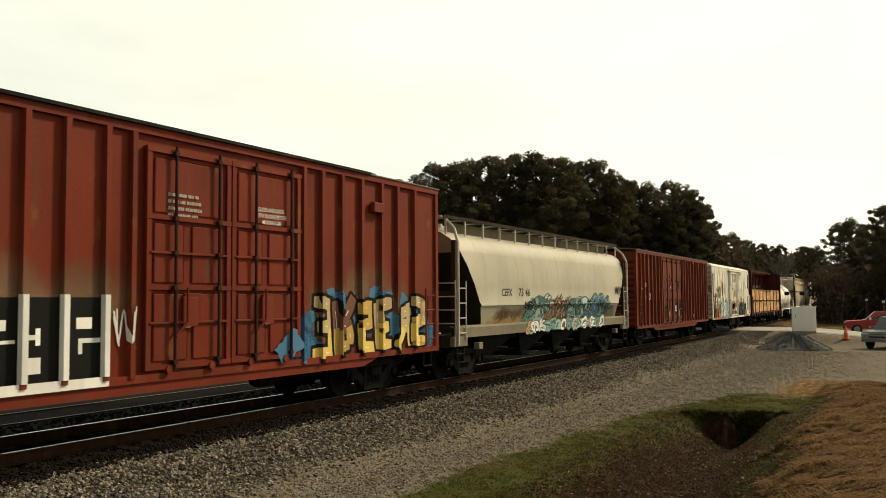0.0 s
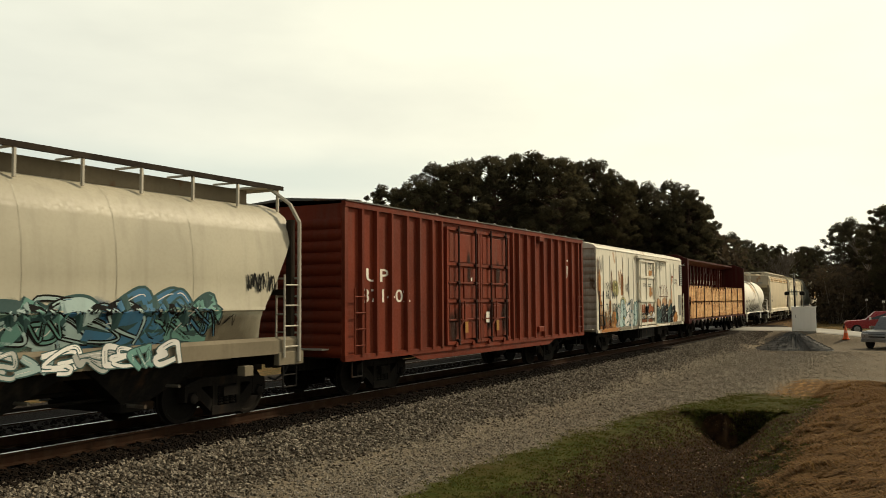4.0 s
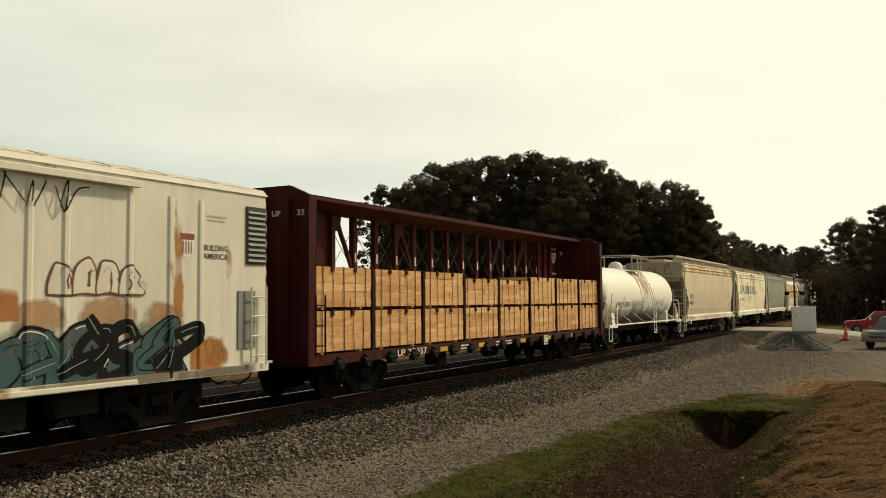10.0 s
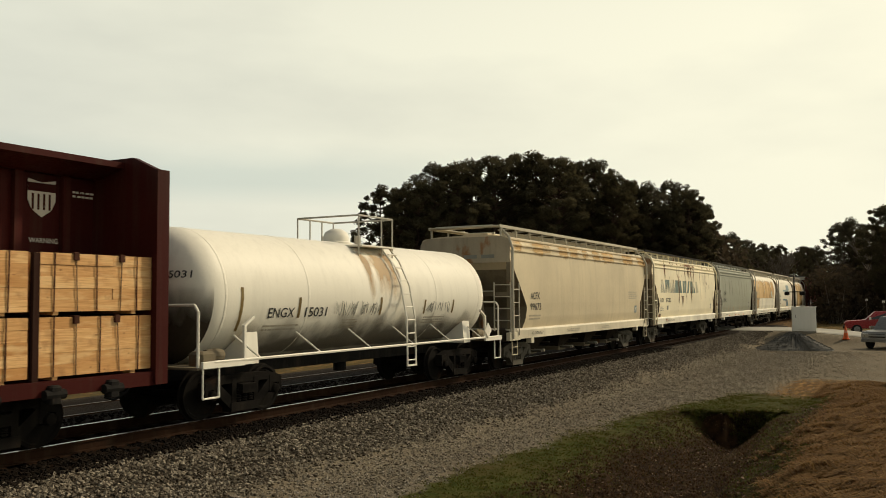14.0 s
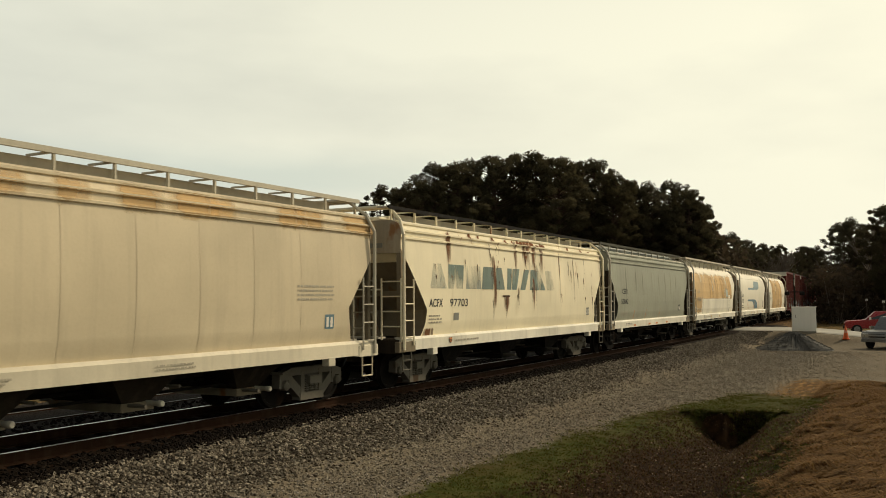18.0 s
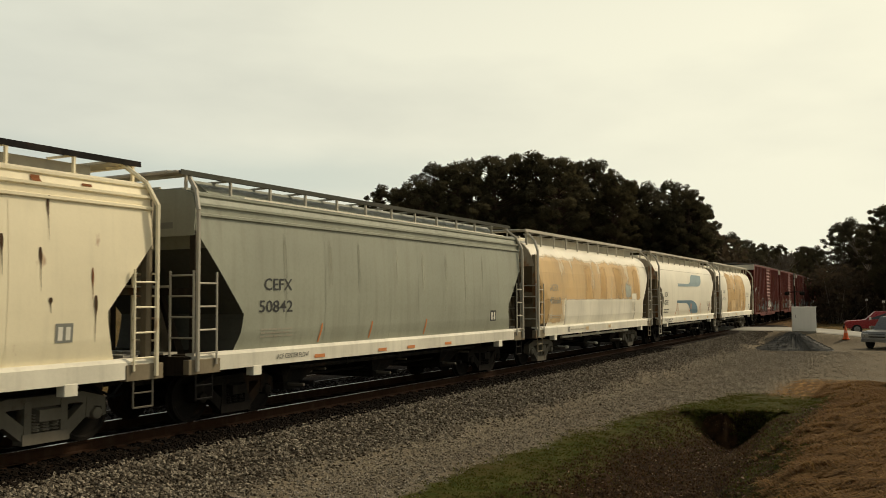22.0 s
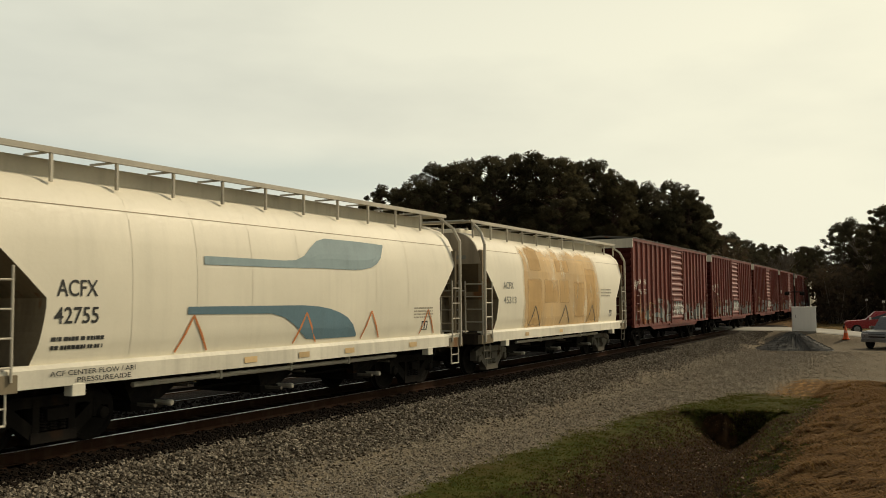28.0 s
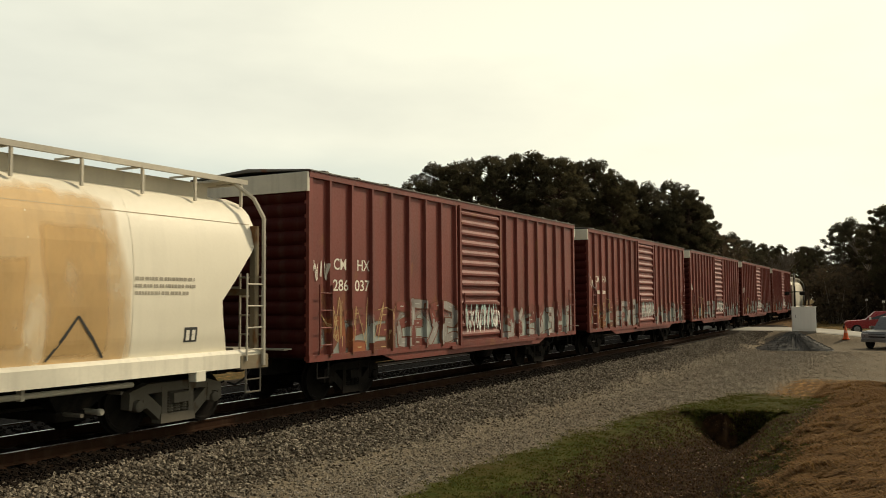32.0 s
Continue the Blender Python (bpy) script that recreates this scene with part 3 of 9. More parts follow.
def make_track(name, offset, z, label, far):
    tr = thing(name, label, "railway track")
    for y in (-0.7525, 0.7525):
        r = part("rail", swept(RAIL, offset + y, z, -60, far, 4.0), RUSTY, tr, "rust-brown steel rail")
        part("rail_head", swept([(-0.028, 0.001), (0.028, 0.001), (0.028, 0.004), (-0.028, 0.004)], offset + y, z, -60, far, 4.0), STEEL if offset == 0 else DULL_RAIL, r,
             "bright worn running surface")
    tie = Solid().bevel_box(-0.115, 0.115, -1.24, 1.24, -0.17, 0.0, 0.015).mesh("sleeper", TIE)
    plate = Solid().box(-0.1, 0.1, -0.18, 0.18, 0.0, 0.02).mesh("tie_plate", RUSTY)
    rng = random.Random(4)
    for k in range(130):
        s = -4 + 0.53 * k
        m = pose(s, lateral(s) + offset + rng.uniform(-0.05, 0.05), z - 0.185 + rng.uniform(-0.012, 0.008), 0, 0, rng.uniform(-1.5, 1.5))
        t = put("sleeper", tie, tr, m)
        if k < 70 and offset == 0:
            put("tie_plate", plate, t, pose(0, -0.7525, 0))
    return tr


make_track("main_track", 0.0, 0.0, "main line of rust-brown rails on dark sleepers", 260)
make_track("second_track", 4.15, -0.2, "second line of rails behind the train", 120)


def stones(name, count, region, size, mat, label, seed, lift=0.0, where=None):
    """Loose stones strewn over a stretch of ground, joined."""
    rng = np.random.default_rng(seed)
    base = np.array([(1, 0, 0), (-1, 0, 0), (0, 1, 0), (0, -1, 0), (0, 0, 1), (0, 0, -1)], float)
    tri = [(0, 2, 4), (2, 1, 4), (1, 3, 4), (3, 0, 4), (2, 0, 5), (1, 2, 5), (3, 1, 5), (0, 3, 5)]
    v, f = [], []
    made = 0
    while made < count:
        x, y = region(rng)
        if where and not where(x, y, rng):
            continue
        r = rng.uniform(*size)
        p = base * (r * rng.uniform(0.55, 1.0, (6, 1))) * np.array([1, rng.uniform(0.6, 1), rng.uniform(0.5, 0.8)])
        a, b = rng.uniform(0, 6.28), rng.uniform(-0.9, 0.9)
        ca, sa, cb, sb = math.cos(a), math.sin(a), math.cos(b), math.sin(b)
        rot = np.array([[ca, -sa, 0], [sa, ca, 0], [0, 0, 1]]) @ np.array([[1, 0, 0], [0, cb, -sb], [0, sb, cb]])
        p = p @ rot.T + np.array([x, y, height(x, y) + lift + r * 0.25])
        k = len(v)
        v += p.tolist()
        f += [(i + k, j + k, q + k) for i, j, q in tri]
        made += 1
    me = bpy.data.meshes.new(name)
    me.from_pydata(v, [], f)
    me.materials.append(mat)
    put(name, me, label=label, category="gravel", kind="stuff")


def bed(rng):
    x = 4 + 60 * rng.random() ** 1.7
    return x, lateral(x) - 1.75 - (2.4 + 0.6 * rng.normal()) * rng.random()


stones("ballast", 36000, bed, (0.03, 0.066), STONE, "coarse grey-brown crushed stone beside the rails", 1,
       where=lambda x, y, r: zones(x, y)[0] + 0.03 > r.random() * 0.95)
stones("rail_side_ballast", 9000, lambda r: (3 + 40 * r.random() ** 1.4, -r.uniform(0.88, 2.05)), (0.03, 0.065), STONE_K, "crushed stone along the rail, darkened for oil and shade", 16, 0.02)
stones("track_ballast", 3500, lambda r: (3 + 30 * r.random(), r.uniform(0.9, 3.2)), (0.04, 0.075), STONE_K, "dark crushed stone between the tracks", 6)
stones("loose_gravel", 42000, lambda r: (8 + 46 * r.random() ** 1.5, -3.0 - (4.0 + 0.12 * abs(r.normal()) * 20) * r.random()), (0.014, 0.042), STONE_P, "fine pale gravel of the service track", 2,
       where=lambda x, y, r: max(zones(x, y)[1:3]) < r.random() * 0.8)


def blades(name, count, region, tall, mat, label, seed, where, fall=(0.0, 9.0, (0.2, 1.0))):
    rng = np.random.default_rng(seed)
    v, f = [], []
    made = 0
    while made < count:
        x, y = region(rng)
        if rng.random() > where(x, y):
            continue
        z = height(x, y) - 0.01
        for _ in range(5):
            a, h, lean = rng.normal(fall[0], fall[1]), rng.uniform(*tall), rng.uniform(*fall[2])
            px, py = x + rng.uniform(-0.06, 0.06), y + rng.uniform(-0.06, 0.06)
            w = 0.006 + 0.01 * rng.random()
            dx, dy = math.cos(a), math.sin(a)
            k = len(v)
            v += [(px - dy * w, py + dx * w, z), (px + dy * w, py - dx * w, z),
                  (px + dx * h * lean * 0.4 + dy * w * 0.7, py + dy * h * lean * 0.4 - dx * w * 0.7, z + h * 0.65),
                  (px + dx * h * lean * 0.4 - dy * w * 0.7, py + dy * h * lean * 0.4 + dx * w * 0.7, z + h * 0.65),
                  (px + dx * h * lean, py + dy * h * lean, z + h * max(0.35, 1 - 0.3 * lean))]
            f += [(k, k + 1, k + 2, k + 3), (k + 3, k + 2, k + 4)]
        made += 1
    me = bpy.data.meshes.new(name)
    me.from_pydata(v, [], f)
    me.materials.append(mat)
    put(name, me, label=label, category="grass", kind="stuff")


blades("green_grass", 11000, lambda r: (9 + 21 * r.random(), r.uniform(-11, -4.8)), (0.018, 0.045), GRASS_G, "short green winter grass along the ditch", 3,
       lambda x, y: zones(x, y)[1] ** 1.5 * (1 - 0.85 * zones(x, y)[2]) * (1 - 0.95 * zones(x, y)[3]) * (1 if noise.noise(Vector((x, y, 9))) > -0.1 else 0.25))
blades("dry_grass", 15000, lambda r: (7 + 26 * r.random() ** 1.2, r.uniform(-12.4, -9.6)), (0.05, 0.16), GRASS_D, "matted dry brown grass on the bank", 4,
       lambda x, y: zones(x, y)[2] * (0.25 + 0.75 * smooth01(-0.15, 0.2, noise.noise(Vector((x * 1.4, y * 1.8, 21))))), (2.2, 0.6, (1.0, 2.4)))


def litter(name, count, region, mat, label, seed):
    rng = np.random.default_rng(seed)
    v, f = [], []
    for _ in range(count):
        x, y = region(rng)
        z, r, a = height(x, y) + 0.02, rng.uniform(0.016, 0.04), rng.uniform(0, 6.28)
        k = len(v)
        for i in range(5):
            b = a + i * 1.2566
            v.append((x + r * math.cos(b), y + r * 0.7 * math.sin(b), z + rng.uniform(-0.012, 0.018)))
        v.append((x, y, z + 0.012))
        f += [(k + 5, k + i, k + (i + 1) % 5) for i in range(5)]
    me = bpy.data.meshes.new(name)
    me.from_pydata(v, [], f)
    me.materials.append(mat)
    put(name, me, label=label, category="leaves", kind="stuff")


blades("dead_grass", 5000, lambda r: (11.5 + 12.6 * r.random(), r.uniform(-10.6, -6.6)), (0.025, 0.08), GRASS_B, "flattened dead brown grass on the sides of the ditch", 14,
       lambda x, y: min(1.0, zones(x, y)[3] + 0.35 * zones(x, y)[1]), (1.0, 2.0, (0.6, 1.8)))
blades("lip_grass", 700, lambda r: (lambda y: (23.95 - 0.40 * (y + 7.2) + 0.35 * r.random(), y))(r.uniform(-9.4, -6.8)), (0.06, 0.17), GRASS_G, "longer grass hanging over the lip of the ditch", 15,
       lambda x, y: 1.0, (3.1, 0.5, (0.7, 1.6)))
litter("leaf_litter", 5200, lambda r: (lambda x: (x, ditch_line(x) + 0.35 + 0.75 * r.standard_normal()))(12 + 12.2 * r.random()), LEAVES, "brown fallen leaves gathered in the ditch", 5)
litter("bank_leaves", 2200, lambda r: (9 + 17 * r.random(), -10.0 + 0.45 * r.standard_normal()), LEAVES, "scattered fallen leaves on the bank", 8)


# ---- crossing: road, cabinet, signal, cone, gravel heap ----
def make_road():
    so = Solid()
    a, b = Vector((71.5, 14, 0)), Vector((63.0, -30, 0))
    d = (b - a).normalized()
    nrm = Vector((d.y, -d.x, 0))
    v, f = [], []
    for k in range(45):
        p = a + (b - a) * (k / 44)
        for w in (-3.4, -3.2, 3.2, 3.4):
            q = p + nrm * w
            v.append((q.x, q.y, height(q.x, q.y) + (0.02 if abs(w) > 3.3 else 0.085)))
    for k in range(44):
        f += [(4 * k + j, 4 * k + j + 1, 4 * k + j + 5, 4 * k + j + 4) for j in range(3)]
    so.add(v, f)
    put("road", so.mesh("road", ROAD_M), label="pale worn asphalt road over the level crossing", category="road", kind="structure")


make_road()


def relay_cabinet(x, y, turn):
    z = height(x, y)
    c = thing("relay_cabinet", "white painted metal signal cabinet beside the crossing", "cabinet", m=pose(x, y, z, 0, 0, turn))
    part("body", Solid().bevel_box(-0.5, 0.5, -0.76, 0.76, 0.1, 1.68, 0.025), BOX_W, c)
    part("roof", Solid().bevel_box(-0.53, 0.53, -0.79, 0.79, 1.68, 1.73, 0.02), BOX_W, c)
    part("plinth", Solid().box(-0.45, 0.45, -0.74, 0.74, -0.3, 0.12), STONE_P, c, "concrete plinth")
    d = part("door", Solid().bevel_box(-0.515, -0.5, -0.7, 0.7, 0.22, 1.58, 0.006), BOX_W, c)
    part("handle", Solid().rod((-0.53, 0.5, 1.0), (-0.53, 0.5, 1.2), 0.015), BLACK, d, "black door handle")


relay_cabinet(64.0, -5.52, 6)


def crossing_signal(x, y):
    z = height(x, y)
    c = thing("crossing_signal", "level crossing signal mast with twin lamps and crossbuck", "railway signal", m=pose(x, y, z))
    part("mast", Solid().rod((0, 0, 0), (0, 0, 4.2), 0.07, 10), BLACK, c)
    part("base", Solid().bevel_box(-0.25, 0.25, -0.25, 0.25, -0.1, 0.25), BLACK, c)
    part("cross_arm", Solid().rod((0, -0.65, 2.75), (0, 0.65, 2.75), 0.035, 8), BLACK, c)
    for s in (-0.47, 0.47):
        la = part("lamp", Solid().turn([(0, -0.13), (0.1, -0.13), (0.15, 0.0), (0.15, 0.12), (0.16, 0.28), (0.15, 0.28), (0.13, 0.02), (0, 0.02)], (0, 0, 0), "x", 14), BLACK, c,
                  "black hooded warning lamp", pose(0, s, 2.62, 0, 0, 90 if s > 0 else -90) @ Matrix.Scale(0.85, 4))
        part("backplate", Solid().turn([(0, -0.02), (0.2, -0.02), (0.2, 0.0), (0, 0.0)], (0, 0, 0), "x", 18), BLACK, la, "round black backing disc", pose(0.03, 0, 0))
        part("lens", Solid().turn([(0, 0.06), (0.1, 0.045), (0.13, 0.02)], (0, 0, 0), "x", 14), LAMP_R, la, "unlit red lens")
    for a in (45, -45):
        part("crossbuck_board", Solid().box(-0.015, 0.015, -0.6, 0.6, -0.11, 0.11), LETTER_W, c, "white crossbuck blade seen edge-on", pose(0.09 + a * 0.0006, 0, 3.7, a, 0, 95))


crossing_signal(72.0, -4.03)


def gravel_heap(x, y):
    rng = np.random.default_rng(12)
    so = Solid()
    v, f, n, m = [], [], 40, 12
    for i in range(m + 1):
        r = i / m
        for k in range(n):
            a = 2 * math.pi * k / n
            w = 1 + 0.12 * math.sin(3 * a + 1) + 0.08 * math.sin(5 * a)
            px, py = 2.2 * r * w * math.cos(a), 2.15 * r * w * math.sin(a)
            h = 1.15 * (1 - r) ** 1.15 * (1 - 0.25 * math.exp(-r * 9)) + 0.05 * noise.noise(Vector((px * 2, py * 2, 3)))
            v.append((px, py, h - 0.06 * (i == m)))
    f += [(i * n + k, i * n + (k + 1) % n, (i + 1) * n + (k + 1) % n, (i + 1) * n + k) for i in range(m) for k in range(n)]
    f.append(tuple(range(n)))
    so.add(v, f)
    base = Vector((x, y, height(x, y)))
    heap = put("gravel_heap", so.mesh("gravel_heap", painted("dark_gravel_heap", (0.075, 0.072, 0.063), 0.95, var=0.4, grain=12, bump=1.0)),
               m=Matrix.Translation(base), label="heap of dark grey gravel on the lot", category="gravel pile", kind="stuff")
    st = Solid()
    for _ in range(1500):
        q = v[int(rng.integers(0, len(v)))]
        px, py, pz = q[0] + rng.uniform(-0.12, 0.12), q[1] + rng.uniform(-0.12, 0.12), q[2]
        r = rng.uniform(0.03, 0.07)
        st.add([(px + r, py, pz), (px, py + r, pz), (px - r, py, pz), (px, py - r, pz), (px, py, pz + r)], [(0, 1, 4), (1, 2, 4), (2, 3, 4), (3, 0, 4)])
    part("stones", st, STONE_D, heap)["kind"] = "stuff"


gravel_heap(55.2, -5.9)


def traffic_cone(x, y):
    z = height(x, y)
    c = thing("traffic_cone", "orange plastic traffic cone on the gravel lot", "traffic cone", m=pose(x, y, z))
    part("base", Solid().bevel_box(-0.22, 0.22, -0.22, 0.22, 0.0, 0.04), CONE_O, c)
    part("cone", Solid().turn([(0.17, 0.04), (0.03, 0.88), (0.0, 0.88)], (0, 0, 0), "z", 16), CONE_O, c)
    part("band", Solid().turn([(0.112, 0.42), (0.09, 0.56)], (0, 0, 0), "z", 16), painted("dull_cone_band", (0.62, 0.3, 0.2), 0.5), c, "paler reflective band")


traffic_cone(62.0, -8.2)


def wheel_parts(parent, x, y, r, w, sign):
    t = part("wheel", Solid().turn([(0.0, -w / 2), (r * 0.9, -w / 2), (r, -w * 0.3), (r, w * 0.3), (r * 0.9, w / 2), (0.0, w / 2)], (0, 0, 0), "y", 20), TYRE, parent, "black tyre", pose(x, y, r), 40)
    part("rim", Solid().turn([(0.0, sign * (w / 2 + 0.012)), (r * 0.3, sign * (w / 2 + 0.015)), (r * 0.58, sign * (w / 2 + 0.004)), (r * 0.62, sign * (w / 2 - 0.03))], (0, 0, 0), "y", 16), CAR_SIL, t, "silver wheel rim", None, 40)


def motor_vehicle(name, label, x, y, turn, paint, profile, cabin, length, width, wheel_r, axles):
    """A parked vehicle: side outline of the body, glazed cabin, wheels, lamps, bumpers, mirrors. Nose towards local -x."""
    c = thing(name, label, "car", m=pose(x, y, height(x, y), 0, 0, turn))
    w = width / 2
    so = Solid()
    v, f = [], []
    n = len(profile)
    for yy, k in ((-w, 0.0), (-w + 0.07, 1.0), (w - 0.07, 1.0), (w, 0.0)):
        cz = 0.75
        for px, pz in profile:
            v.append((px * (1.0 if k else 0.985), yy, pz if k else cz + (pz - cz) * 0.93))
    for j in range(3):
        f += [(j * n + i, j * n + (i + 1) % n, (j + 1) * n + (i + 1) % n, (j + 1) * n + i) for i in range(n)]
    f += [tuple(range(n)), tuple(range(3 * n, 4 * n))]
    so.add(v, f)
    part("body", so, paint, c, "", None, 35)
    cb = Solid()
    k = len(cabin)
    v, f = [], []
    cz = cabin[0][1]
    top = max(p[1] for p in cabin)
    for sgn in (-1, 1):
        for px, pz in cabin:
            v.append((px, sgn * (w - 0.09 - 0.16 * (pz - cz) / (top - cz)), pz))
    f = [(i, (i + 1) % k, k + (i + 1) % k, k + i) for i in range(k)] + [tuple(range(k)), tuple(range(k, 2 * k))]
    cb.add(v, f)
    part("roof", cb, paint, c, "", None, 20)
    x0, x1 = cabin[0][0], cabin[-1][0]
    xa, xb = min(p[0] for p in cabin if p[1] == top), max(p[0] for p in cabin if p[1] == top)
    for sgn in (-1, 1):
        for a, b, a2, b2 in ((0.05, 0.47, 0.06, 0.47), (0.53, 0.95, 0.53, 0.93)):
            lo, hi = cz + 0.06, top - 0.07
            q = lambda t, z_, t2: (x0 + (x1 - x0) * t if z_ == lo else xa + (xb - xa) * t2, sgn * (w - 0.082 - 0.16 * (z_ - cz) / (top - cz)), z_)
            g = Solid()
            pts = [q(a, lo, a), q(b, lo, b), q(b, hi, b2), q(a, hi, a2)]
            g.add(pts + [(p[0], p[1] - sgn * 0.02, p[2]) for p in pts], [(0, 1, 2, 3), (7, 6, 5, 4), (0, 4, 5, 1), (1, 5, 6, 2), (2, 6, 7, 3), (3, 7, 4, 0)])
            part("side_window", g, GLASS_D, c, "dark side window")
        part("mirror", Solid().bevel_box(x0 + 0.25, x0 + 0.4, min(sgn * w, sgn * (w + 0.2)), max(sgn * w, sgn * (w + 0.2)), cz + 0.02, cz + 0.22, 0.02), LETTER_W if paint is CAR_RED else paint, c, "door mirror")
        for ax in axles:
            wheel_parts(c, ax, sgn * (w - 0.1), wheel_r, 0.24, sgn)
        part("headlight", Solid().bevel_box(-length / 2 - 0.012, -length / 2 + 0.12, min(sgn * (w - 0.42), sgn * (w - 0.08)), max(sgn * (w - 0.42), sgn * (w - 0.08)), 0.72, 0.9, 0.015), LETTER_W, c, "clear headlight")
    ws = Solid()
    p0, p1 = (x0 - 0.012 + 0.06, cz + 0.05), (xa - 0.012 - 0.03, top - 0.05)
    ws.add([(p0[0], -w + 0.2, p0[1]), (p0[0], w - 0.2, p0[1]), (p1[0], w - 0.3, p1[1]), (p1[0], -w + 0.3, p1[1]),
            (p0[0] + 0.03, -w + 0.2, p0[1]), (p0[0] + 0.03, w - 0.2, p0[1]), (p1[0] + 0.03, w - 0.3, p1[1]), (p1[0] + 0.03, -w + 0.3, p1[1])],
           [(0, 1, 2, 3), (7, 6, 5, 4), (0, 4, 5, 1), (1, 5, 6, 2), (2, 6, 7, 3), (3, 7, 4, 0)])
    part("windscreen", ws, GLASS_D, c, "dark windscreen")
    part("front_bumper", Solid().bevel_box(-length / 2 - 0.1, -length / 2 + 0.1, -w + 0.03, w - 0.03, 0.42, 0.62, 0.03), BLACK if paint is CAR_RED else CAR_SIL, c, "front bumper")
    part("grille", Solid().bevel_box(-length / 2 - 0.015, -length / 2 + 0.05, -w + 0.45, w - 0.45, 0.68, 0.88, 0.01), BLACK, c, "dark grille")
    return c


def pickup_truck(x, y, turn):
    prof = [(-2.6, 0.45), (-2.62, 0.85), (-2.5, 1.0), (-1.1, 1.1), (0.9, 1.12), (2.6, 1.1), (2.62, 0.5), (2.1, 0.42), (-2.1, 0.42)]
    cab = [(-1.15, 1.08), (-0.45, 1.72), (0.55, 1.75), (0.85, 1.1)]
    c = motor_vehicle("pickup_truck", "parked red pickup truck with dark windows", x, y, turn, CAR_RED, prof, cab, 5.2, 1.85, 0.38, (-1.75, 1.65))
    part("side_stripe", Solid().box(-0.9, 2.5, -0.945, -0.928, 0.5, 0.62), LETTER_W, c, "pale lower stripe")


pickup_truck(76.0, -9.75, -84)


def sport_utility(x, y, turn):
    prof = [(-2.3, 0.45), (-2.32, 0.85), (-2.2, 1.02), (-1.0, 1.12), (2.25, 1.15), (2.3, 0.5), (1.9, 0.4), (-1.9, 0.4)]
    cab = [(-1.05, 1.08), (-0.45, 1.84), (1.95, 1.88), (2.2, 1.12)]
    motor_vehicle("sport_utility_car", "parked silver sport utility car on the gravel lot", x, y, turn, CAR_SIL, prof, cab, 4.6, 1.85, 0.37, (-1.45, 1.4))


sport_utility(58.5, -11.15, -24)


def sign_post(x, y, h):
    c = thing("sign_post", "small white roadside sign on a thin post", "sign", "roadside signs", pose(x, y, height(x, y)))
    part("post", Solid().rod((0, 0, -0.1), (0, 0, h), 0.035), TWIG, c)
    part("plate", Solid().bevel_box(-0.02, 0.01, -0.13, 0.13, h - 0.1, h + 0.16, 0.005), LETTER_W, c, "white sign plate")


for q in ((108.0, -7.2, 2.7), (104.0, -9.0, 2.5), (101.0, -11.2, 2.5), (97.0, -8.3, 0.9)):
    sign_post(*q)


def utility_pole(x, y, h):
    c = thing("utility_pole", "thin wooden utility pole far behind the tracks", "utility pole", "poles behind the tracks", pose(x, y, height(x, y)))
    part("pole", Solid().rod((0, 0, -0.3), (0, 0, h), 0.14, 8, 0.09), TWIG, c)
    part("cross_arm", Solid().box(-0.06, 0.06, -1.0, 1.0, h - 0.8, h - 0.65), TWIG, c)


for q in ((24.0, 60.0, 7.4), (47.0, 66.0, 7.0), (72.0, 66.0, 7.5)):
    utility_pole(*q)


# ---- trees ----
def pine_meshes(seed, h=18.0, far=False):
    rng = random.Random(seed)
    tr = Solid()
    pts = [Vector((0, 0, -0.4))]
    for k in range(1, 8):
        pts.append(Vector((rng.uniform(-0.15, 0.15) * k * 0.5, rng.uniform(-0.15, 0.15) * k * 0.5, h * 0.95 * k / 7)))
    for k in range(7):
        tr.rod(pts[k], pts[k + 1], 0.3 - 0.037 * k, 8, 0.3 - 0.037 * (k + 1))
    lobes = []
    n = 48 if far else 128
    for k in range(n):
        z = h * (0.26 + 0.70 * (k / (n - 1)))
        spread = 3.6 * math.sin(math.pi * min(1, (1.04 - z / h) / 0.8)) ** 0.8 + 0.3
        a = k * 2.4 + rng.uniform(-0.5, 0.5)
        d = spread * rng.uniform(0.3, 1.08)
        c = Vector((d * math.cos(a), d * math.sin(a), z + rng.uniform(-0.2, 0.7 if z < 0.8 * h else 0.25)))
        root = Vector((0, 0, z - 0.3 * d))
        i = min(6, int((z - 0.3 * d) / h / 0.95 * 7))
        root.x, root.y = pts[i].x, pts[i].y
        tr.rod(root, c, 0.075, 5, 0.02)
        lobes.append((c, rng.uniform(0.7, 1.2) if far else rng.uniform(0.34, 0.84)))
    lobes.append((Vector((pts[-1].x, pts[-1].y, h * 0.97)), 1.0))
    cr = Solid()
    g = np.random.default_rng(seed)
    for c, r in lobes:
        for _ in range(int((50 if far else 190) * r)):
            d = Vector(g.normal(size=3)).normalized() * r * (g.random() ** 0.45)
            d.z *= 0.72
            p = c + d
            s = g.uniform(0.12, 0.3) if far else g.uniform(0.09, 0.2)
            for _ in range(2):
                u = Vector(g.normal(size=3)).normalized() * s
                w = u.orthogonal().normalized() * s * (0.45 if far else 0.32)
                cr.add([p - u - w, p + u - w * 0.4, p + u * 1.1 + w * 0.5, p - u * 0.6 + w], [(0, 1, 2, 3)])
    return raw_mesh(tr, "trunk", BARK), raw_mesh(cr, "crown", NEEDLES)


def raw_mesh(so, name, mat):
    me = bpy.data.meshes.new(name)
    me.from_pydata(so.v, [], so.f)
    me.materials.append(mat)
    return me


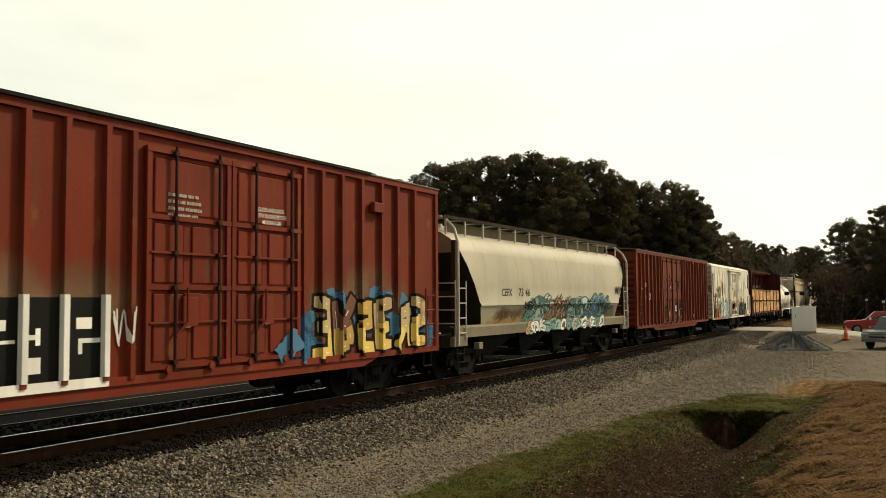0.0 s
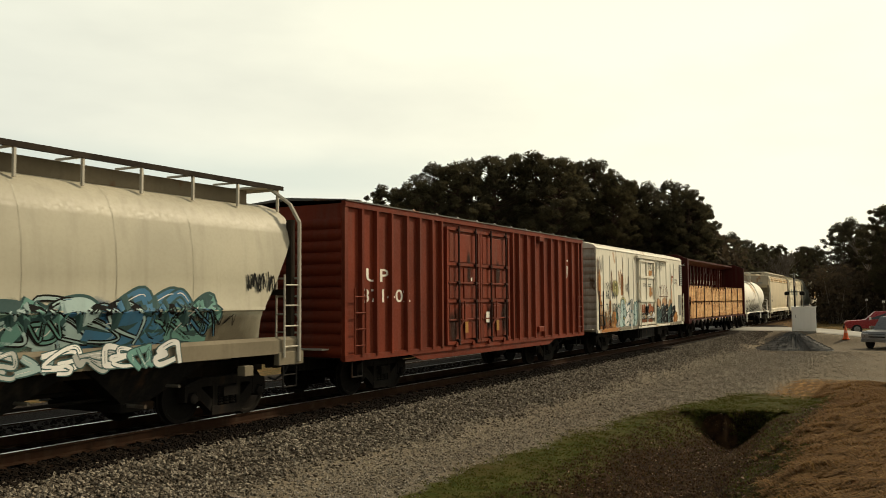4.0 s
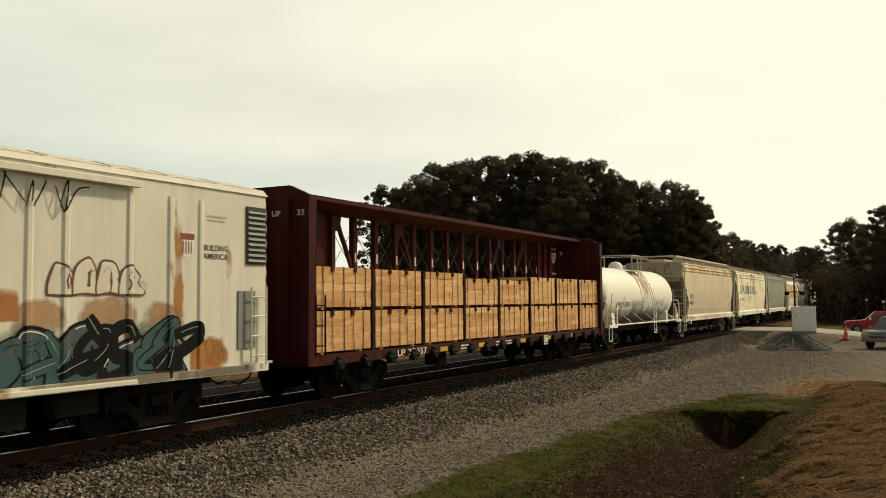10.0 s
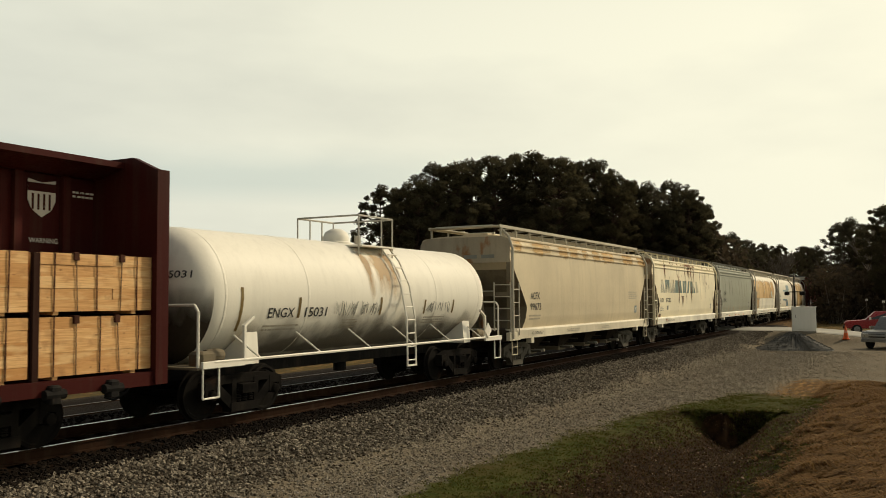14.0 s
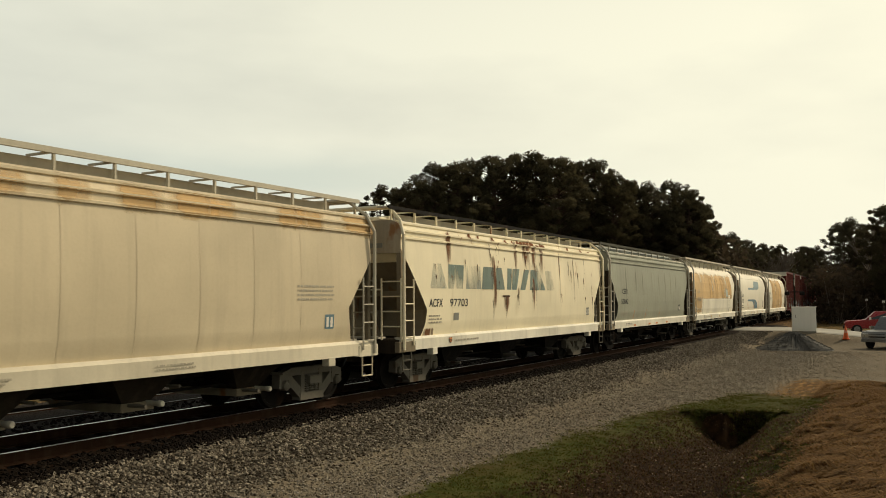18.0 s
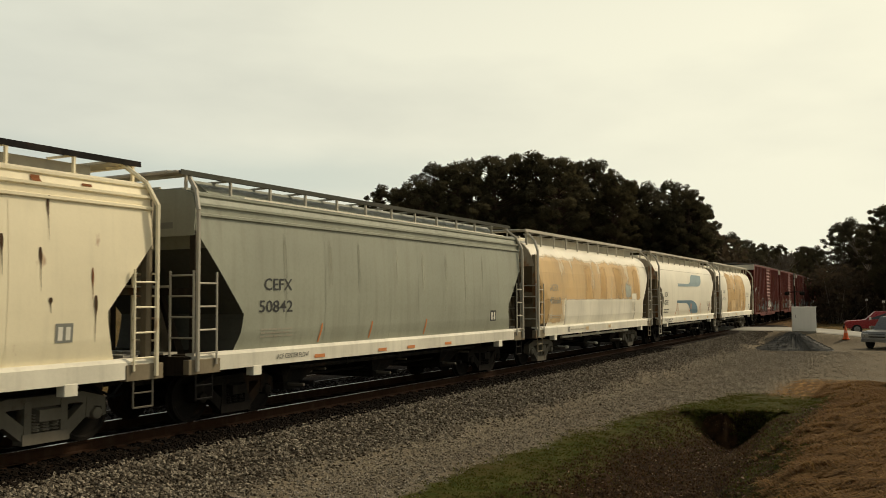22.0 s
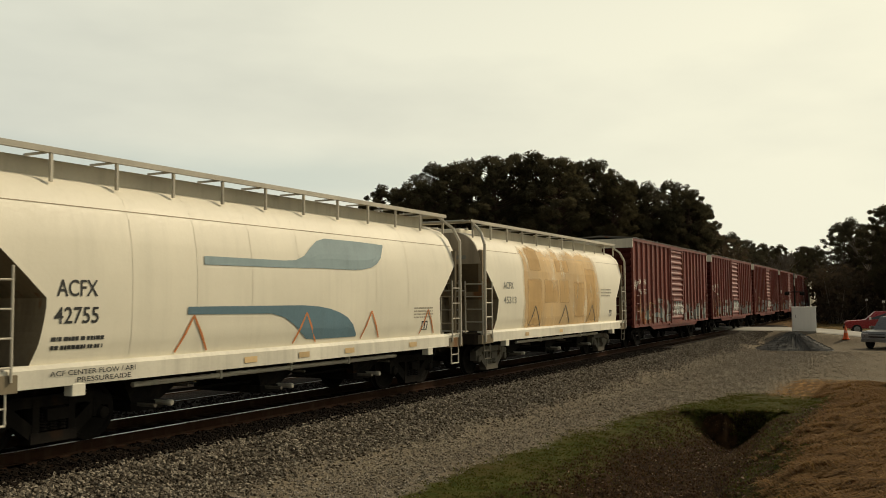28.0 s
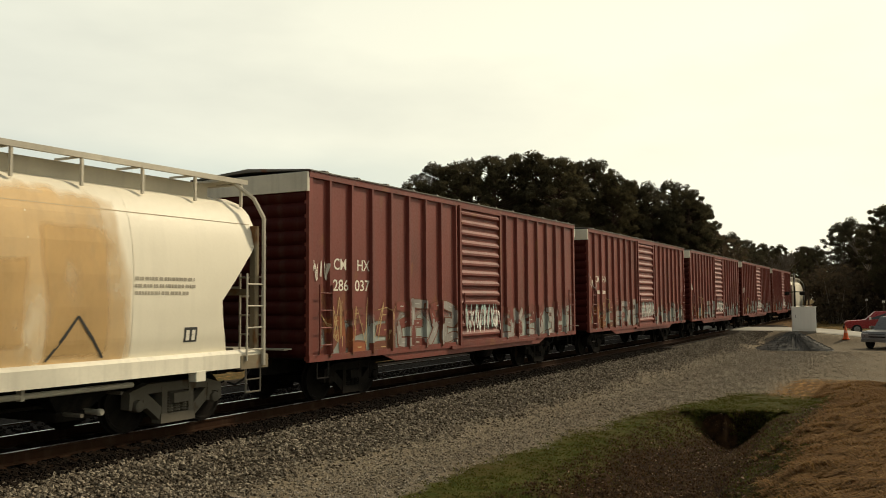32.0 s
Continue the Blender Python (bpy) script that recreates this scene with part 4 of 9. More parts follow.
def bush_meshes(seed):
    rng, g, cr, st = random.Random(seed), np.random.default_rng(seed), Solid(), Solid()
    for k in range(16):
        a = rng.uniform(0, 6.28)
        c = Vector((rng.uniform(0, 2.6) * math.cos(a), rng.uniform(0, 2.6) * math.sin(a), rng.uniform(0.5, 3.9)))
        st.rod((c.x * 0.3, c.y * 0.3, -0.2), c, 0.05, 5, 0.015)
        r = rng.uniform(0.7, 1.3)
        for _ in range(150):
            p = c + Vector(g.normal(size=3)).normalized() * r * g.random() ** 0.4
            s = g.uniform(0.06, 0.17)
            u = Vector(g.normal(size=3)).normalized() * s
            w = u.orthogonal().normalized() * s * 0.6
            cr.add([p - u - w, p + u - w * 0.4, p + u * 1.1 + w * 0.5, p - u * 0.6 + w], [(0, 1, 2, 3)])
    return raw_mesh(st, "stem_clump", TWIG), raw_mesh(cr, "leaf_mass", SHRUBS)


def bare_meshes(seed):
    rng, so = random.Random(seed), Solid()

    def grow(p, d, length, r, depth):
        q = p + d * length
        so.rod(p, q, r, 5, r * 0.65)
        if depth == 0:
            return
        for _ in range(3 if depth > 1 else 4):
            n = (d + Vector((rng.uniform(-1, 1), rng.uniform(-1, 1), rng.uniform(-0.2, 0.8))) * 0.62).normalized()
            grow(p + d * length * rng.uniform(0.55, 1.0), n, length * rng.uniform(0.55, 0.8), r * 0.6, depth - 1)

    grow(Vector((0, 0, -0.3)), Vector((0, 0, 1)), 3.6, 0.2, 5)
    return so


PINES = [pine_meshes(20 + k) for k in range(5)]
PINES_FAR = [pine_meshes(30 + k, far=True) for k in range(4)]
BUSHES = [bush_meshes(40 + k) for k in range(3)]
BARES = [raw_mesh(bare_meshes(60 + k), "bare_crown", TWIG) for k in range(2)]
TREE_RNG = random.Random(77)


def pine(x, y, h, far=False):
    trunk, crown = TREE_RNG.choice(PINES_FAR if far else PINES)
    t = thing("pine_tree", "tall dark pine with a ragged rounded crown", "tree", "pines behind the railway",
              pose(x, y, height(x, y), 0, 0, TREE_RNG.uniform(0, 360)) @ Matrix.Scale(h / 18.0, 4))
    put("trunk", trunk, t)
    put("crown", crown, t)


def bush(x, y, s):
    k = TREE_RNG.randrange(3)
    t = thing("shrub", "dark tangled shrub at the foot of the wood", "shrub", "shrubs along the wood edge",
              pose(x, y, height(x, y), 0, 0, TREE_RNG.uniform(0, 360)) @ Matrix.Scale(s, 4))
    put("stem_clump", BUSHES[k][0], t)
    put("leaf_mass", BUSHES[k][1], t)


def bare_tree(x, y, h):
    t = thing("bare_tree", "leafless grey tree against the pale sky", "tree", "bare trees",
              pose(x, y, height(x, y), 0, 0, TREE_RNG.uniform(0, 360)) @ Matrix.Scale(h / 10.0, 4))
    put("bare_crown", TREE_RNG.choice(BARES), t)


BANK_A = [(99.7, 50.5, 18.4), (96.1, 45.0, 17.3), (93.6, 41.4, 17.8), (100.8, 42.9, 21.0), (95.7, 37.5, 20.0), (105.7, 39.9, 21.9), (99.6, 34.2, 21.0),
          (106.0, 34.5, 22.1), (103.6, 30.0, 21.8), (100.8, 26.1, 20.2), (111.0, 27.6, 21.2), (108.0, 24.0, 21.0), (106.8, 21.2, 18.8), (115.1, 21.4, 18.8)]
BANK_B = [(113.9, 18.2, 18.2), (118.5, 16.4, 18.9), (115.1, 13.8, 17.2), (117.4, 13.2, 15.7), (125.5, 13.4, 13.6), (147.6, 14.4, 13.6), (162.8, 14.3, 13.3),
          (173.1, 13.0, 13.2), (183.5, 11.9, 13.1), (225, 17.5, 15.0), (127.6, -3.6, 13.0), (123.8, -5.1, 13.2), (129.9, -6.9, 12.6), (111.9, -9.0, 13.5), (115.0, -11.4, 14.4)]
for q in BANK_A + BANK_B:
    pine(*q)
# deeper rows of the same wood
for k in range(44):
    a = k / 43
    x, y = 110 + 20 * a + TREE_RNG.uniform(-5, 5), 52 - 34 * a + TREE_RNG.uniform(-4, 4)
    pine(x, y, TREE_RNG.uniform(15.5, 19.5) * (1 - 0.12 * a), True)
for k in range(34):
    pine(122 + 3.2 * k, -4.8 - TREE_RNG.uniform(0, 11), TREE_RNG.uniform(8, 11.0) * (1 + 0.004 * k), True)
for k in range(22):
    pine(140 + 6 * k, 13 + 0.55 * k + TREE_RNG.uniform(-1, 5), (2 + 0.058 * (140 + 6 * k)) * TREE_RNG.uniform(0.85, 1.05), True)
for q in ((320, 17.5, 20.0), (316, 20.5, 19.5), (330, 23.0, 20.5), (322, 19.0, 17.0), (310, 23.5, 18.0), (335, 19.5, 19.0)):
    pine(*q)
for q in ((168.8, 9.2, 13.0), (164.0, 9.0, 12.3), (128.0, -2.2, 9.8), (117.9, -7.1, 11.9), (121.0, -3.5, 9.5), (136.0, -4.0, 10.0)):
    bare_tree(*q)
# tall thicket inside the wood
for k in range(26):
    a = k / 25
    bush(104 + 24 * a + TREE_RNG.uniform(-3, 3), 47 - 33 * a + TREE_RNG.uniform(-2, 2), TREE_RNG.uniform(2.2, 3.2))
# undergrowth at the wood's edge
for k in range(58):
    a = k / 57
    bush(88 + 34 * a + TREE_RNG.uniform(-2, 2), 49 - 36 * a + TREE_RNG.uniform(-2, 2), TREE_RNG.uniform(0.9, 1.9))
for k in range(30):
    bush(112 + 1.1 * k + TREE_RNG.uniform(-1, 1), -3.9 - 0.02 * k - TREE_RNG.uniform(0, 9) * (k % 3 > 0), TREE_RNG.uniform(0.8, 1.6))
for k in range(26):
    bush(122 + 4 * k, 13.5 + 0.5 * k + TREE_RNG.uniform(-1, 2), TREE_RNG.uniform(1.2, 2.0))


def far_woods():
    """A low dark line of trees at the horizon, all round."""
    g, so = np.random.default_rng(9), Solid()
    for k in range(900):
        a = g.uniform(0, 2 * math.pi)
        r = g.uniform(420, 560)
        if abs(math.degrees(a)) < 22 or a > radians(350):
            r += 200
        x, y, h, w = r * math.cos(a), r * math.sin(a), g.uniform(8, 15), g.uniform(3, 6)
        for j in range(22):
            p = Vector((x + g.normal() * w * 0.6, y + g.normal() * w * 0.6, h * g.uniform(0.05, 1.0)))
            u = Vector(g.normal(size=3)).normalized() * g.uniform(0.8, 2.0)
            v = u.orthogonal().normalized() * 1.2
            so.add([p - u - v, p + u - v, p + u + v, p - u + v], [(0, 1, 2, 3)])
    put("far_woods", raw_mesh(so, "far_woods", SHRUBS), label="low dark line of distant woods on the horizon", category="woods", kind="stuff")


far_woods()
# ---- running gear shared by all cars ----
WHEEL_R = 0.457


def truck_meshes(mat):
    fr = Solid()
    # cast side frame: top chord, sloping tension members, columns and pedestal jaws
    fr.beam((-0.66, 0.73), (0.66, 0.73), 0.16, -0.09, 0.09)
    fr.beam((-0.60, 0.74), (-1.05, 0.62), 0.17, -0.09, 0.09)
    fr.beam((0.60, 0.74), (1.05, 0.62), 0.17, -0.09, 0.09)
    fr.beam((-0.80, 0.62), (-0.30, 0.22), 0.19, -0.09, 0.09)
    fr.beam((0.80, 0.62), (0.30, 0.22), 0.19, -0.09, 0.09)
    fr.beam((-0.40, 0.20), (0.40, 0.20), 0.16, -0.11, 0.11)
    for s in (-1, 1):
        fr.beam((s * 0.31, 0.22), (s * 0.31, 0.74), 0.12, -0.1, 0.1)
        fr.prism([(s * 1.07, 0.68), (s * 0.72, 0.72), (s * 0.70, 0.42), (s * 0.76, 0.40), (s * 0.79, 0.57), (s * 0.99, 0.57), (s * 1.02, 0.40), (s * 1.08, 0.42)], -0.1, 0.1, "y")
    bo = Solid().prism([(-1.2, 0.45), (1.2, 0.45), (1.2, 0.62), (0.4, 0.72), (-0.4, 0.72), (-1.2, 0.62)], -0.19, 0.19, "x")
    sp = Solid()
    sp.turn([(0.0, 0.33)] + [(0.075 if k % 3 else 0.05, 0.29 + 0.0155 * k) for k in range(18)] + [(0.0, 0.56)], (0, 0, 0), "z", 8)
    ws = Solid()
    for s in (-1, 1):
        ws.turn([(0.09, s * 0.66), (0.17, s * 0.665), (0.19, s * 0.69), (0.38, s * 0.72), (0.41, s * 0.70), (0.487, s * 0.69), (0.487, s * 0.715), (0.457, s * 0.73), (0.452, s * 0.82),
                 (0.40, s * 0.825), (0.37, s * 0.79), (0.2, s * 0.80), (0.15, s * 0.84), (0.09, s * 0.84)], (0, 0, 0), "y", 24)
    ws.rod((0, -1.08, 0), (0, 1.08, 0), 0.08, 10)
    cap = Solid().turn([(0.0, -0.10), (0.05, -0.105), (0.09, -0.08), (0.10, 0.0), (0.10, 0.12)], (0, 0, 0), "y", 12)
    return dict(frame=fr.mesh("side_frame", mat), bolster=bo.mesh("truck", mat), spring=sp.mesh("spring", mat), wheels=ws.mesh("wheelset", TRUCK, 40),
                cap=cap.mesh("bearing_cap", mat, 40))


TRUCKS = {"dark": truck_meshes(TRUCK), "pale": truck_meshes(TRUCK_PALE)}
COUPLER = Solid().box(-0.25, 0.35, -0.075, 0.075, 0.80, 0.95).prism([(0.3, -0.14), (0.55, -0.16), (0.62, -0.05), (0.5, -0.02), (0.5, 0.06), (0.62, 0.1), (0.55, 0.17), (0.3, 0.14)], 0.74, 1.0, "z").mesh("coupler", TRUCK)
HOSE = Solid().path([(0.2, 0.25, 0.8), (0.4, 0.28, 0.62), (0.6, 0.2, 0.5), (0.72, 0.1, 0.56)], 0.022, 6).mesh("brake_hose", TYRE)
ROLLING, WHEELS = [], []


def running_gear(car, half, inset, look_="dark"):
    m = TRUCKS[look_]
    for s in (-1, 1):
        t = put("truck", m["bolster"], car, pose(s * (half - inset), 0, 0), "cast steel four-wheel truck")
        for y in (-1.0, 1.0):
            put("side_frame", m["frame"], t, pose(0, y, 0))
            for dx in (-0.165, 0.0, 0.165):
                put("spring", m["spring"], t, pose(dx, y * 1.045, 0))
            for dx in (-0.89, 0.89):
                put("bearing_cap", m["cap"], t, pose(dx, y * 1.06, WHEEL_R, 0, 0, 0 if y < 0 else 180))
        for dx in (-0.89, 0.89):
            WHEELS.append((put("wheelset", m["wheels"], t, pose(dx, 0, WHEEL_R), "steel axle with two worn wheels"), dx))
        put("coupler", COUPLER, car, pose(s * (half - 0.05), 0, 0, 0, 0, 0 if s > 0 else 180), "knuckle coupler")
        put("brake_hose", HOSE, car, pose(s * half, 0, 0, 0, 0, 0 if s > 0 else 180), "black rubber air hose")


def rolling(car, centre):
    ROLLING.append((car, centre, Matrix.Identity(4)))


# ---- lettering and paint on the sides ----
def flat(half_width):
    return lambda z: half_width


def letters(text, x, z, size, mat, car, surf, label="", width=0.0, name="lettering"):
    """Built-in font, laid on the viewer's side of a car at x, z (lower left), following the surface."""
    cu = bpy.data.curves.new("text", "FONT")
    cu.body, cu.size, cu.resolution_u, cu.offset = text, size * 1.32, 3, size * 0.012
    ob = new("text", cu)
    dg = bpy.context.evaluated_depsgraph_get()
    dg.update()
    me = bpy.data.meshes.new_from_object(ob.evaluated_get(dg))
    bpy.data.objects.remove(ob)
    xs = [v.co.x for v in me.vertices]
    k = width / (max(xs) - min(xs)) if width else 1.0
    for v in me.vertices:
        u, w = v.co.x * k, v.co.y
        v.co = (x + u, -surf(z + w) - 0.008, z + w)
    me.materials.clear()
    me.materials.append(mat)
    return put(name, me, car, None, label)


def patch(name, x0, x1, z0, z1, mat, car, surf, label="", lift=0.006, nz=8, nx=1, outline=None):
    """A painted or applied area that follows the side of a car. outline: x limits as a function of height (0 to 1)."""
    v, f = [], []
    for j in range(nz + 1):
        z = z0 + (z1 - z0) * j / nz
        a, b = outline(j / nz) if outline else (0.0, 1.0)
        for i in range(nx + 1):
            v.append((x0 + (x1 - x0) * (a + (b - a) * i / nx), -surf(z) - lift, z))
    f = [(j * (nx + 1) + i, j * (nx + 1) + i + 1, (j + 1) * (nx + 1) + i + 1, (j + 1) * (nx + 1) + i) for j in range(nz) for i in range(nx)]
    return put(name, raw_mesh(Solid().add(v, f), name, mat), car, None, label)


def smear(name, x0, x1, z0, z1, mat, car, surf, label="", lift=0.006, top=0.15, side=0.2, foot=0.5, nx=8, nz=14, lean=0.0):
    """A stain or worn painted shape that thins out towards its edges (shares of its size)."""
    v, cov = [], []
    nz = max(nz, int((z1 - z0) / 0.06))
    for j in range(nz + 1):
        t = j / nz
        z = z0 + (z1 - z0) * t
        for i in range(nx + 1):
            u = i / nx
            v.append((x0 + (x1 - x0) * u + lean * t, -surf(z) - lift, z))
            if name == "graffiti_cloud":
                cov.append(max(0.0, 1.25 * (1 - (2 * u - 1) ** 2 - (2 * t - 1) ** 2)))
            else:
                cov.append(min(1.0, min(u, 1 - u) / side) * min(1.0, (1 - t) / top) * min(1.0, t / foot))
    f = [(j * (nx + 1) + i, j * (nx + 1) + i + 1, (j + 1) * (nx + 1) + i + 1, (j + 1) * (nx + 1) + i) for j in range(nz) for i in range(nx)]
    me = raw_mesh(Solid().add(v, f), name, mat)
    me.attributes.new("cover", "FLOAT", "POINT").data.foreach_set("value", cov)
    return put(name, me, car, None, label)


def worn_shape(name, pts, cover, mat, car, surf, label="", lift=0.008):
    """A flat painted letter stroke given by four corners (lower left, lower right, upper right, upper left) and its wear at each."""
    v, cov, n = [], [], 6
    (a, b, c_, d) = pts
    for j in range(n + 1):
        t = j / n
        for i in range(n + 1):
            u = i / n
            x = (a[0] * (1 - u) + b[0] * u) * (1 - t) + (d[0] * (1 - u) + c_[0] * u) * t
            z = (a[1] * (1 - u) + b[1] * u) * (1 - t) + (d[1] * (1 - u) + c_[1] * u) * t
            v.append((x, -surf(z) - lift, z))
            cov.append((cover[0] * (1 - u) + cover[1] * u) * (1 - t) + (cover[3] * (1 - u) + cover[2] * u) * t)
    f = [(j * (n + 1) + i, j * (n + 1) + i + 1, (j + 1) * (n + 1) + i + 1, (j + 1) * (n + 1) + i) for j in range(n) for i in range(n)]
    me = raw_mesh(Solid().add(v, f), name, mat)
    me.attributes.new("cover", "FLOAT", "POINT").data.foreach_set("value", cov)
    return put(name, me, car, None, label)


def drip(car, x, z, ln, w, surf, mat, lift=0.009):
    """A dark run: a blob with a tapering tail."""
    so = Solid()
    n = 9
    for s in range(n + 1):
        t = s / n
        r = w * (0.5 * math.sin(math.pi * min(1, 0.12 + t * 2.2)) + 0.18 * (1 - t)) if t < 0.4 else w * 0.22 * (1.15 - t)
        zz = z - ln * t
        so.v += [(x - r / 2 + 0.08 * ln * t * 0.3, -surf(zz) - lift, zz), (x + r / 2 + 0.08 * ln * t * 0.3, -surf(zz) - lift, zz)]
    so.f += [(2 * s, 2 * s + 1, 2 * s + 3, 2 * s + 2) for s in range(n)]
    put("drip_stain", raw_mesh(so, "drip_stain", mat), car, None, "dark run of rust and dirt")


def text_bars(x, z, w, h, rows, mat, car, surf, seed=0):
    """Small stencilled lines too small to read."""
    mat = LETTER_F if mat is LETTER_G else mat
    rng = random.Random(seed)
    so = Solid()
    for r in range(rows):
        zz, xx = z + h * (1 - (r + 1) / rows), x
        while xx < x + w * rng.uniform(0.85, 1.0):
            ww = rng.uniform(0.02, 0.09)
            hh = h / rows * 0.48
            so.add([(xx, -surf(zz) - 0.007, zz), (xx + ww, -surf(zz) - 0.007, zz), (xx + ww, -surf(zz + hh) - 0.007, zz + hh), (xx, -surf(zz + hh) - 0.007, zz + hh)], [(0, 1, 2, 3)])
            xx += ww + rng.choice((0.012, 0.012, 0.035))
    put("stencil_block", raw_mesh(so, "stencil_block", mat), car, None, "rows of small stencilled lettering", "", "", "stuff")


STROKES = [
    [[(0.1, 0), (0.05, 0.5), (0.2, 1.0), (0.6, 1.0), (0.75, 0.7), (0.4, 0.5), (0.8, 0.3), (0.7, 0), (0.2, 0.02)]],
    [[(0.85, 0.85), (0.5, 1.02), (0.15, 0.8), (0.3, 0.5), (0.7, 0.4), (0.8, 0.15), (0.45, -0.02), (0.1, 0.15)]],
    [[(0.1, 0), (0.15, 0.6), (0.3, 1.0)], [(0.25, 0.5), (0.8, 1.0)], [(0.25, 0.5), (0.85, 0.0)]],
    [[(0.0, 0.9), (0.2, 0.1), (0.5, 0.7), (0.75, 0.1), (1.0, 1.0)]],
    [[(0.85, 0.9), (0.3, 1.0), (0.1, 0.5), (0.25, 0.05), (0.85, 0.1)], [(0.15, 0.5), (0.7, 0.55)]],
    [[(0.1, 0.0), (0.4, 1.0), (0.65, 0.9), (0.9, 0.0)], [(0.25, 0.4), (0.75, 0.35)]],
    [[(0.5, 0.0), (0.12, 0.3), (0.15, 0.8), (0.5, 1.0), (0.85, 0.75), (0.85, 0.3), (0.5, 0.0)]],
]


def spline(pts, k=6):
    out = []
    for i in range(len(pts) - 1):
        p0, p1, p2, p3 = pts[max(0, i - 1)], pts[i], pts[i + 1], pts[min(len(pts) - 1, i + 2)]
        for j in range(k):
            t = j / k
            out.append(tuple(0.5 * (2 * b + (c - a) * t + (2 * a - 5 * b + 4 * c - d) * t * t + (3 * b - a - 3 * c + d) * t ** 3) for a, b, c, d in zip(p0, p1, p2, p3)))
    return out + [tuple(pts[-1])]


def ribbon(so, pts, w, surf, lift):
    v, n = [], len(pts)
    for i, p in enumerate(pts):
        a, b = pts[max(0, i - 1)], pts[min(n - 1, i + 1)]
        dx, dz = b[0] - a[0], b[1] - a[1]
        d = math.hypot(dx, dz) or 1
        ww = w * (0.75 + 0.25 * math.sin(math.pi * i / (n - 1)))
        for s in (-1, 1):
            x, z = p[0] - s * dz / d * ww / 2, p[1] + s * dx / d * ww / 2
            v.append((x, -surf(z) - lift, z))
    so.add(v, [(2 * i, 2 * i + 1, 2 * i + 3, 2 * i + 2) for i in range(n - 1)])


def multi(name, layers, parent, label):
    """One mesh out of (solid, material) layers."""
    me = bpy.data.meshes.new(name)
    v, f, idx = [], [], []
    for k, (so, mat) in enumerate(layers):
        n = len(v)
        v += so.v
        f += [tuple(i + n for i in q) for q in so.f]
        idx += [k] * len(so.f)
        me.materials.append(mat)
    me.from_pydata(v, [], f)
    me.polygons.foreach_set("material_index", idx)
    return put(name, me, parent, None, label)


def blob(so, ring, surf, lift):
    n = len(ring)
    cx, cz = sum(p[0] for p in ring) / n, sum(p[1] for p in ring) / n
    so.add([(cx, -surf(cz) - lift, cz)] + [(x, -surf(z) - lift, z) for x, z in ring], [(0, i + 1, (i + 1) % n + 1) for i in range(n)])


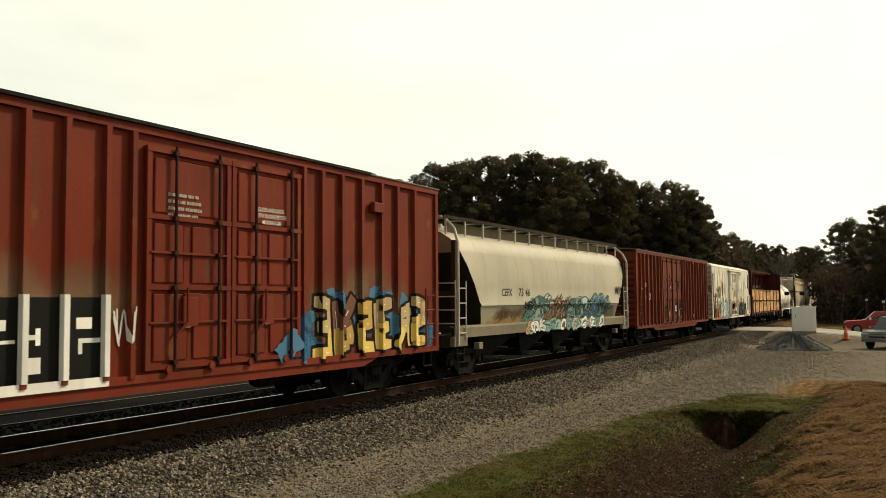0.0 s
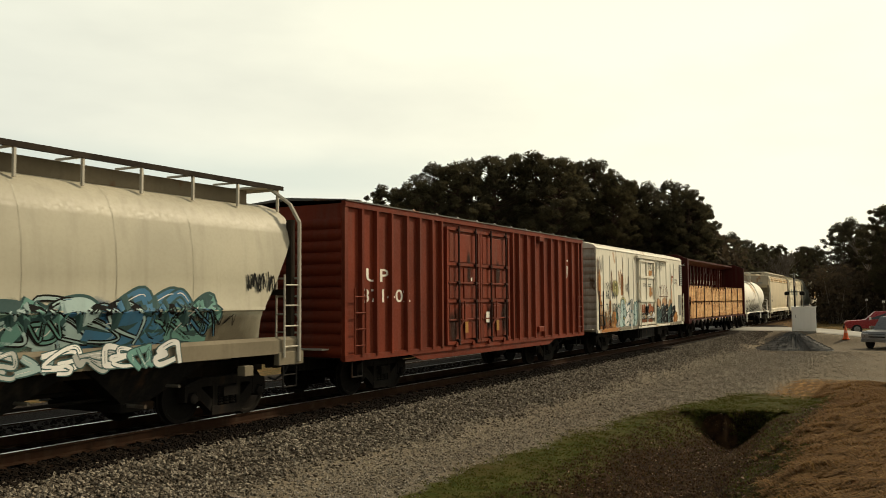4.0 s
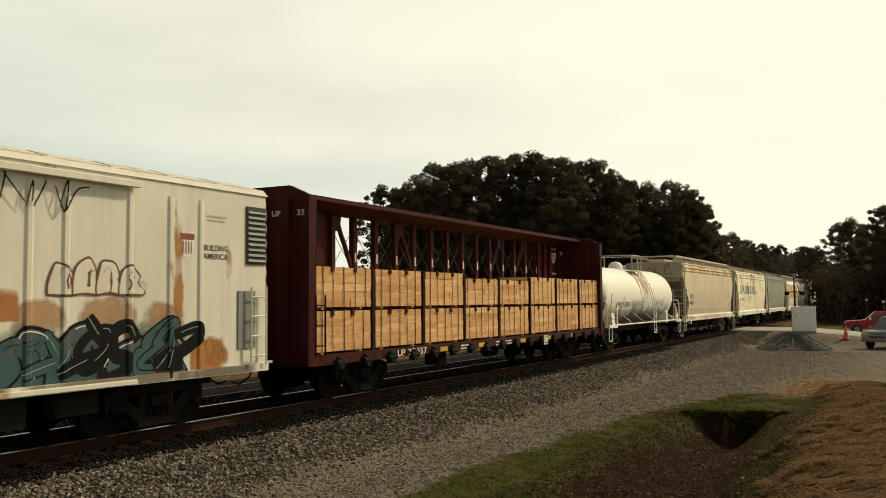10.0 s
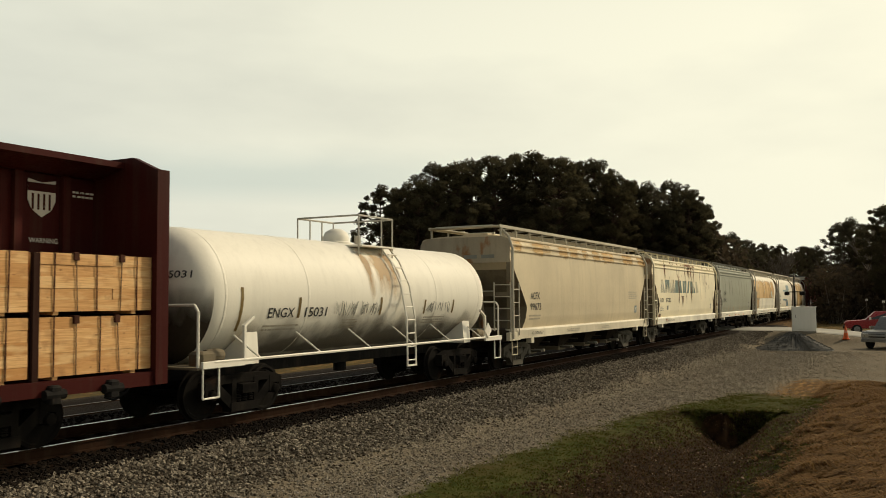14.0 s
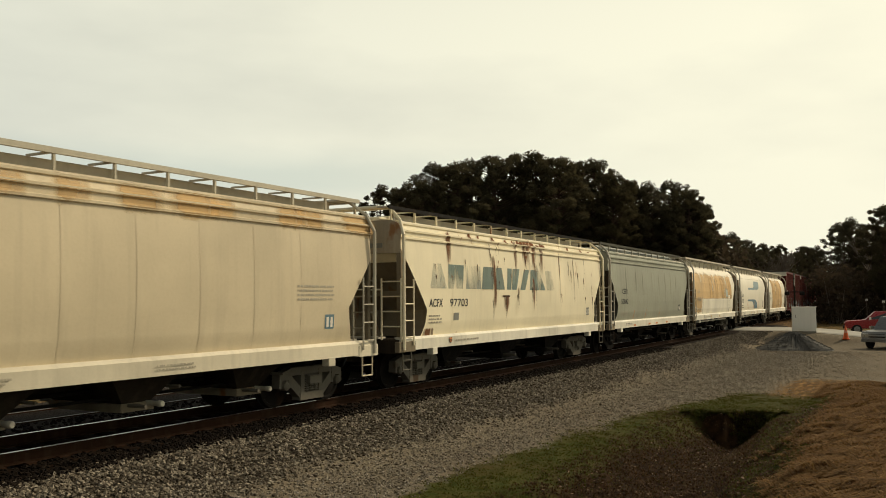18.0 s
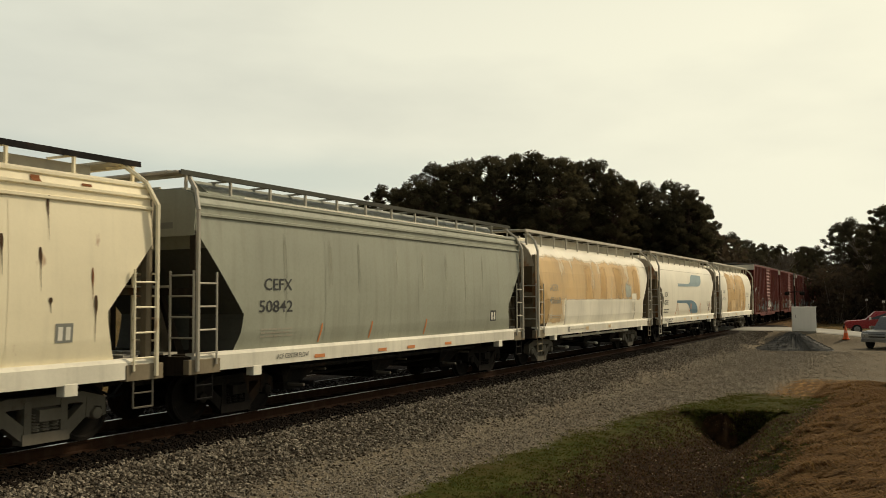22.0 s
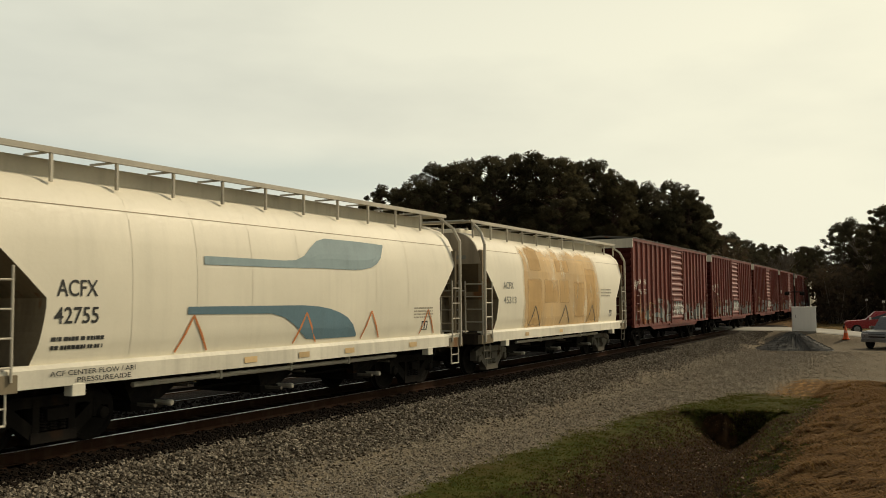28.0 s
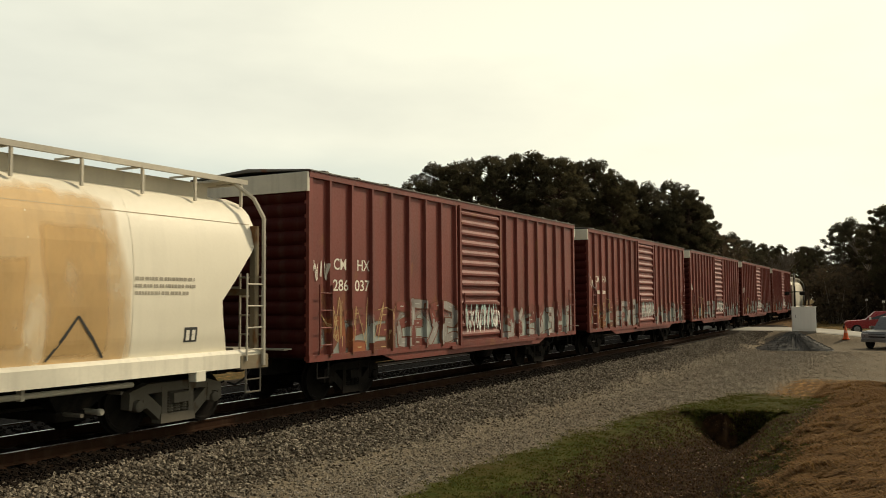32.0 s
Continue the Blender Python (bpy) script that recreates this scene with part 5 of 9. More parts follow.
def graffiti(car, x0, x1, z0, z1, count, fills, edge, cloud, surf, seed, weight=0.3, label="sprayed letter shape with a dark outline", edge_w=0.06, tilt=0.12, style="slab", shine=None, under=None):
    """Swollen or slab-like unreadable letter shapes: a cloud behind, dark outlines, coloured fills, slits and highlights."""
    rng = random.Random(seed)
    w, h = (x1 - x0) / count, z1 - z0
    if cloud:
        for k in range(int(count * 2.2)):
            cx, cz, r = rng.uniform(x0, x1), rng.uniform(z0 + 0.1 * h, z0 + 0.8 * h), rng.uniform(0.2, 0.42) * h
            ring = [(cx + r * rng.uniform(0.7, 1.25) * math.cos(6.283 * i / 13), min(max(cz + r * rng.uniform(0.7, 1.2) * math.sin(6.283 * i / 13), z0 - 0.05), z1 + 0.3)) for i in range(13)]
            so = Solid()
            blob(so, ring, surf, 0.004 + 0.0003 * k)
            put("graffiti_cloud", raw_mesh(so, "graffiti_cloud", cloud), car, None, "sprayed colour cloud behind the letters")
    for k in range(count):
        dark, main, low, slit, glow = Solid(), Solid(), Solid(), Solid(), Solid()
        fill = rng.choice(fills)
        second = under or rng.choice(fills)
        lift = 0.014 + 0.0025 * k
        if style == "slab":
            n = 8
            left = x0 + w * (k - 0.12)
            wid = w * rng.uniform(0.95, 1.25)
            hh = h * rng.uniform(0.72, 1.08)
            lean = tilt * h * rng.uniform(0.4, 1.3)
            ctl = [(0.02, 0.0), (0.0, 0.35 + rng.uniform(-0.1, 0.1)), (0.12, 0.8), (0.3 + rng.uniform(-0.1, 0.15), 1.0), (0.62, 0.93 + rng.uniform(-0.15, 0.05)), (0.8, 0.62), (0.7 + rng.uniform(0, 0.25), 0.4), (1.0, 0.12), (0.92, 0.0), (0.5, rng.uniform(-0.04, 0.1))]
            out = spline([(left + wid * u + lean * v, z0 + hh * v) for u, v in ctl] + [(left + wid * ctl[0][0], z0)], 4)[:-1]
            cx, cz = sum(p[0] for p in out) / len(out), sum(p[1] for p in out) / len(out)

            def shrink(d):
                res = []
                for x, z in out:
                    m_ = math.hypot(x - cx, z - cz) or 1
                    res.append((x - (x - cx) / m_ * d, z - (z - cz) / m_ * d))
                return res

            blob(dark, shrink(-edge_w * 0.7), surf, lift)
            blob(main, shrink(edge_w * 0.35), surf, lift + 0.001)
            cut = z0 + hh * rng.uniform(0.35, 0.6)
            blob(low, [(x, min(z, cut + 0.12 * math.sin(9 * x))) for x, z in shrink(edge_w * 0.35)], surf, lift + 0.0014)
            for j in range(rng.choice((1, 2, 2))):
                u = rng.uniform(0.25, 0.7)
                a_, b_ = rng.uniform(0.0, 0.25), rng.uniform(0.45, 0.8)
                ribbon(slit, spline([(left + wid * u + lean * a_, z0 + hh * a_), (left + wid * (u + rng.uniform(-0.1, 0.1)) + lean * 0.5, z0 + hh * (a_ + b_) / 2), (left + wid * u + lean * b_, z0 + hh * b_)]), edge_w * rng.uniform(0.6, 1.6), surf, lift + 0.0018 + 0.0002 * j)
            sh = shrink(edge_w * 1.0)
            i0 = rng.randrange(3, 14)
            ribbon(glow, sh[i0:i0 + 9], edge_w * 0.35, surf, lift + 0.0022)
            for j in range(2):
                px, pz = left + wid * rng.uniform(0.2, 0.8), z0 + hh * rng.uniform(0.15, 0.75)
                ribbon(slit, spline([(px, pz), (px + 0.06, pz + 0.1), (px + 0.15, pz + 0.04), (px + 0.1, pz - 0.1)], 4), edge_w * 0.3, surf, lift + 0.0024)
        else:
            hh, dz = h * rng.uniform(0.85, 1.05), rng.uniform(-0.05, 0.05) * h
            for t_ in range(2 if rng.random() < 0.5 else 1):
                flip = rng.random() < 0.6
                for j, st in enumerate(rng.choice(STROKES)):
                    st = [((1 - u if flip else u) + rng.uniform(-0.16, 0.16), v + rng.uniform(-0.14, 0.14)) for u, v in st]
                    pts = spline([(x0 + w * (k - 0.1 + 1.15 * u + 0.25 * t_) + tilt * h * (v - 0.5) + rng.uniform(-0.06, 0.06), z0 + dz + hh * (0.1 + 0.82 * v) + rng.uniform(-0.04, 0.04)) for u, v in st])
                    q = weight * w * (1.0 if not t_ else 0.6)
                    ribbon(dark, pts, q + edge_w * 2, surf, lift + 0.0004 * j + 0.001 * t_)
                    ribbon(main, pts, q, surf, lift + 0.0008 + 0.0004 * j + 0.001 * t_)
                    ribbon(slit, pts[len(pts) // 3: len(pts) // 3 + 6], edge_w * 0.5, surf, lift + 0.003)
                    ribbon(glow, pts[2:8], edge_w * 0.35, surf, lift + 0.0034)
        layers = [(dark, edge), (main, fill), (slit, edge), (glow, shine or G_WHT)] + ([(low, second)] if low.v else [])
        multi("graffiti_letter", layers, car, label)


def scrawl(car, x0, x1, z0, z1, count, mat, surf, seed, w=0.035):
    """A thin sprayed tag of looping lines."""
    rng, so = random.Random(seed), Solid()
    cw = (x1 - x0) / count
    for k in range(int(count * 1.5)):
        a, b = x0 + cw * (k / 1.5 + rng.uniform(-0.2, 0.2)), rng.uniform(0.8, 1.6)
        pts = [(a + cw * rng.uniform(0, b), z0 + (z1 - z0) * ((i + k) % 2 * 0.75 + rng.uniform(0, 0.3))) for i in range(rng.randrange(3, 6))]
        ribbon(so, spline(sorted(pts) if k % 2 else pts), w, surf, 0.02 + 0.0006 * k)
    put("graffiti_tag", raw_mesh(so, "graffiti_tag", mat), car, None, "thin sprayed scrawl", "", "", "stuff")


def shield(car, x, z, w, h, surf, lift=0.02, colour=None, stripe=None):
    """Plain striped shield emblem."""
    ol = [(0, 1.0), (0.5, 0.92), (1, 1.0), (1.0, 0.45), (0.85, 0.2), (0.5, 0.0), (0.15, 0.2), (0.0, 0.45)]
    so = Solid()
    so.add([(x + w * u, -surf(z) - lift, z + h * v) for u, v in ol], [tuple(range(8))])
    e = put("emblem", raw_mesh(so, "emblem", colour or LETTER_W), car, None, "worn shield-shaped emblem")
    bars = Solid()
    for k in range(4):
        bars.add([(x + w * (0.14 + 0.2 * k), -surf(z) - lift - 0.004, z + h * 0.2), (x + w * (0.22 + 0.2 * k), -surf(z) - lift - 0.004, z + h * 0.2),
                  (x + w * (0.22 + 0.2 * k), -surf(z) - lift - 0.004, z + h * 0.62), (x + w * (0.14 + 0.2 * k), -surf(z) - lift - 0.004, z + h * 0.62)], [(0, 1, 2, 3)])
    bars.add([(x, -surf(z) - lift - 0.004, z + h * 0.68), (x + w, -surf(z) - lift - 0.004, z + h * 0.68), (x + w, -surf(z) - lift - 0.004, z + h * 0.9), (x, -surf(z) - lift - 0.004, z + h * 0.9)], [(0, 1, 2, 3)])
    put("stripes", raw_mesh(bars, "stripes", stripe or ORANGE), e)


def ladder(car, x0, x1, z0, z1, rungs, mat, y=-1.64, label="steel side ladder"):
    la = part("ladder", Solid().rod((x0, y, z0), (x0, y, z1), 0.022).rod((x1, y, z0), (x1, y, z1), 0.022), mat, car, label)
    r = Solid().rod((x0, y, 0), (x1, y, 0), 0.016).mesh("rung", mat)
    for k in range(rungs):
        put("rung", r, la, pose(0, 0, z0 + (z1 - z0) * (k + 0.5) / rungs))
    return la


# ---- boxcars ----
# rods coloured dark to stand for the shadow they lie in
ROD_M = painted("greasy_dark_rod", (0.03, 0.011, 0.007), 0.6, gloss=0.1)
S_SOOTD = soft_paint("greasy_soot", (0.025, 0.010, 0.006), 0.8, 4.0, 18.0, (1.0, 1.0, 0.4), -0.5)
YELLOW_D = painted("chipped_yellow_paint", (0.30, 0.14, 0.02), 0.6, grime=0.5)
G_DUSTY = painted("dusty_pale_spray_paint", (0.29, 0.27, 0.245), 0.6, grime=0.6, var=0.4)
G_YELD = painted("ochre_spray_paint", (0.52, 0.33, 0.07), 0.5, grime=0.25)
G_TANP = painted("tan_spray_paint", (0.50, 0.37, 0.17), 0.5, grime=0.25)
S_BLUE = soft_paint("blue_spray_cloud", (0.045, 0.15, 0.27), 0.95, 2.5, 9.0)


def boxcar(label, u0, u1, zt, zb, paint, ribs, rib_w, doors, group="", roof=None, end_mat=None, cap=None, belly=True, gear="dark", rib_d=0.1, inset=2.3):
    c, half = (u0 + u1) / 2, (u1 - u0) / 2
    car = thing("boxcar", label, "freight car", group or "cars of the train")
    Y = 1.55
    surf = flat(Y)
    wall = Solid().box(-half + 0.05, half - 0.05, -Y, -Y + 0.05, zb, zt - 0.06).mesh("side_wall", paint)
    rib = Solid().prism([(-rib_w / 2, -Y + 0.002), (-rib_w / 2 + 0.018, -Y - rib_d), (rib_w / 2 - 0.018, -Y - rib_d), (rib_w / 2, -Y + 0.002)], zb + 0.06, zt - 0.13, "z").mesh("rib", paint)
    eave = Solid().box(-half, half, -Y - 0.075, -Y + 0.03, zt - 0.13, zt).mesh("top_chord", paint)
    sill = Solid().box(-half, half, -Y - 0.07, -Y + 0.02, zb - 0.03, zb + 0.1).mesh("side_sill", paint)
    post = Solid().box(-0.09, 0.04, -Y - 0.06, -Y + 0.06, zb, zt - 0.1).mesh("corner_post", paint)
    for m in (None, TURN):
        put("side_wall", wall, car, m)
        put("top_chord", eave, car, m)
        put("side_sill", sill, car, m)
        for x in ribs:
            put("rib", rib, car, (m or Matrix.Identity(4)) @ pose(x - c, 0, 0))
        for s in (-1, 1):
            put("corner_post", post, car, (m or Matrix.Identity(4)) @ (pose(half - 0.04, 0, 0) if s > 0 else pose(-half + 0.09, 0, 0)))
    # corrugated ends
    prof, n = [], 12
    z_lo, z_hi = zb + 0.05, zt - 0.35
    for k in range(n * 6 + 1):
        z = z_lo + (z_hi - z_lo) * k / (n * 6)
        prof.append((0.07 * max(0.0, math.sin(math.pi * ((k / 6) % 1.0))) ** 0.7, z))
    ol = [(-0.05, z_lo)] + [(0.0 + a, z) for a, z in prof] + [(0.0, zt - 0.05), (-0.05, zt - 0.05)]
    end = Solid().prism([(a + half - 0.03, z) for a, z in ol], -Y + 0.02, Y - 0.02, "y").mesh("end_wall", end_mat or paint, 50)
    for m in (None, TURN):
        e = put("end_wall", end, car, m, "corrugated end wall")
        if cap:
            part("end_cap", Solid().bevel_box(half - 0.02, half + 0.07, -Y - 0.06, Y + 0.06, zt - 0.42, zt - 0.02, 0.01), cap, e, "pale upper end panel")
        part("running_board", Solid().box(half + 0.02, half + 0.28, -1.2, 1.2, zb + 0.22, zb + 0.25), GRATE, e, "end platform grating")
    rf = Solid().prism([(-Y - 0.1, zt), (-Y - 0.1, zt + 0.025), (0, zt + 0.15), (Y + 0.1, zt + 0.025), (Y + 0.1, zt), (0, zt + 0.08)], -half - 0.02, half + 0.02, "x")
    for k in range(13):
        x = -half + (k + 0.5) * 2 * half / 13
        rf.prism([(-Y - 0.1, zt + 0.02), (-Y - 0.06, zt + 0.065), (0, zt + 0.2), (Y + 0.06, zt + 0.065), (Y + 0.1, zt + 0.02), (0, zt + 0.1)], x - 0.05, x + 0.05, "x")
    part("roof", rf, roof or ROOF_M, car, "peaked panelled roof")
    part("floor", Solid().box(-half + 0.05, half - 0.05, -Y + 0.06, Y - 0.06, zb + 0.02, zb + 0.12), BLACK, car)
    un = Solid().box(-half + 0.2, half - 0.2, -0.22, 0.22, 0.62, zb + 0.02)
    for k in range(-3, 4):
        un.prism([(-1.45, zb + 0.02), (1.45, zb + 0.02), (1.4, zb - 0.08), (0.3, 0.66), (-0.3, 0.66), (-1.4, zb - 0.08)], k * half * 0.24 - 0.04, k * half * 0.24 + 0.04, "x")
    part("underframe", un, BLACK, car)
    if belly:
        b = half - 3.4
        sk = Solid().prism([(-b - 0.7, zb), (-b, zb - 0.2), (b, zb - 0.2), (b + 0.7, zb)], -Y - 0.03, -Y + 0.01, "y").mesh("belly_sill", paint)
        for m in (None, TURN):
            put("belly_sill", sk, car, m)
    bk = Solid().turn([(0, -0.3), (0.16, -0.29), (0.2, -0.2), (0.2, 0.2), (0.16, 0.29), (0, 0.3)], (half * 0.25, -0.8, 0.66), "x", 14).rod((-half * 0.6, -0.5, 0.62), (half * 0.6, -0.5, 0.62), 0.025)
    part("brake_gear", bk, BLACK, car, "brake cylinder and rods", None, 40)
    for s in (-1, 1):
        ladder(car, s * (half - 0.52) - 0.22, s * (half - 0.52) + 0.22, zb + 0.12, zb + 1.55, 4, paint, -Y - 0.11)
        part("sill_step", Solid().path([(s * (half - 0.52) - 0.2, -Y - 0.02, zb), (s * (half - 0.52) - 0.2, -Y - 0.02, zb - 0.38), (s * (half - 0.52) + 0.2, -Y - 0.02, zb - 0.38), (s * (half - 0.52) + 0.2, -Y - 0.02, zb)], 0.018), BLACK, car, "sill step")
    for kind, a, b, z0, z1 in doors:
        if kind == "leaf":
            plug_leaf(car, a - c, b - c, z0, z1, paint, Y)
        else:
            slide_door(car, a - c, b - c, z0, z1, paint, Y)
    running_gear(car, half, inset, gear)
    rolling(car, c)
    return car, c, surf


def plug_leaf(car, x0, x1, z0, z1, paint, Y):
    """Heavy exterior door leaf: framed panels, two locking rods, cross bars, handles."""
    d = part("door", Solid().bevel_box(x0 + 0.02, x1 - 0.02, -Y - 0.05, -Y + 0.01, z0, z1, 0.01), paint, car, "heavy steel door leaf with locking rods")
    h, w = z1 - z0, x1 - x0
    fr = Solid()
    for x in (x0 + 0.06, x1 - 0.06):
        fr.box(x - 0.05, x + 0.05, -Y - 0.1, -Y - 0.04, z0, z1)
    for k in (0.0, 0.36, 0.68, 0.985):
        fr.box(x0, x1, -Y - 0.11, -Y - 0.045, z0 + h * k - 0.035, z0 + h * k + 0.045)
    part("door_frame", fr, paint, d)
    for r0, r1, cols in ((0.03, 0.335, ((0.09, 0.48), (0.54, 0.91))), (0.385, 0.655, ((0.09, 0.43), (0.52, 0.91))), (0.705, 0.955, ((0.09, 0.91),))):
        for ka, kb in cols:
            part("door_panel", Solid().bevel_box(x0 + w * ka, x0 + w * kb, -Y - 0.075, -Y - 0.045, z0 + h * r0, z0 + h * r1, 0.025), paint, d)
    for q in (0.2, 0.52):
        part("lock_bar", Solid().bevel_box(x0 + 0.08, x1 - 0.08, -Y - 0.12, -Y - 0.07, z0 + h * q - 0.018, z0 + h * q + 0.018, 0.006), paint, d)
    part("lock_plate", Solid().bevel_box(x0 + w * 0.42, x0 + w * 0.62, -Y - 0.12, -Y - 0.07, z0 + h * 0.21, z0 + h * 0.335, 0.01), paint, d)
    keeper = Solid().bevel_box(-0.05, 0.05, -Y - 0.175, -Y - 0.07, -0.035, 0.035, 0.01).mesh("rod_keeper", ROD_M)
    rod = Solid().rod((0, -Y - 0.15, z0 - 0.05), (0, -Y - 0.15, z1 + 0.05), 0.028, 8).mesh("locking_rod", ROD_M)
    for k in (0.3, 0.82):
        r = put("locking_rod", rod, d, pose(x0 + w * k, 0, 0))
        for q in (0.02, 0.36, 0.52, 0.68, 0.98):
            put("rod_keeper", keeper, r, pose(0, 0, z0 + h * q))
    part("handle", Solid().path([(x0 + w * 0.3, -Y - 0.17, z0 + h * 0.14), (x0 + w * 0.42, -Y - 0.19, z0 + h * 0.2), (x0 + w * 0.42, -Y - 0.19, z0 + h * 0.36)], 0.024), paint, d, "door lever")
    part("lock_box", Solid().bevel_box(x0 + w * 0.4, x0 + w * 0.58, -Y - 0.13, -Y - 0.07, z0 + h * 0.18, z0 + h * 0.32, 0.015), paint, d)
    part("roller", Solid().turn([(0, -0.05), (0.07, -0.05), (0.07, 0.05), (0, 0.05)], (x0 + w * 0.25, -Y - 0.09, z0 - 0.04), "y", 12).turn([(0, -0.05), (0.07, -0.05), (0.07, 0.05), (0, 0.05)], (x0 + w * 0.75, -Y - 0.09, z0 - 0.04), "y", 12), paint, d, "door rollers")


def slide_door(car, x0, x1, z0, z1, paint, Y):
    """Corrugated sliding door in a frame, with latch bars."""
    d = part("door", Solid().box(x0, x1, -Y - 0.05, -Y + 0.01, z0, z1), paint, car, "corrugated sliding door")
    n = 13
    h = (z1 - z0 - 0.12) / n
    cor = Solid().prism([(-Y - 0.05, 0.01), (-Y - 0.05, h * 0.3), (-Y - 0.115, h * 0.48), (-Y - 0.115, h * 0.68), (-Y - 0.05, h * 0.95)], x0 + 0.1, x1 - 0.1, "x").mesh("corrugation", paint)
    for k in range(n):
        put("corrugation", cor, d, pose(0, 0, z0 + 0.06 + h * k))
    fr = Solid()
    for x in (x0, x1):
        fr.box(x - 0.05, x + 0.05, -Y - 0.13, -Y - 0.04, z0 - 0.05, z1 + 0.03)
    fr.box(x0, x1, -Y - 0.13, -Y - 0.045, z1 - 0.06, z1 + 0.03).box(x0, x1, -Y - 0.13, -Y - 0.045, z0 - 0.05, z0 + 0.06)
    part("door_frame", fr, paint, d)
    part("door_track", Solid().box(x0 - (x1 - x0) * 0.2, x1 + (x1 - x0) * 1.0, -Y - 0.12, -Y - 0.06, z0 - 0.12, z0 - 0.04), paint, d)
    part("latch_bar", Solid().rod((x0 + 0.15, -Y - 0.15, z0 + 0.55), (x0 + 0.15, -Y - 0.15, z0 + 1.35), 0.025).box(x0 + 0.1, x1 - 0.3, -Y - 0.16, -Y - 0.12, z0 + 1.05, z0 + 1.12), paint, d)


def drape(car, c, ribs, Y, d, w, slant, names):
    """Folds thin paint on a side over the ribs that stand out of it."""
    for ob in [o for o in car.children if o.name.split(".")[0] in names]:
        me = ob.data
        ys = [v.co.y for v in me.vertices]
        if min(ys) < -Y - 0.06 or max(ys) > -Y + 0.01:
            continue
        xs = [v.co.x for v in me.vertices]
        near = [x - c for x in ribs if min(xs) < x - c + w / 2 and max(xs) > x - c - w / 2]
        if not near:
            continue
        bm = bmesh.new()
        bm.from_mesh(me)
        for x in near:
            for k in (-w / 2 - 0.001, -w / 2 + slant, w / 2 - slant, w / 2 + 0.001):
                bmesh.ops.bisect_plane(bm, geom=bm.verts[:] + bm.edges[:] + bm.faces[:], plane_co=(x + k, 0, 0), plane_no=(1, 0, 0), dist=1e-5)
        for v in bm.verts:
            for x in near:
                a = abs(v.co.x - x)
                if a < w / 2:
                    v.co.y -= d * min(1.0, (w / 2 - a) / slant)
        bm.to_mesh(me)
        bm.free()


SPRAYED = ("graffiti_letter", "graffiti_cloud", "graffiti_fill", "graffiti_bar", "graffiti_tag", "dust_film", "pale_film", "rust_stain", "emblem")
BLOCKS = [
    [[(0.1, 0.0), (0.16, 1.0)], [(0.68, 0.05), (0.74, 0.95)], [(0.15, 0.5), (0.7, 0.5)]],
    [[(0.1, 0.1), (0.15, 0.85)], [(0.12, 0.85), (0.7, 0.8)], [(0.68, 0.8), (0.72, 0.15)], [(0.1, 0.1), (0.75, 0.12)]],
    [[(0.12, 0.0), (0.2, 1.0)], [(0.2, 0.95), (0.7, 0.85)], [(0.7, 0.85), (0.62, 0.5)], [(0.2, 0.48), (0.62, 0.5)], [(0.4, 0.45), (0.82, -0.02)]],
    [[(0.75, 0.9), (0.2, 0.92)], [(0.2, 0.92), (0.18, 0.55)], [(0.18, 0.52), (0.7, 0.48)], [(0.7, 0.48), (0.68, 0.08)], [(0.7, 0.08), (0.08, 0.04)]],
    [[(0.14, 0.0), (0.2, 0.98)], [(0.2, 0.94), (0.8, 0.98)], [(0.18, 0.5), (0.66, 0.5)], [(0.14, 0.05), (0.85, 0.02)]],
]


def block_piece(car, x0, x1, z0, z1, order, tops, lows, edge, surf, seed, weight=0.22, rim=0.09, shine=None):
    """Large angular sprayed shapes: thick dark rims, two-toned fills and a few highlights."""
    rng = random.Random(seed)
    w, h = (x1 - x0) / len(order), z1 - z0
    for k, g in enumerate(order):
        dark, main, low, glow = Solid(), Solid(), Solid(), Solid()
        flip = k % 2 == 0
        lift = 0.014 + 0.003 * k
        hh = h * rng.uniform(0.86, 1.06)
        for st in BLOCKS[g]:
            (a, b), (e, f) = [(1 - u_ if flip else u_, v_ if flip else 1 - v_) for u_, v_ in st]
            jit = lambda: rng.uniform(-0.05, 0.05)
            p = (x0 + w * (k + a * 1.1 + jit()), z0 + hh * (0.1 + 0.8 * b + jit()))
            q = (x0 + w * (k + e * 1.1 + jit()), z0 + hh * (0.1 + 0.8 * f + jit()))
            m_ = ((p[0] + q[0]) / 2 + 0.03, (p[1] + q[1]) / 2)
            dx, dz = q[0] - p[0], q[1] - p[1]
            n_ = math.hypot(dx, dz)
            ext = lambda r: [(p[0] - dx / n_ * r, p[1] - dz / n_ * r), m_, (q[0] + dx / n_ * r, q[1] + dz / n_ * r)]
            ww = weight * w * rng.uniform(0.85, 1.2)
            ribbon(dark, spline(ext(rim + 0.05), 4), ww + 2.6 * rim, surf, lift)
            ribbon(main, spline(ext(0.05), 4), ww, surf, lift + 0.001)
            part_ = [v for v in spline(ext(0.03), 8) if v[1] < z0 + hh * 0.5]
            if len(part_) > 2:
                ribbon(low, part_, ww * 0.92, surf, lift + 0.0016)
            ribbon(glow, spline(ext(-0.08), 4)[1:5], 0.025, surf, lift + 0.0022)
        multi("graffiti_letter", [(dark, edge), (main, tops[k % len(tops)]), (low, lows[k % len(lows)]), (glow, shine or G_WHT)], car, "large angular sprayed shape with a dark rim")


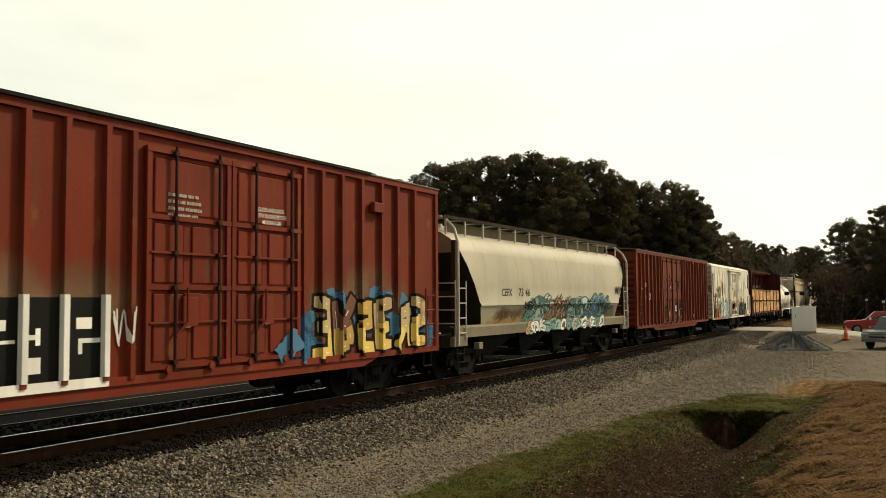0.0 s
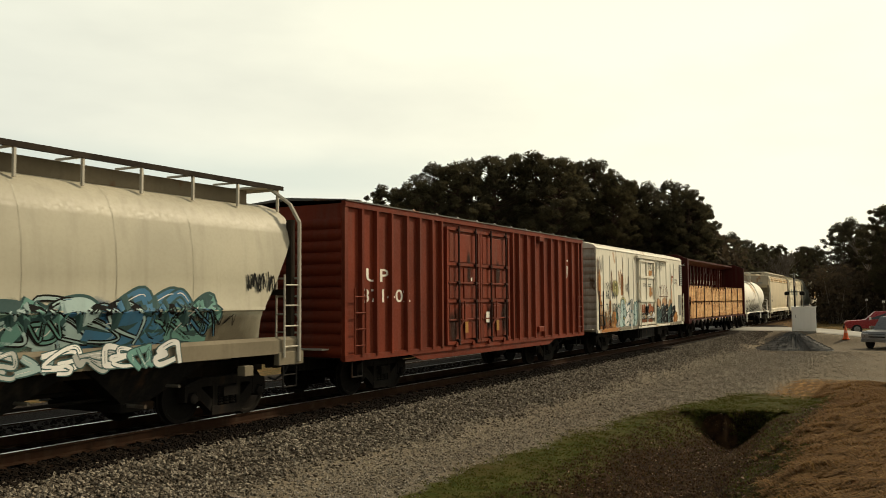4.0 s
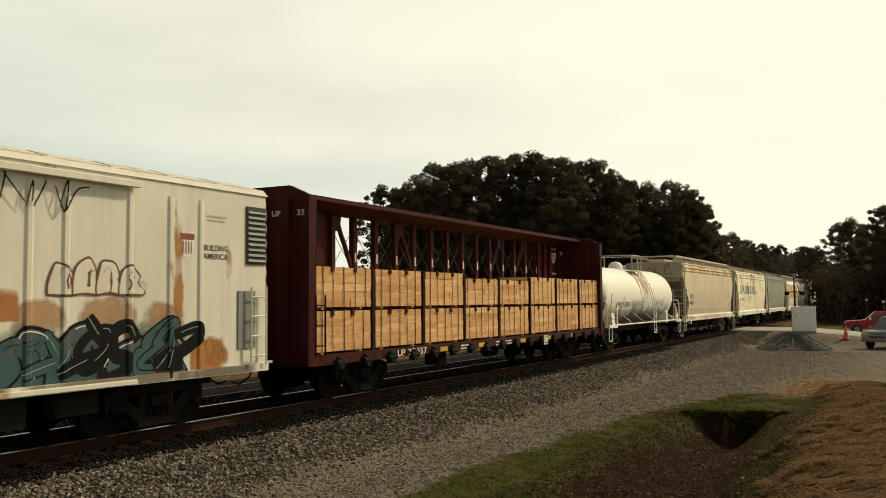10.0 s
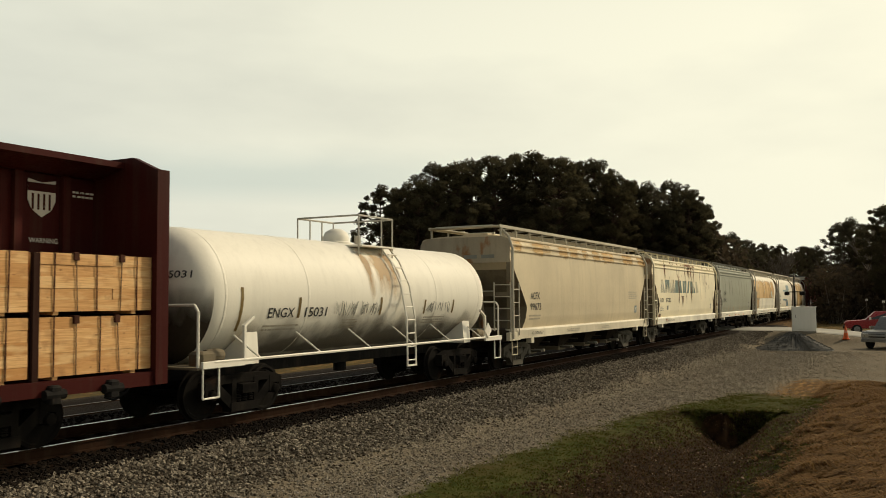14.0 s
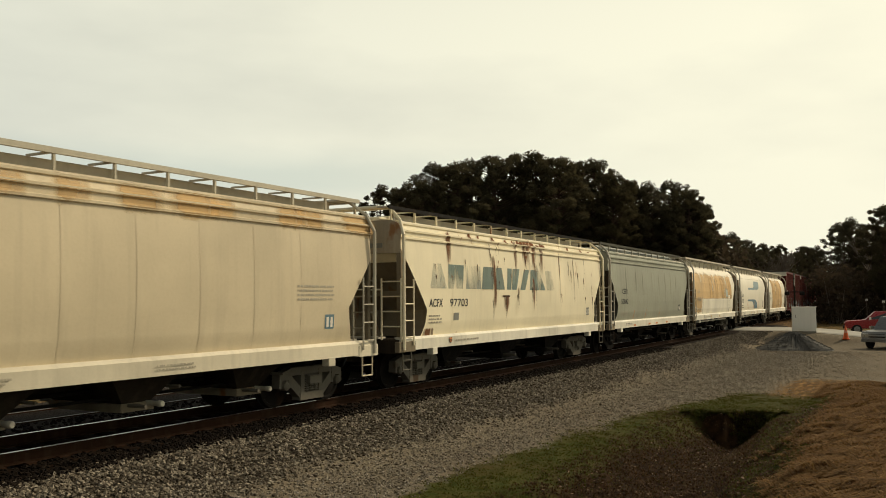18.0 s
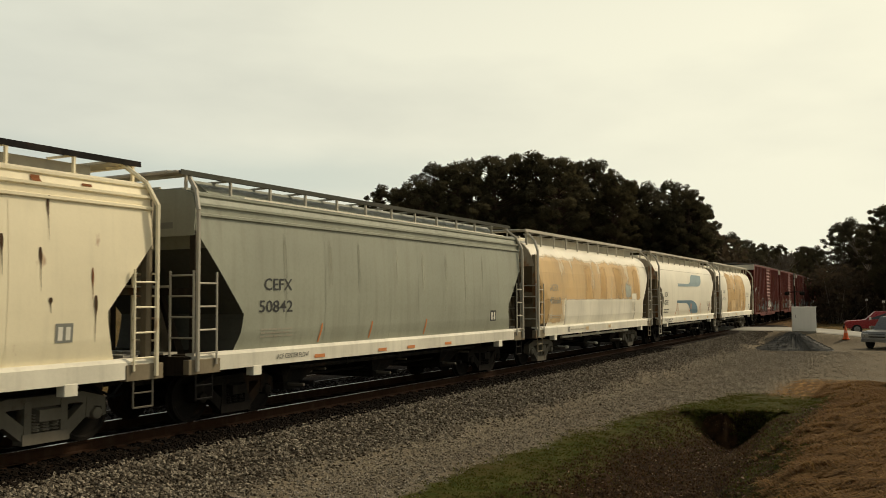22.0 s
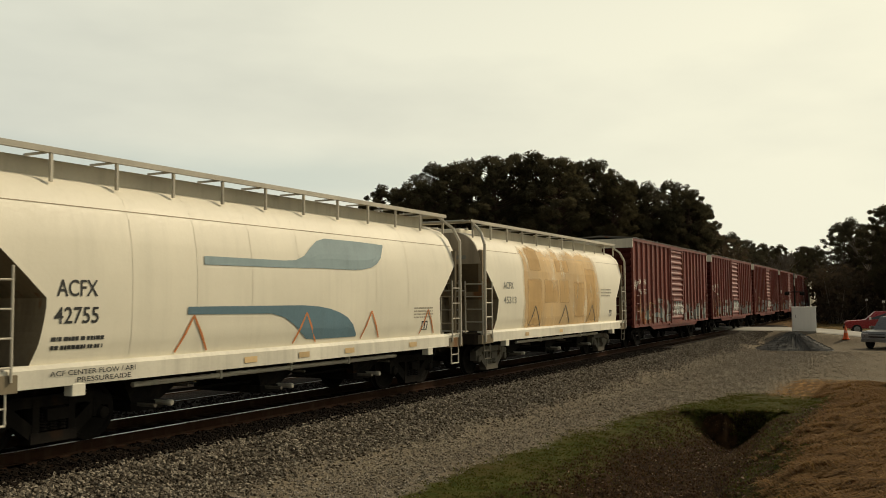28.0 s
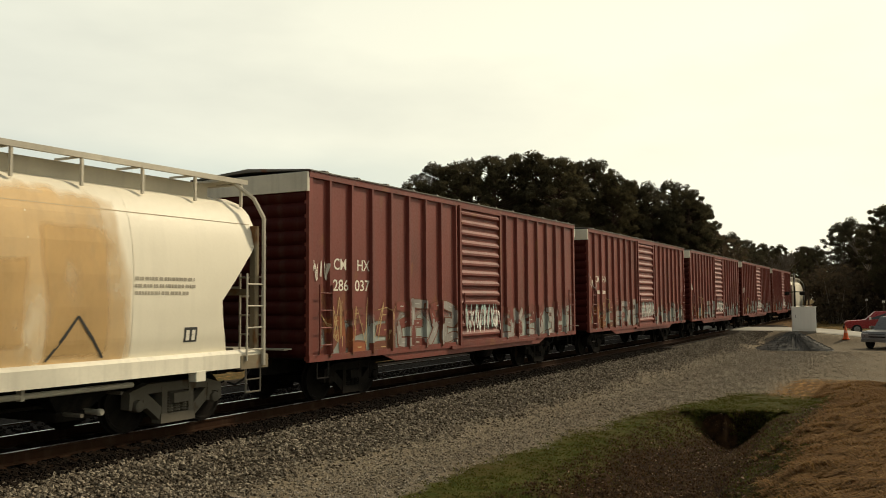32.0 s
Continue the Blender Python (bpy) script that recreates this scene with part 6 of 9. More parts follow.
def splash(car, spots, mat, surf, seed, lift=0.005):
    """Ragged sprayed patches of one colour behind a piece."""
    rng = random.Random(seed)
    for k, (x, z, r) in enumerate(spots):
        so = Solid()
        blob(so, [(x + r * rng.uniform(0.55, 1.3) * math.cos(6.283 * i / 17), max(0.93, z + r * rng.uniform(0.5, 1.15) * math.sin(6.283 * i / 17))) for i in range(17)], surf, lift + 0.0003 * k)
        put("graffiti_cloud", raw_mesh(so, "graffiti_cloud", mat), car, None, "ragged blue sprayed patch")


# red high boxcar with double doors
B1_RIBS = [4.7, 5.45, 6.2, 6.95, 7.99, 8.66, 9.39, 9.9, 14.3, 14.92, 15.64, 16.40, 17.22, 17.92, 18.72]
car, c, surf = boxcar("tall oxide-red boxcar with double doors and yellow graffiti", 4.2, 19.93, 5.03, 0.93, RED_OLD, B1_RIBS, 0.13,
                      [("leaf", 10.14, 12.12, 1.12, 4.72), ("leaf", 12.14, 14.15, 1.12, 4.72)])
for x_, z_, r_ in ((14.25, 1.15, 0.5), (15.45, 2.0, 0.45), (16.95, 1.75, 0.42), (18.95, 1.6, 0.7), (19.3, 1.2, 0.5), (13.8, 1.1, 0.6), (14.3, 1.6, 0.5), (17.3, 2.1, 0.4)):
    smear("graffiti_cloud", x_ - r_ - c, x_ + r_ - c, max(0.93, z_ - r_), z_ + r_, S_BLUE, car, flat(1.56), "blue sprayed cloud behind the letters", 0.002, 0.3, 0.3, 0.2)
splash(car, [(x_ - c, z_, r_) for x_, z_, r_ in ((14.45, 1.15, 0.4), (14.5, 1.8, 0.3), (15.35, 2.15, 0.32), (16.1, 2.1, 0.22), (17.0, 2.2, 0.32), (17.6, 2.2, 0.22), (18.3, 2.15, 0.28), (18.95, 1.75, 0.4), (19.35, 1.35, 0.42), (16.0, 1.5, 0.4), (17.8, 1.6, 0.4))], G_BLU, surf, 5)
splash(car, [(x_ - c, z_, r_) for x_, z_, r_ in ((13.9, 1.35, 0.3), (13.6, 1.22, 0.25))], G_BLU, flat(1.66), 6)
block_piece(car, 14.55 - c, 19.35 - c, 0.98, 2.3, (4, 2, 3, 4, 2, 3), [G_TANP, G_BRN, G_YELD, G_SAND, G_TANP], [G_YEL, G_YELD, G_YEL, G_YEL, G_YEL], G_BLK, surf, 35, 0.36, 0.06, G_WHT)
patch("graffiti_fill", 5.2 - c, 9.36 - c, 1.06, 2.26, G_BLK, car, surf, "black sprayed block", 0.006, 2)
for x_ in (6.2, 6.95, 7.99, 8.66, 9.39):
    patch("graffiti_bar", x_ - 0.062 - c, x_ + 0.062 - c, 1.06, 2.3, G_WHT, car, surf, "white sprayed upright on a rib", 0.016, 2)
for x_, z_, w_, h_ in ((8.02, 1.66, 0.28, 0.07), (8.22, 1.58, 0.08, 0.24), (8.03, 1.18, 0.28, 0.23), (8.9, 1.79, 0.28, 0.17), (8.94, 1.58, 0.4, 0.07), (8.94, 1.42, 0.07, 0.2), (7.5, 1.8, 0.26, 0.15), (7.4, 1.62, 0.5, 0.05), (7.3, 1.2, 0.3, 0.2), (6.4, 1.3, 0.3, 0.6)):
    patch("graffiti_bar", x_ - c, x_ + w_ - c, z_, z_ + h_, G_WHT, car, surf, "white sprayed block stroke", 0.012, 2)
patch("graffiti_bar", 5.0 - c, 9.46 - c, 0.91, 1.06, G_WHT, car, flat(1.622), "white paint along the sill", 0.004, 2)
part("roof_fascia", Solid().box(-7.86, 16.68 - c, -1.68, -1.6, 5.03, 5.085), BLACK, car, "dark raised roof edge")
part("door_stop", Solid().bevel_box(16.75 - c, 17.2 - c, -1.72, -1.58, 4.2, 4.42, 0.02), RED_OLD, car, "door stop bracket")
scrawl(car, 9.42 - c, 9.95 - c, 1.4, 2.1, 2, G_WHT, surf, 3, 0.03)
for t_, x_, z_, w_ in (("CLOSE AND LOCK", 12.85, 3.88, 0.78), ("BOTH DOORS BEFORE", 12.78, 3.76, 0.92), ("MOVING CAR", 12.98, 3.64, 0.55)):
    letters(t_, x_ - c, z_, 0.085, LETTER_W, car, flat(1.63), "white stencilled warning", w_)
text_bars(10.6 - c, 3.6, 0.8, 0.45, 4, LETTER_G, car, flat(1.64), 4)
patch("paper_placard", 10.98 - c, 11.12 - c, 1.75, 2.3, LETTER_W, car, flat(1.66), "white paper placard")
patch("paper_placard", 13.05 - c, 13.2 - c, 1.75, 2.3, LETTER_W, car, flat(1.66), "white paper placard")

smear("dust_film", 4.4 - c, 10.0 - c, 1.6, 3.0, S_DUST, car, surf, "dusty film on the lower side", 0.003, 0.6, 0.1, 0.3)
smear("dust_film", 14.2 - c, 19.8 - c, 1.1, 3.1, S_DUST, car, surf, "dusty film on the lower side", 0.003, 0.6, 0.1, 0.2)
drape(car, c, B1_RIBS, 1.55, 0.1, 0.13, 0.018, SPRAYED)

# red boxcar with double doors
B2_RIBS = [38.74, 39.35, 39.99, 40.7, 41.32, 41.96, 42.45, 47.0, 47.47, 48.12, 48.74, 49.49, 50.16, 50.82, 51.52, 52.16, 52.83]
car, c, surf = boxcar("faded red boxcar with paired exterior doors", 38.08, 53.38, 4.36, 0.9, RED_UP, B2_RIBS, 0.12,
                      [("leaf", 42.68, 44.66, 1.05, 4.12), ("leaf", 44.68, 46.70, 1.05, 4.12)])
letters("UP", 38.95 - c, 2.62, 0.32, LETTER_W, car, surf, "white reporting marks", 0.95)
letters("371402", 38.8 - c, 2.15, 0.32, LETTER_W, car, surf, "white car number", 2.1)
shield(car, 51.55 - c, 2.85, 0.42, 0.75, surf, 0.006, None, RED_UP)
for x_, z_ in ((48.95, 4.08), (48.85, 1.16)):
    part("door_stop", Solid().bevel_box(x_ - c, x_ + 0.42 - c, -1.72, -1.58, z_, z_ + 0.16, 0.02), RED_UP, car, "door stop bracket")
text_bars(51.5 - c, 1.45, 0.3, 0.3, 4, LETTER_W, car, surf, 6)
patch("yellow_label", 51.55 - c, 51.75 - c, 1.3, 1.42, YELLOW, car, surf, "small yellow label")
patch("paper_placard", 45.0 - c, 45.22 - c, 1.55, 1.85, LETTER_W, car, flat(1.66), "white paper placard")
patch("reflector", 41.9 - c, 41.98 - c, 1.1, 1.6, YELLOW, car, flat(1.56), "yellow reflective strip")
for x_, za, zb_, w_ in ((43.1, 1.05, 2.0, 0.7), (44.5, 1.05, 2.3, 0.45), (45.3, 1.3, 2.1, 0.5), (46.3, 1.1, 2.2, 0.5), (44.0, 2.6, 3.6, 0.3), (45.9, 2.5, 3.4, 0.35)):
    smear("soot_streak", x_ - w_ / 2 - c, x_ + w_ / 2 - c, za, zb_, S_SOOTD, car, flat(1.632), "greasy dark streak", 0.003, 0.3, 0.35, 0.25)
for x_ in (43.75, 45.75):
    patch("worn_paint", x_ - 0.08 - c, x_ + 0.1 - c, 1.3, 1.62, YELLOW_D, car, flat(1.67), "chipped yellow lever paint", 0.004, 1)
patch("door_tag", 44.05 - c, 44.12 - c, 2.7, 2.8, LETTER_W, car, flat(1.66), "small white tag")

# string of maroon boxcars
for k in range(5):
    u = 196.5 + 17.21 * k
    ribs = [u + 0.72 + 0.82 * i for i in range(8)] + [u + 9.72 + 0.82 * i for i in range(7)]
    # end walls take the darker maroon, shade painted in
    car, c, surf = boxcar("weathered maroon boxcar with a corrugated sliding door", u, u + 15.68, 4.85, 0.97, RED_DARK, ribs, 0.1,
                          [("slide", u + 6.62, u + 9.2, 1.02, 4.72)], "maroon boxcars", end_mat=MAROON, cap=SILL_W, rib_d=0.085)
    if k < 2:
        letters("CM", u + 0.92 - c, 2.85, 0.26, LETTER_W, car, surf, "white reporting marks", 0.46)
        letters("HX", u + 1.8 - c, 2.85, 0.26, LETTER_W, car, surf, "white reporting marks", 0.5)
    if k == 0:
        letters("286", u + 0.9 - c, 2.4, 0.26, LETTER_W, car, surf, "white car number", 0.56)
        letters("037", u + 1.72 - c, 2.4, 0.26, LETTER_W, car, surf, "white car number", 0.58)
    elif k == 1:
        text_bars(u + 0.9 - c, 2.4, 1.4, 0.26, 1, LETTER_W, car, surf, 3)
    block_piece(car, u + 0.3 - c, u + 3.2 - c, 1.0, 2.0, (2, 3, 4), [G_RUST, RED_DARK, RED_DARK], [RED_DARK, G_RUST, G_BRN], G_BRN, surf, 51 + k, 0.22, 0.025, G_SAND)
    block_piece(car, u + 3.3 - c, u + 6.55 - c, 1.0, 2.3 - 0.1 * k, (3, 4, 2, 3), [RED_DARK, G_DUSTY, RED_DARK, G_DUSTY], [G_DUSTY, RED_DARK, G_DUSTY, G_DUSTY], G_BRN, surf, 61 + k, 0.26, 0.02, G_GRY)
    block_piece(car, u + 9.4 - c, u + 15.3 - c, 1.0, 2.1 - 0.1 * k, (4, 2, 3, 2, 4, 3, 2), [RED_DARK, G_DUSTY, RED_DARK, RED_DARK, G_DUSTY, RED_DARK, G_DUSTY], [G_DUSTY, RED_DARK, G_DUSTY, G_DUSTY], G_BRN, surf, 71 + k, 0.24, 0.02, G_GRY)
    scrawl(car, u + 6.85 - c, u + 9.0 - c, 1.35, 2.1, 7, G_TEAL, flat(1.66), 91 + k, 0.035)
    scrawl(car, u + 6.9 - c, u + 9.0 - c, 1.3, 1.9, 6, G_WHT, flat(1.67), 191 + k, 0.03)
    for x_, w_ in ((0.3, 3.0), (3.2, 3.4), (9.4, 3.2), (12.3, 3.2)):
        smear("pale_film", u + x_ - c, u + x_ + w_ - c, 0.98, 2.0, S_PALE, car, flat(1.553), "worn pale paint on the lower side", 0.004, 0.6, 0.12, 0.08)
    scrawl(car, u + 0.3 - c, u + 3.2 - c, 1.1, 2.2, 4, G_SAND, surf, 13 + k, 0.022)
    scrawl(car, u + 0.1 - c, u + 0.65 - c, 2.6, 3.0, 3, LETTER_W, surf, 23 + k, 0.025)
    drape(car, c, ribs, 1.55, 0.085, 0.1, 0.018, SPRAYED)


# ---- covered hoppers ----
# brownish sill paint, lowered in tone for the shade of an inward slope
SILL_D = painted("dusty_cream_sill", (0.19, 0.16, 0.108), 0.7, grime=0.5, gloss=0.1)
S_GRN = soft_paint("grey_green_spray_cloud", (0.14, 0.24, 0.19), 0.9, 2.5, 10.0)
S_BEIGE = soft_paint("peach_spray_cloud", (0.42, 0.25, 0.13), 0.9, 2.5, 11.0)
S_SOOT_SHADE = soft_paint("soot_film", (0.12, 0.095, 0.06), 0.6, 1.4, 12.0, (1.0, 1.0, 0.6))
RUST_RUN = painted("rust_brown_stain", (0.19, 0.075, 0.03), 0.85, gloss=0.1)
S_DRIP = painted("dark_brown_stain", (0.07, 0.042, 0.024), 0.85, gloss=0.1)
ACF_ROUND = [(1.50, 1.28), (1.57, 1.6), (1.60, 2.1), (1.60, 2.6), (1.56, 3.1), (1.47, 3.5), (1.32, 3.82), (1.10, 4.03), (0.75, 4.16), (0.0, 4.2)]
ACF_RIDGED = [(1.50, 1.28), (1.57, 1.6), (1.60, 2.1), (1.60, 2.7), (1.57, 3.3), (1.54, 3.66), (1.58, 3.68), (1.58, 3.72), (1.53, 3.74), (1.53, 3.84), (1.57, 3.86), (1.57, 3.9), (1.50, 3.92),
              (1.47, 4.02), (1.50, 4.04), (1.50, 4.08), (1.38, 4.13), (0.9, 4.18), (0.0, 4.2)]


def profile_of(points):
    def surf(z):
        for (y0, z0), (y1, z1) in zip(points, points[1:]):
            if z0 <= z <= z1:
                return y0 + (y1 - y0) * (z - z0) / (z1 - z0)
        return points[0][0] if z < points[0][1] else points[-1][0]
    return surf


def hopper_car(label, u0, u1, points, paint, end_paint, sill_paint, walk_paint, slope=(3.05, 2.08, 1.15), seams=9, bays=3, gear="dark", chute=None, lower=None, inset=1.75, slope_l=None, sill_up=0.0, deck=None):
    """Covered hopper: bulging sides, sloping end sheets, deep side sill, roof walkways, ladders, discharge chutes."""
    c, half = (u0 + u1) / 2, (u1 - u0) / 2
    car = thing("covered_hopper", label, "freight car", "cars of the train")
    surf = profile_of(points)
    z_hi, z_lo, ins = slope

    def reach(z, left=False):
        z_hi, z_lo, ins = slope_l if left and slope_l else slope
        if z >= z_hi:
            return half - 0.2
        if z >= z_lo:
            t = (z_hi - z) / (z_hi - z_lo)
            return half - 0.2 - (ins - 0.1) * t
        t = (z_lo - z) / max(0.1, z_lo - points[0][1])
        return half - 0.1 - ins + 0.2 * t ** 1.8

    zs = sorted(set([p[1] for p in points] + list((slope_l or slope)[:2]) + [z_hi, z_lo, (z_hi + z_lo) / 2] + [points[0][1] + (z_lo - points[0][1]) * q for q in (0.25, 0.5, 0.75)]))
    so, v, f = Solid(), [], []
    ring = [(surf(z), z) for z in zs]
    nx = seams * 2
    side = [(-y, z) for y, z in ring] + [(y, z) for y, z in reversed(ring[:-1])]
    m = len(side)
    for i in range(nx + 1):
        for y, z in side:
            r, q = reach(z), reach(z, True)
            v.append((-q + (r + q) * i / nx, y, z))
    f += [(i * m + j, i * m + j + 1, (i + 1) * m + j + 1, (i + 1) * m + j) for i in range(nx) for j in range(m - 1)]
    k = len(ring)
    f += [(i * m, (i + 1) * m, (i + 1) * m + m - 1, i * m + m - 1) for i in range(nx)]
    for i in (0, nx):
        f += [(i * m + j, i * m + j + 1, i * m + m - 2 - j, i * m + m - 1 - j) for j in range(k - 2) if zs[j] >= z_hi - 1e-6]
        f.append((i * m + k - 2, i * m + k - 1, i * m + k))
    so.add(v, f)
    body = part("tank_body", so, paint, car, "", None, 35)
    for i, s in ((0, -1), (nx, 1)):
        sl, sv = Solid(), []
        low = [j for j in range(k - 1) if zs[j] <= z_hi + 1e-6]
        for j in low:
            x, y, z = v[i * m + j]
            sv += [(x, y, z), (x, -y, z)]
        sl.add(sv, [(2 * q, 2 * q + 1, 2 * q + 3, 2 * q + 2) for q in range(len(low) - 1)])
        put("slope_sheet", raw_mesh(sl, "slope_sheet", SLOPE_GREY if paint is GREY_H else END_DIRT_SHADE if end_paint is BLACK else END_TAN), car, None, "grimy sloping end sheet, dark ones toned for shade")
    # welded seams: slim raised bands round the shell
    for i in range(1, seams):
        x = (-half + 1.35) + (2 * half - 2.7) * i / seams
        sv = []
        for y, z in side:
            for dx in (-0.008, 0.008):
                sv.append((x + dx, y * 1.0012 + (0.002 if y > 0 else -0.002), z + (0.003 if z > 4 else 0)))
        put("seam", raw_mesh(Solid().add(sv, [(2 * j, 2 * j + 1, 2 * j + 3, 2 * j + 2) for j in range(m - 1)]), "seam", paint), body)
    sill = Solid().prism([(-1.62, 0.98), (-1.62, 1.24), (-1.57, 1.30), (-1.42, 1.30), (-1.42, 1.26), (-1.55, 1.24), (-1.55, 1.02), (-1.42, 1.0), (-1.42, 0.98)], -half + 0.12, half - 0.12, "x").mesh("side_sill", sill_paint)
    for mm in (None, TURN):
        put("side_sill", sill, car, (mm or Matrix.Identity(4)) @ pose(0, 0, sill_up), "deep side sill")
    un = Solid().box(-half, half, -0.24, 0.24, 0.70, 1.0)
    un.box(-half + 0.02, -half + 0.3, -1.55, 1.55, 0.92, 1.24).box(half - 0.3, half - 0.02, -1.55, 1.55, 0.92, 1.24)
    un.box(-half + 0.3, half - 0.3, -1.4, 1.4, 1.2, 1.26)
    part("underframe", un, END_DIRT_SHADE, car)
    if paint is not GREY_H:
        part("trough_side", Solid().box(-half + 0.9, half - 0.9, -0.93, -0.9, 4.0, 4.36), END_TAN if paint is CREAM_1 else ROOF_SIDE, car, "upright edge of the roof trough, darker than the body")
    skirt = Solid().prism([(-1.32, 4.06), (-0.8, 4.42), (-0.74, 4.42), (-0.74, 4.06)], -half + 0.9, half - 0.9, "x").mesh("roof_slope", paint)
    for mm in (None, TURN) if paint is GREY_H else ():
        put("roof_slope", skirt, car, mm, "sloping roof sheet up to the hatch trough")
    if points is ACF_ROUND:
        put("long_seam", raw_mesh(Solid().add([(x, -surf(z) - 0.005, z) for z in (3.62, 3.636) for x in (-half + 0.3, half - 0.3)], [(0, 1, 3, 2)]), "long_seam", SEAM), body)
    # end framing
    for s in (-1, 1):
        fr = Solid()
        for y in (-1.5, -0.55, 0.55, 1.5):
            fr.box(min(s * (half - 0.3), s * (half - 0.18)), max(s * (half - 0.3), s * (half - 0.18)), y - 0.06, y + 0.06, 1.2, z_hi + 0.3 if abs(y) > 1 else z_lo + 0.3)
        fr.prism([(s * (half - 0.28), z_hi - 0.02), (s * (half - 0.3), z_hi - 0.2), (s * (half - ins - 0.2), 1.25), (s * (half - ins), 1.25)], -0.35, -0.27, "y")
        fr.prism([(s * (half - 0.28), z_hi - 0.02), (s * (half - 0.3), z_hi - 0.2), (s * (half - ins - 0.2), 1.25), (s * (half - ins), 1.25)], 0.27, 0.35, "y")
        fr.box(min(s * (half - 0.24), s * (half - 0.2)), max(s * (half - 0.24), s * (half - 0.2)), -1.5, 1.5, 2.3, 2.42)
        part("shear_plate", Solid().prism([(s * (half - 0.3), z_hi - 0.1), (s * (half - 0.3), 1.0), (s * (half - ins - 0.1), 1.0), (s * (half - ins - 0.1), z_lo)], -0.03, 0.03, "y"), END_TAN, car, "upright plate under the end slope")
        part("end_frame", fr, END_TAN if paint in (CREAM_2, CREAM_3, CREAM_5) else END_DIRT_SHADE, car, "end posts and slope braces")
        part("sill_corner", Solid().bevel_box(min(s * (half - 0.75), s * (half + 0.02)), max(s * (half - 0.75), s * (half + 0.02)), -1.635, -1.5, 0.95, 1.2, 0.012), sill_paint if sill_paint is not SILL_W else END_TAN, car, "grimy sill end")
        zl = (slope_l or slope)[0] if s < 0 else z_hi
        edge = [(surf(z) - 0.01, z) for z in (zl - 0.08, 3.5, 3.7, 3.9, 4.05, 4.14) if z > zl - 0.1]
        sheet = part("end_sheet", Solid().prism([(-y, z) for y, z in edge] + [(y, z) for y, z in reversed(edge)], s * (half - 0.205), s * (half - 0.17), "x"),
                     GREY_H if paint is GREY_H else END_DIRT_SHADE if end_paint is BLACK else END_PALE, car, "stained flat upper end sheet")
        part("end_marking", Solid().box(min(s * (half - 0.168), s * (half - 0.164)), max(s * (half - 0.168), s * (half - 0.164)), -1.05, -0.6, zl + 0.06, zl + 0.17).box(min(s * (half - 0.168), s * (half - 0.164)), max(s * (half - 0.168), s * (half - 0.164)), -0.45, 0.0, zl + 0.06, zl + 0.17), LETTER_G, sheet, "small dark end stencil")
        # ladder and rails across the end
        ex = s * (half - 0.12)
        el = part("end_ladder", Solid().rod((ex, -1.6, 1.05), (ex, -1.6, 2.72), 0.024).rod((ex, -1.05, 1.05), (ex, -1.05, 2.72), 0.024), walk_paint, car, "steel end ladder")
        for q in range(5):
            part("rung", Solid().rod((ex, -1.6, 1.2 + 0.36 * q), (ex, -1.05, 1.2 + 0.36 * q), 0.018), walk_paint, el)
        part("end_handrail", Solid().path([(ex, -1.05, 2.45), (ex, 1.4, 2.45), (ex, 1.5, 1.1)], 0.022), walk_paint, car, "end handrail")
        part("end_tread", Solid().box(min(s * (half - 0.3), s * (half + 0.02)), max(s * (half - 0.3), s * (half + 0.02)), -1.05, 1.3, 1.27, 1.31), GRATE, car, "narrow end platform")
        part("walk_frame", Solid().path([(s * (half - 0.45), -1.1, 4.46), (s * (half - 0.12), -0.95, 4.46), (s * (half - 0.12), 0.95, 4.46), (s * (half - 0.45), 1.1, 4.46)], 0.04), walk_paint, car, "tubular frame round the end walkway")
        ladder(car, min(s * (half - 0.62), s * (half - 0.17)), max(s * (half - 0.62), s * (half - 0.17)), 1.1, 2.7, 4, walk_paint, -1.66)
        part("grab_iron", Solid().path([(s * (half - 0.16), -1.66, 1.0), (s * (half - 0.16), -1.66, 3.75), (s * (half - 0.26), -1.5, 4.12), (s * (half - 0.45), -1.1, 4.46)], 0.042), walk_paint, car, "curved corner handrail")
        part("sill_step", Solid().path([(s * (half - 0.38) - 0.2, -1.6, 1.0), (s * (half - 0.38) - 0.2, -1.6, 0.52), (s * (half - 0.38) + 0.2, -1.6, 0.52), (s * (half - 0.38) + 0.2, -1.6, 1.0)], 0.018).rod((s * (half - 0.38) - 0.2, -1.6, 0.75), (s * (half - 0.38) + 0.2, -1.6, 0.75), 0.014), end_paint, car, "sill step")
        part("end_walkway", Solid().box(min(s * (half - 0.62), s * (half - 0.1)), max(s * (half - 0.62), s * (half - 0.1)), -1.2, 1.2, 4.44, 4.48), GRATE, car, "roof end walkway")
        part("jacking_pad", Solid().bevel_box(s * (half - inset) - 0.12, s * (half - inset) + 0.12, -1.63, -1.45, 0.82, 1.0, 0.01), sill_paint, car)
    # roof walkways on brackets
    wk = Solid().box(-half + 0.15, half - 0.15, -1.24, -0.98, 4.45, 4.48).box(-half + 0.15, half - 0.15, -1.25, -1.235, 4.41, 4.50)
    br = Solid().box(-0.02, 0.02, -1.24, -1.19, 3.98, 4.45).box(-0.02, 0.02, -1.24, -0.6, 4.415, 4.45).mesh("bracket", walk_paint)
    for mm in (None, TURN):
        w = put("walkway", wk.mesh("walkway", deck or walk_paint), car, mm, "roof walkway on brackets")
        n = int(half * 2 / 1.18)
        for i in range(n + 1):
            put("bracket", br, w, pose(-half + 0.3 + (2 * half - 0.6) * i / n, 0, 0))
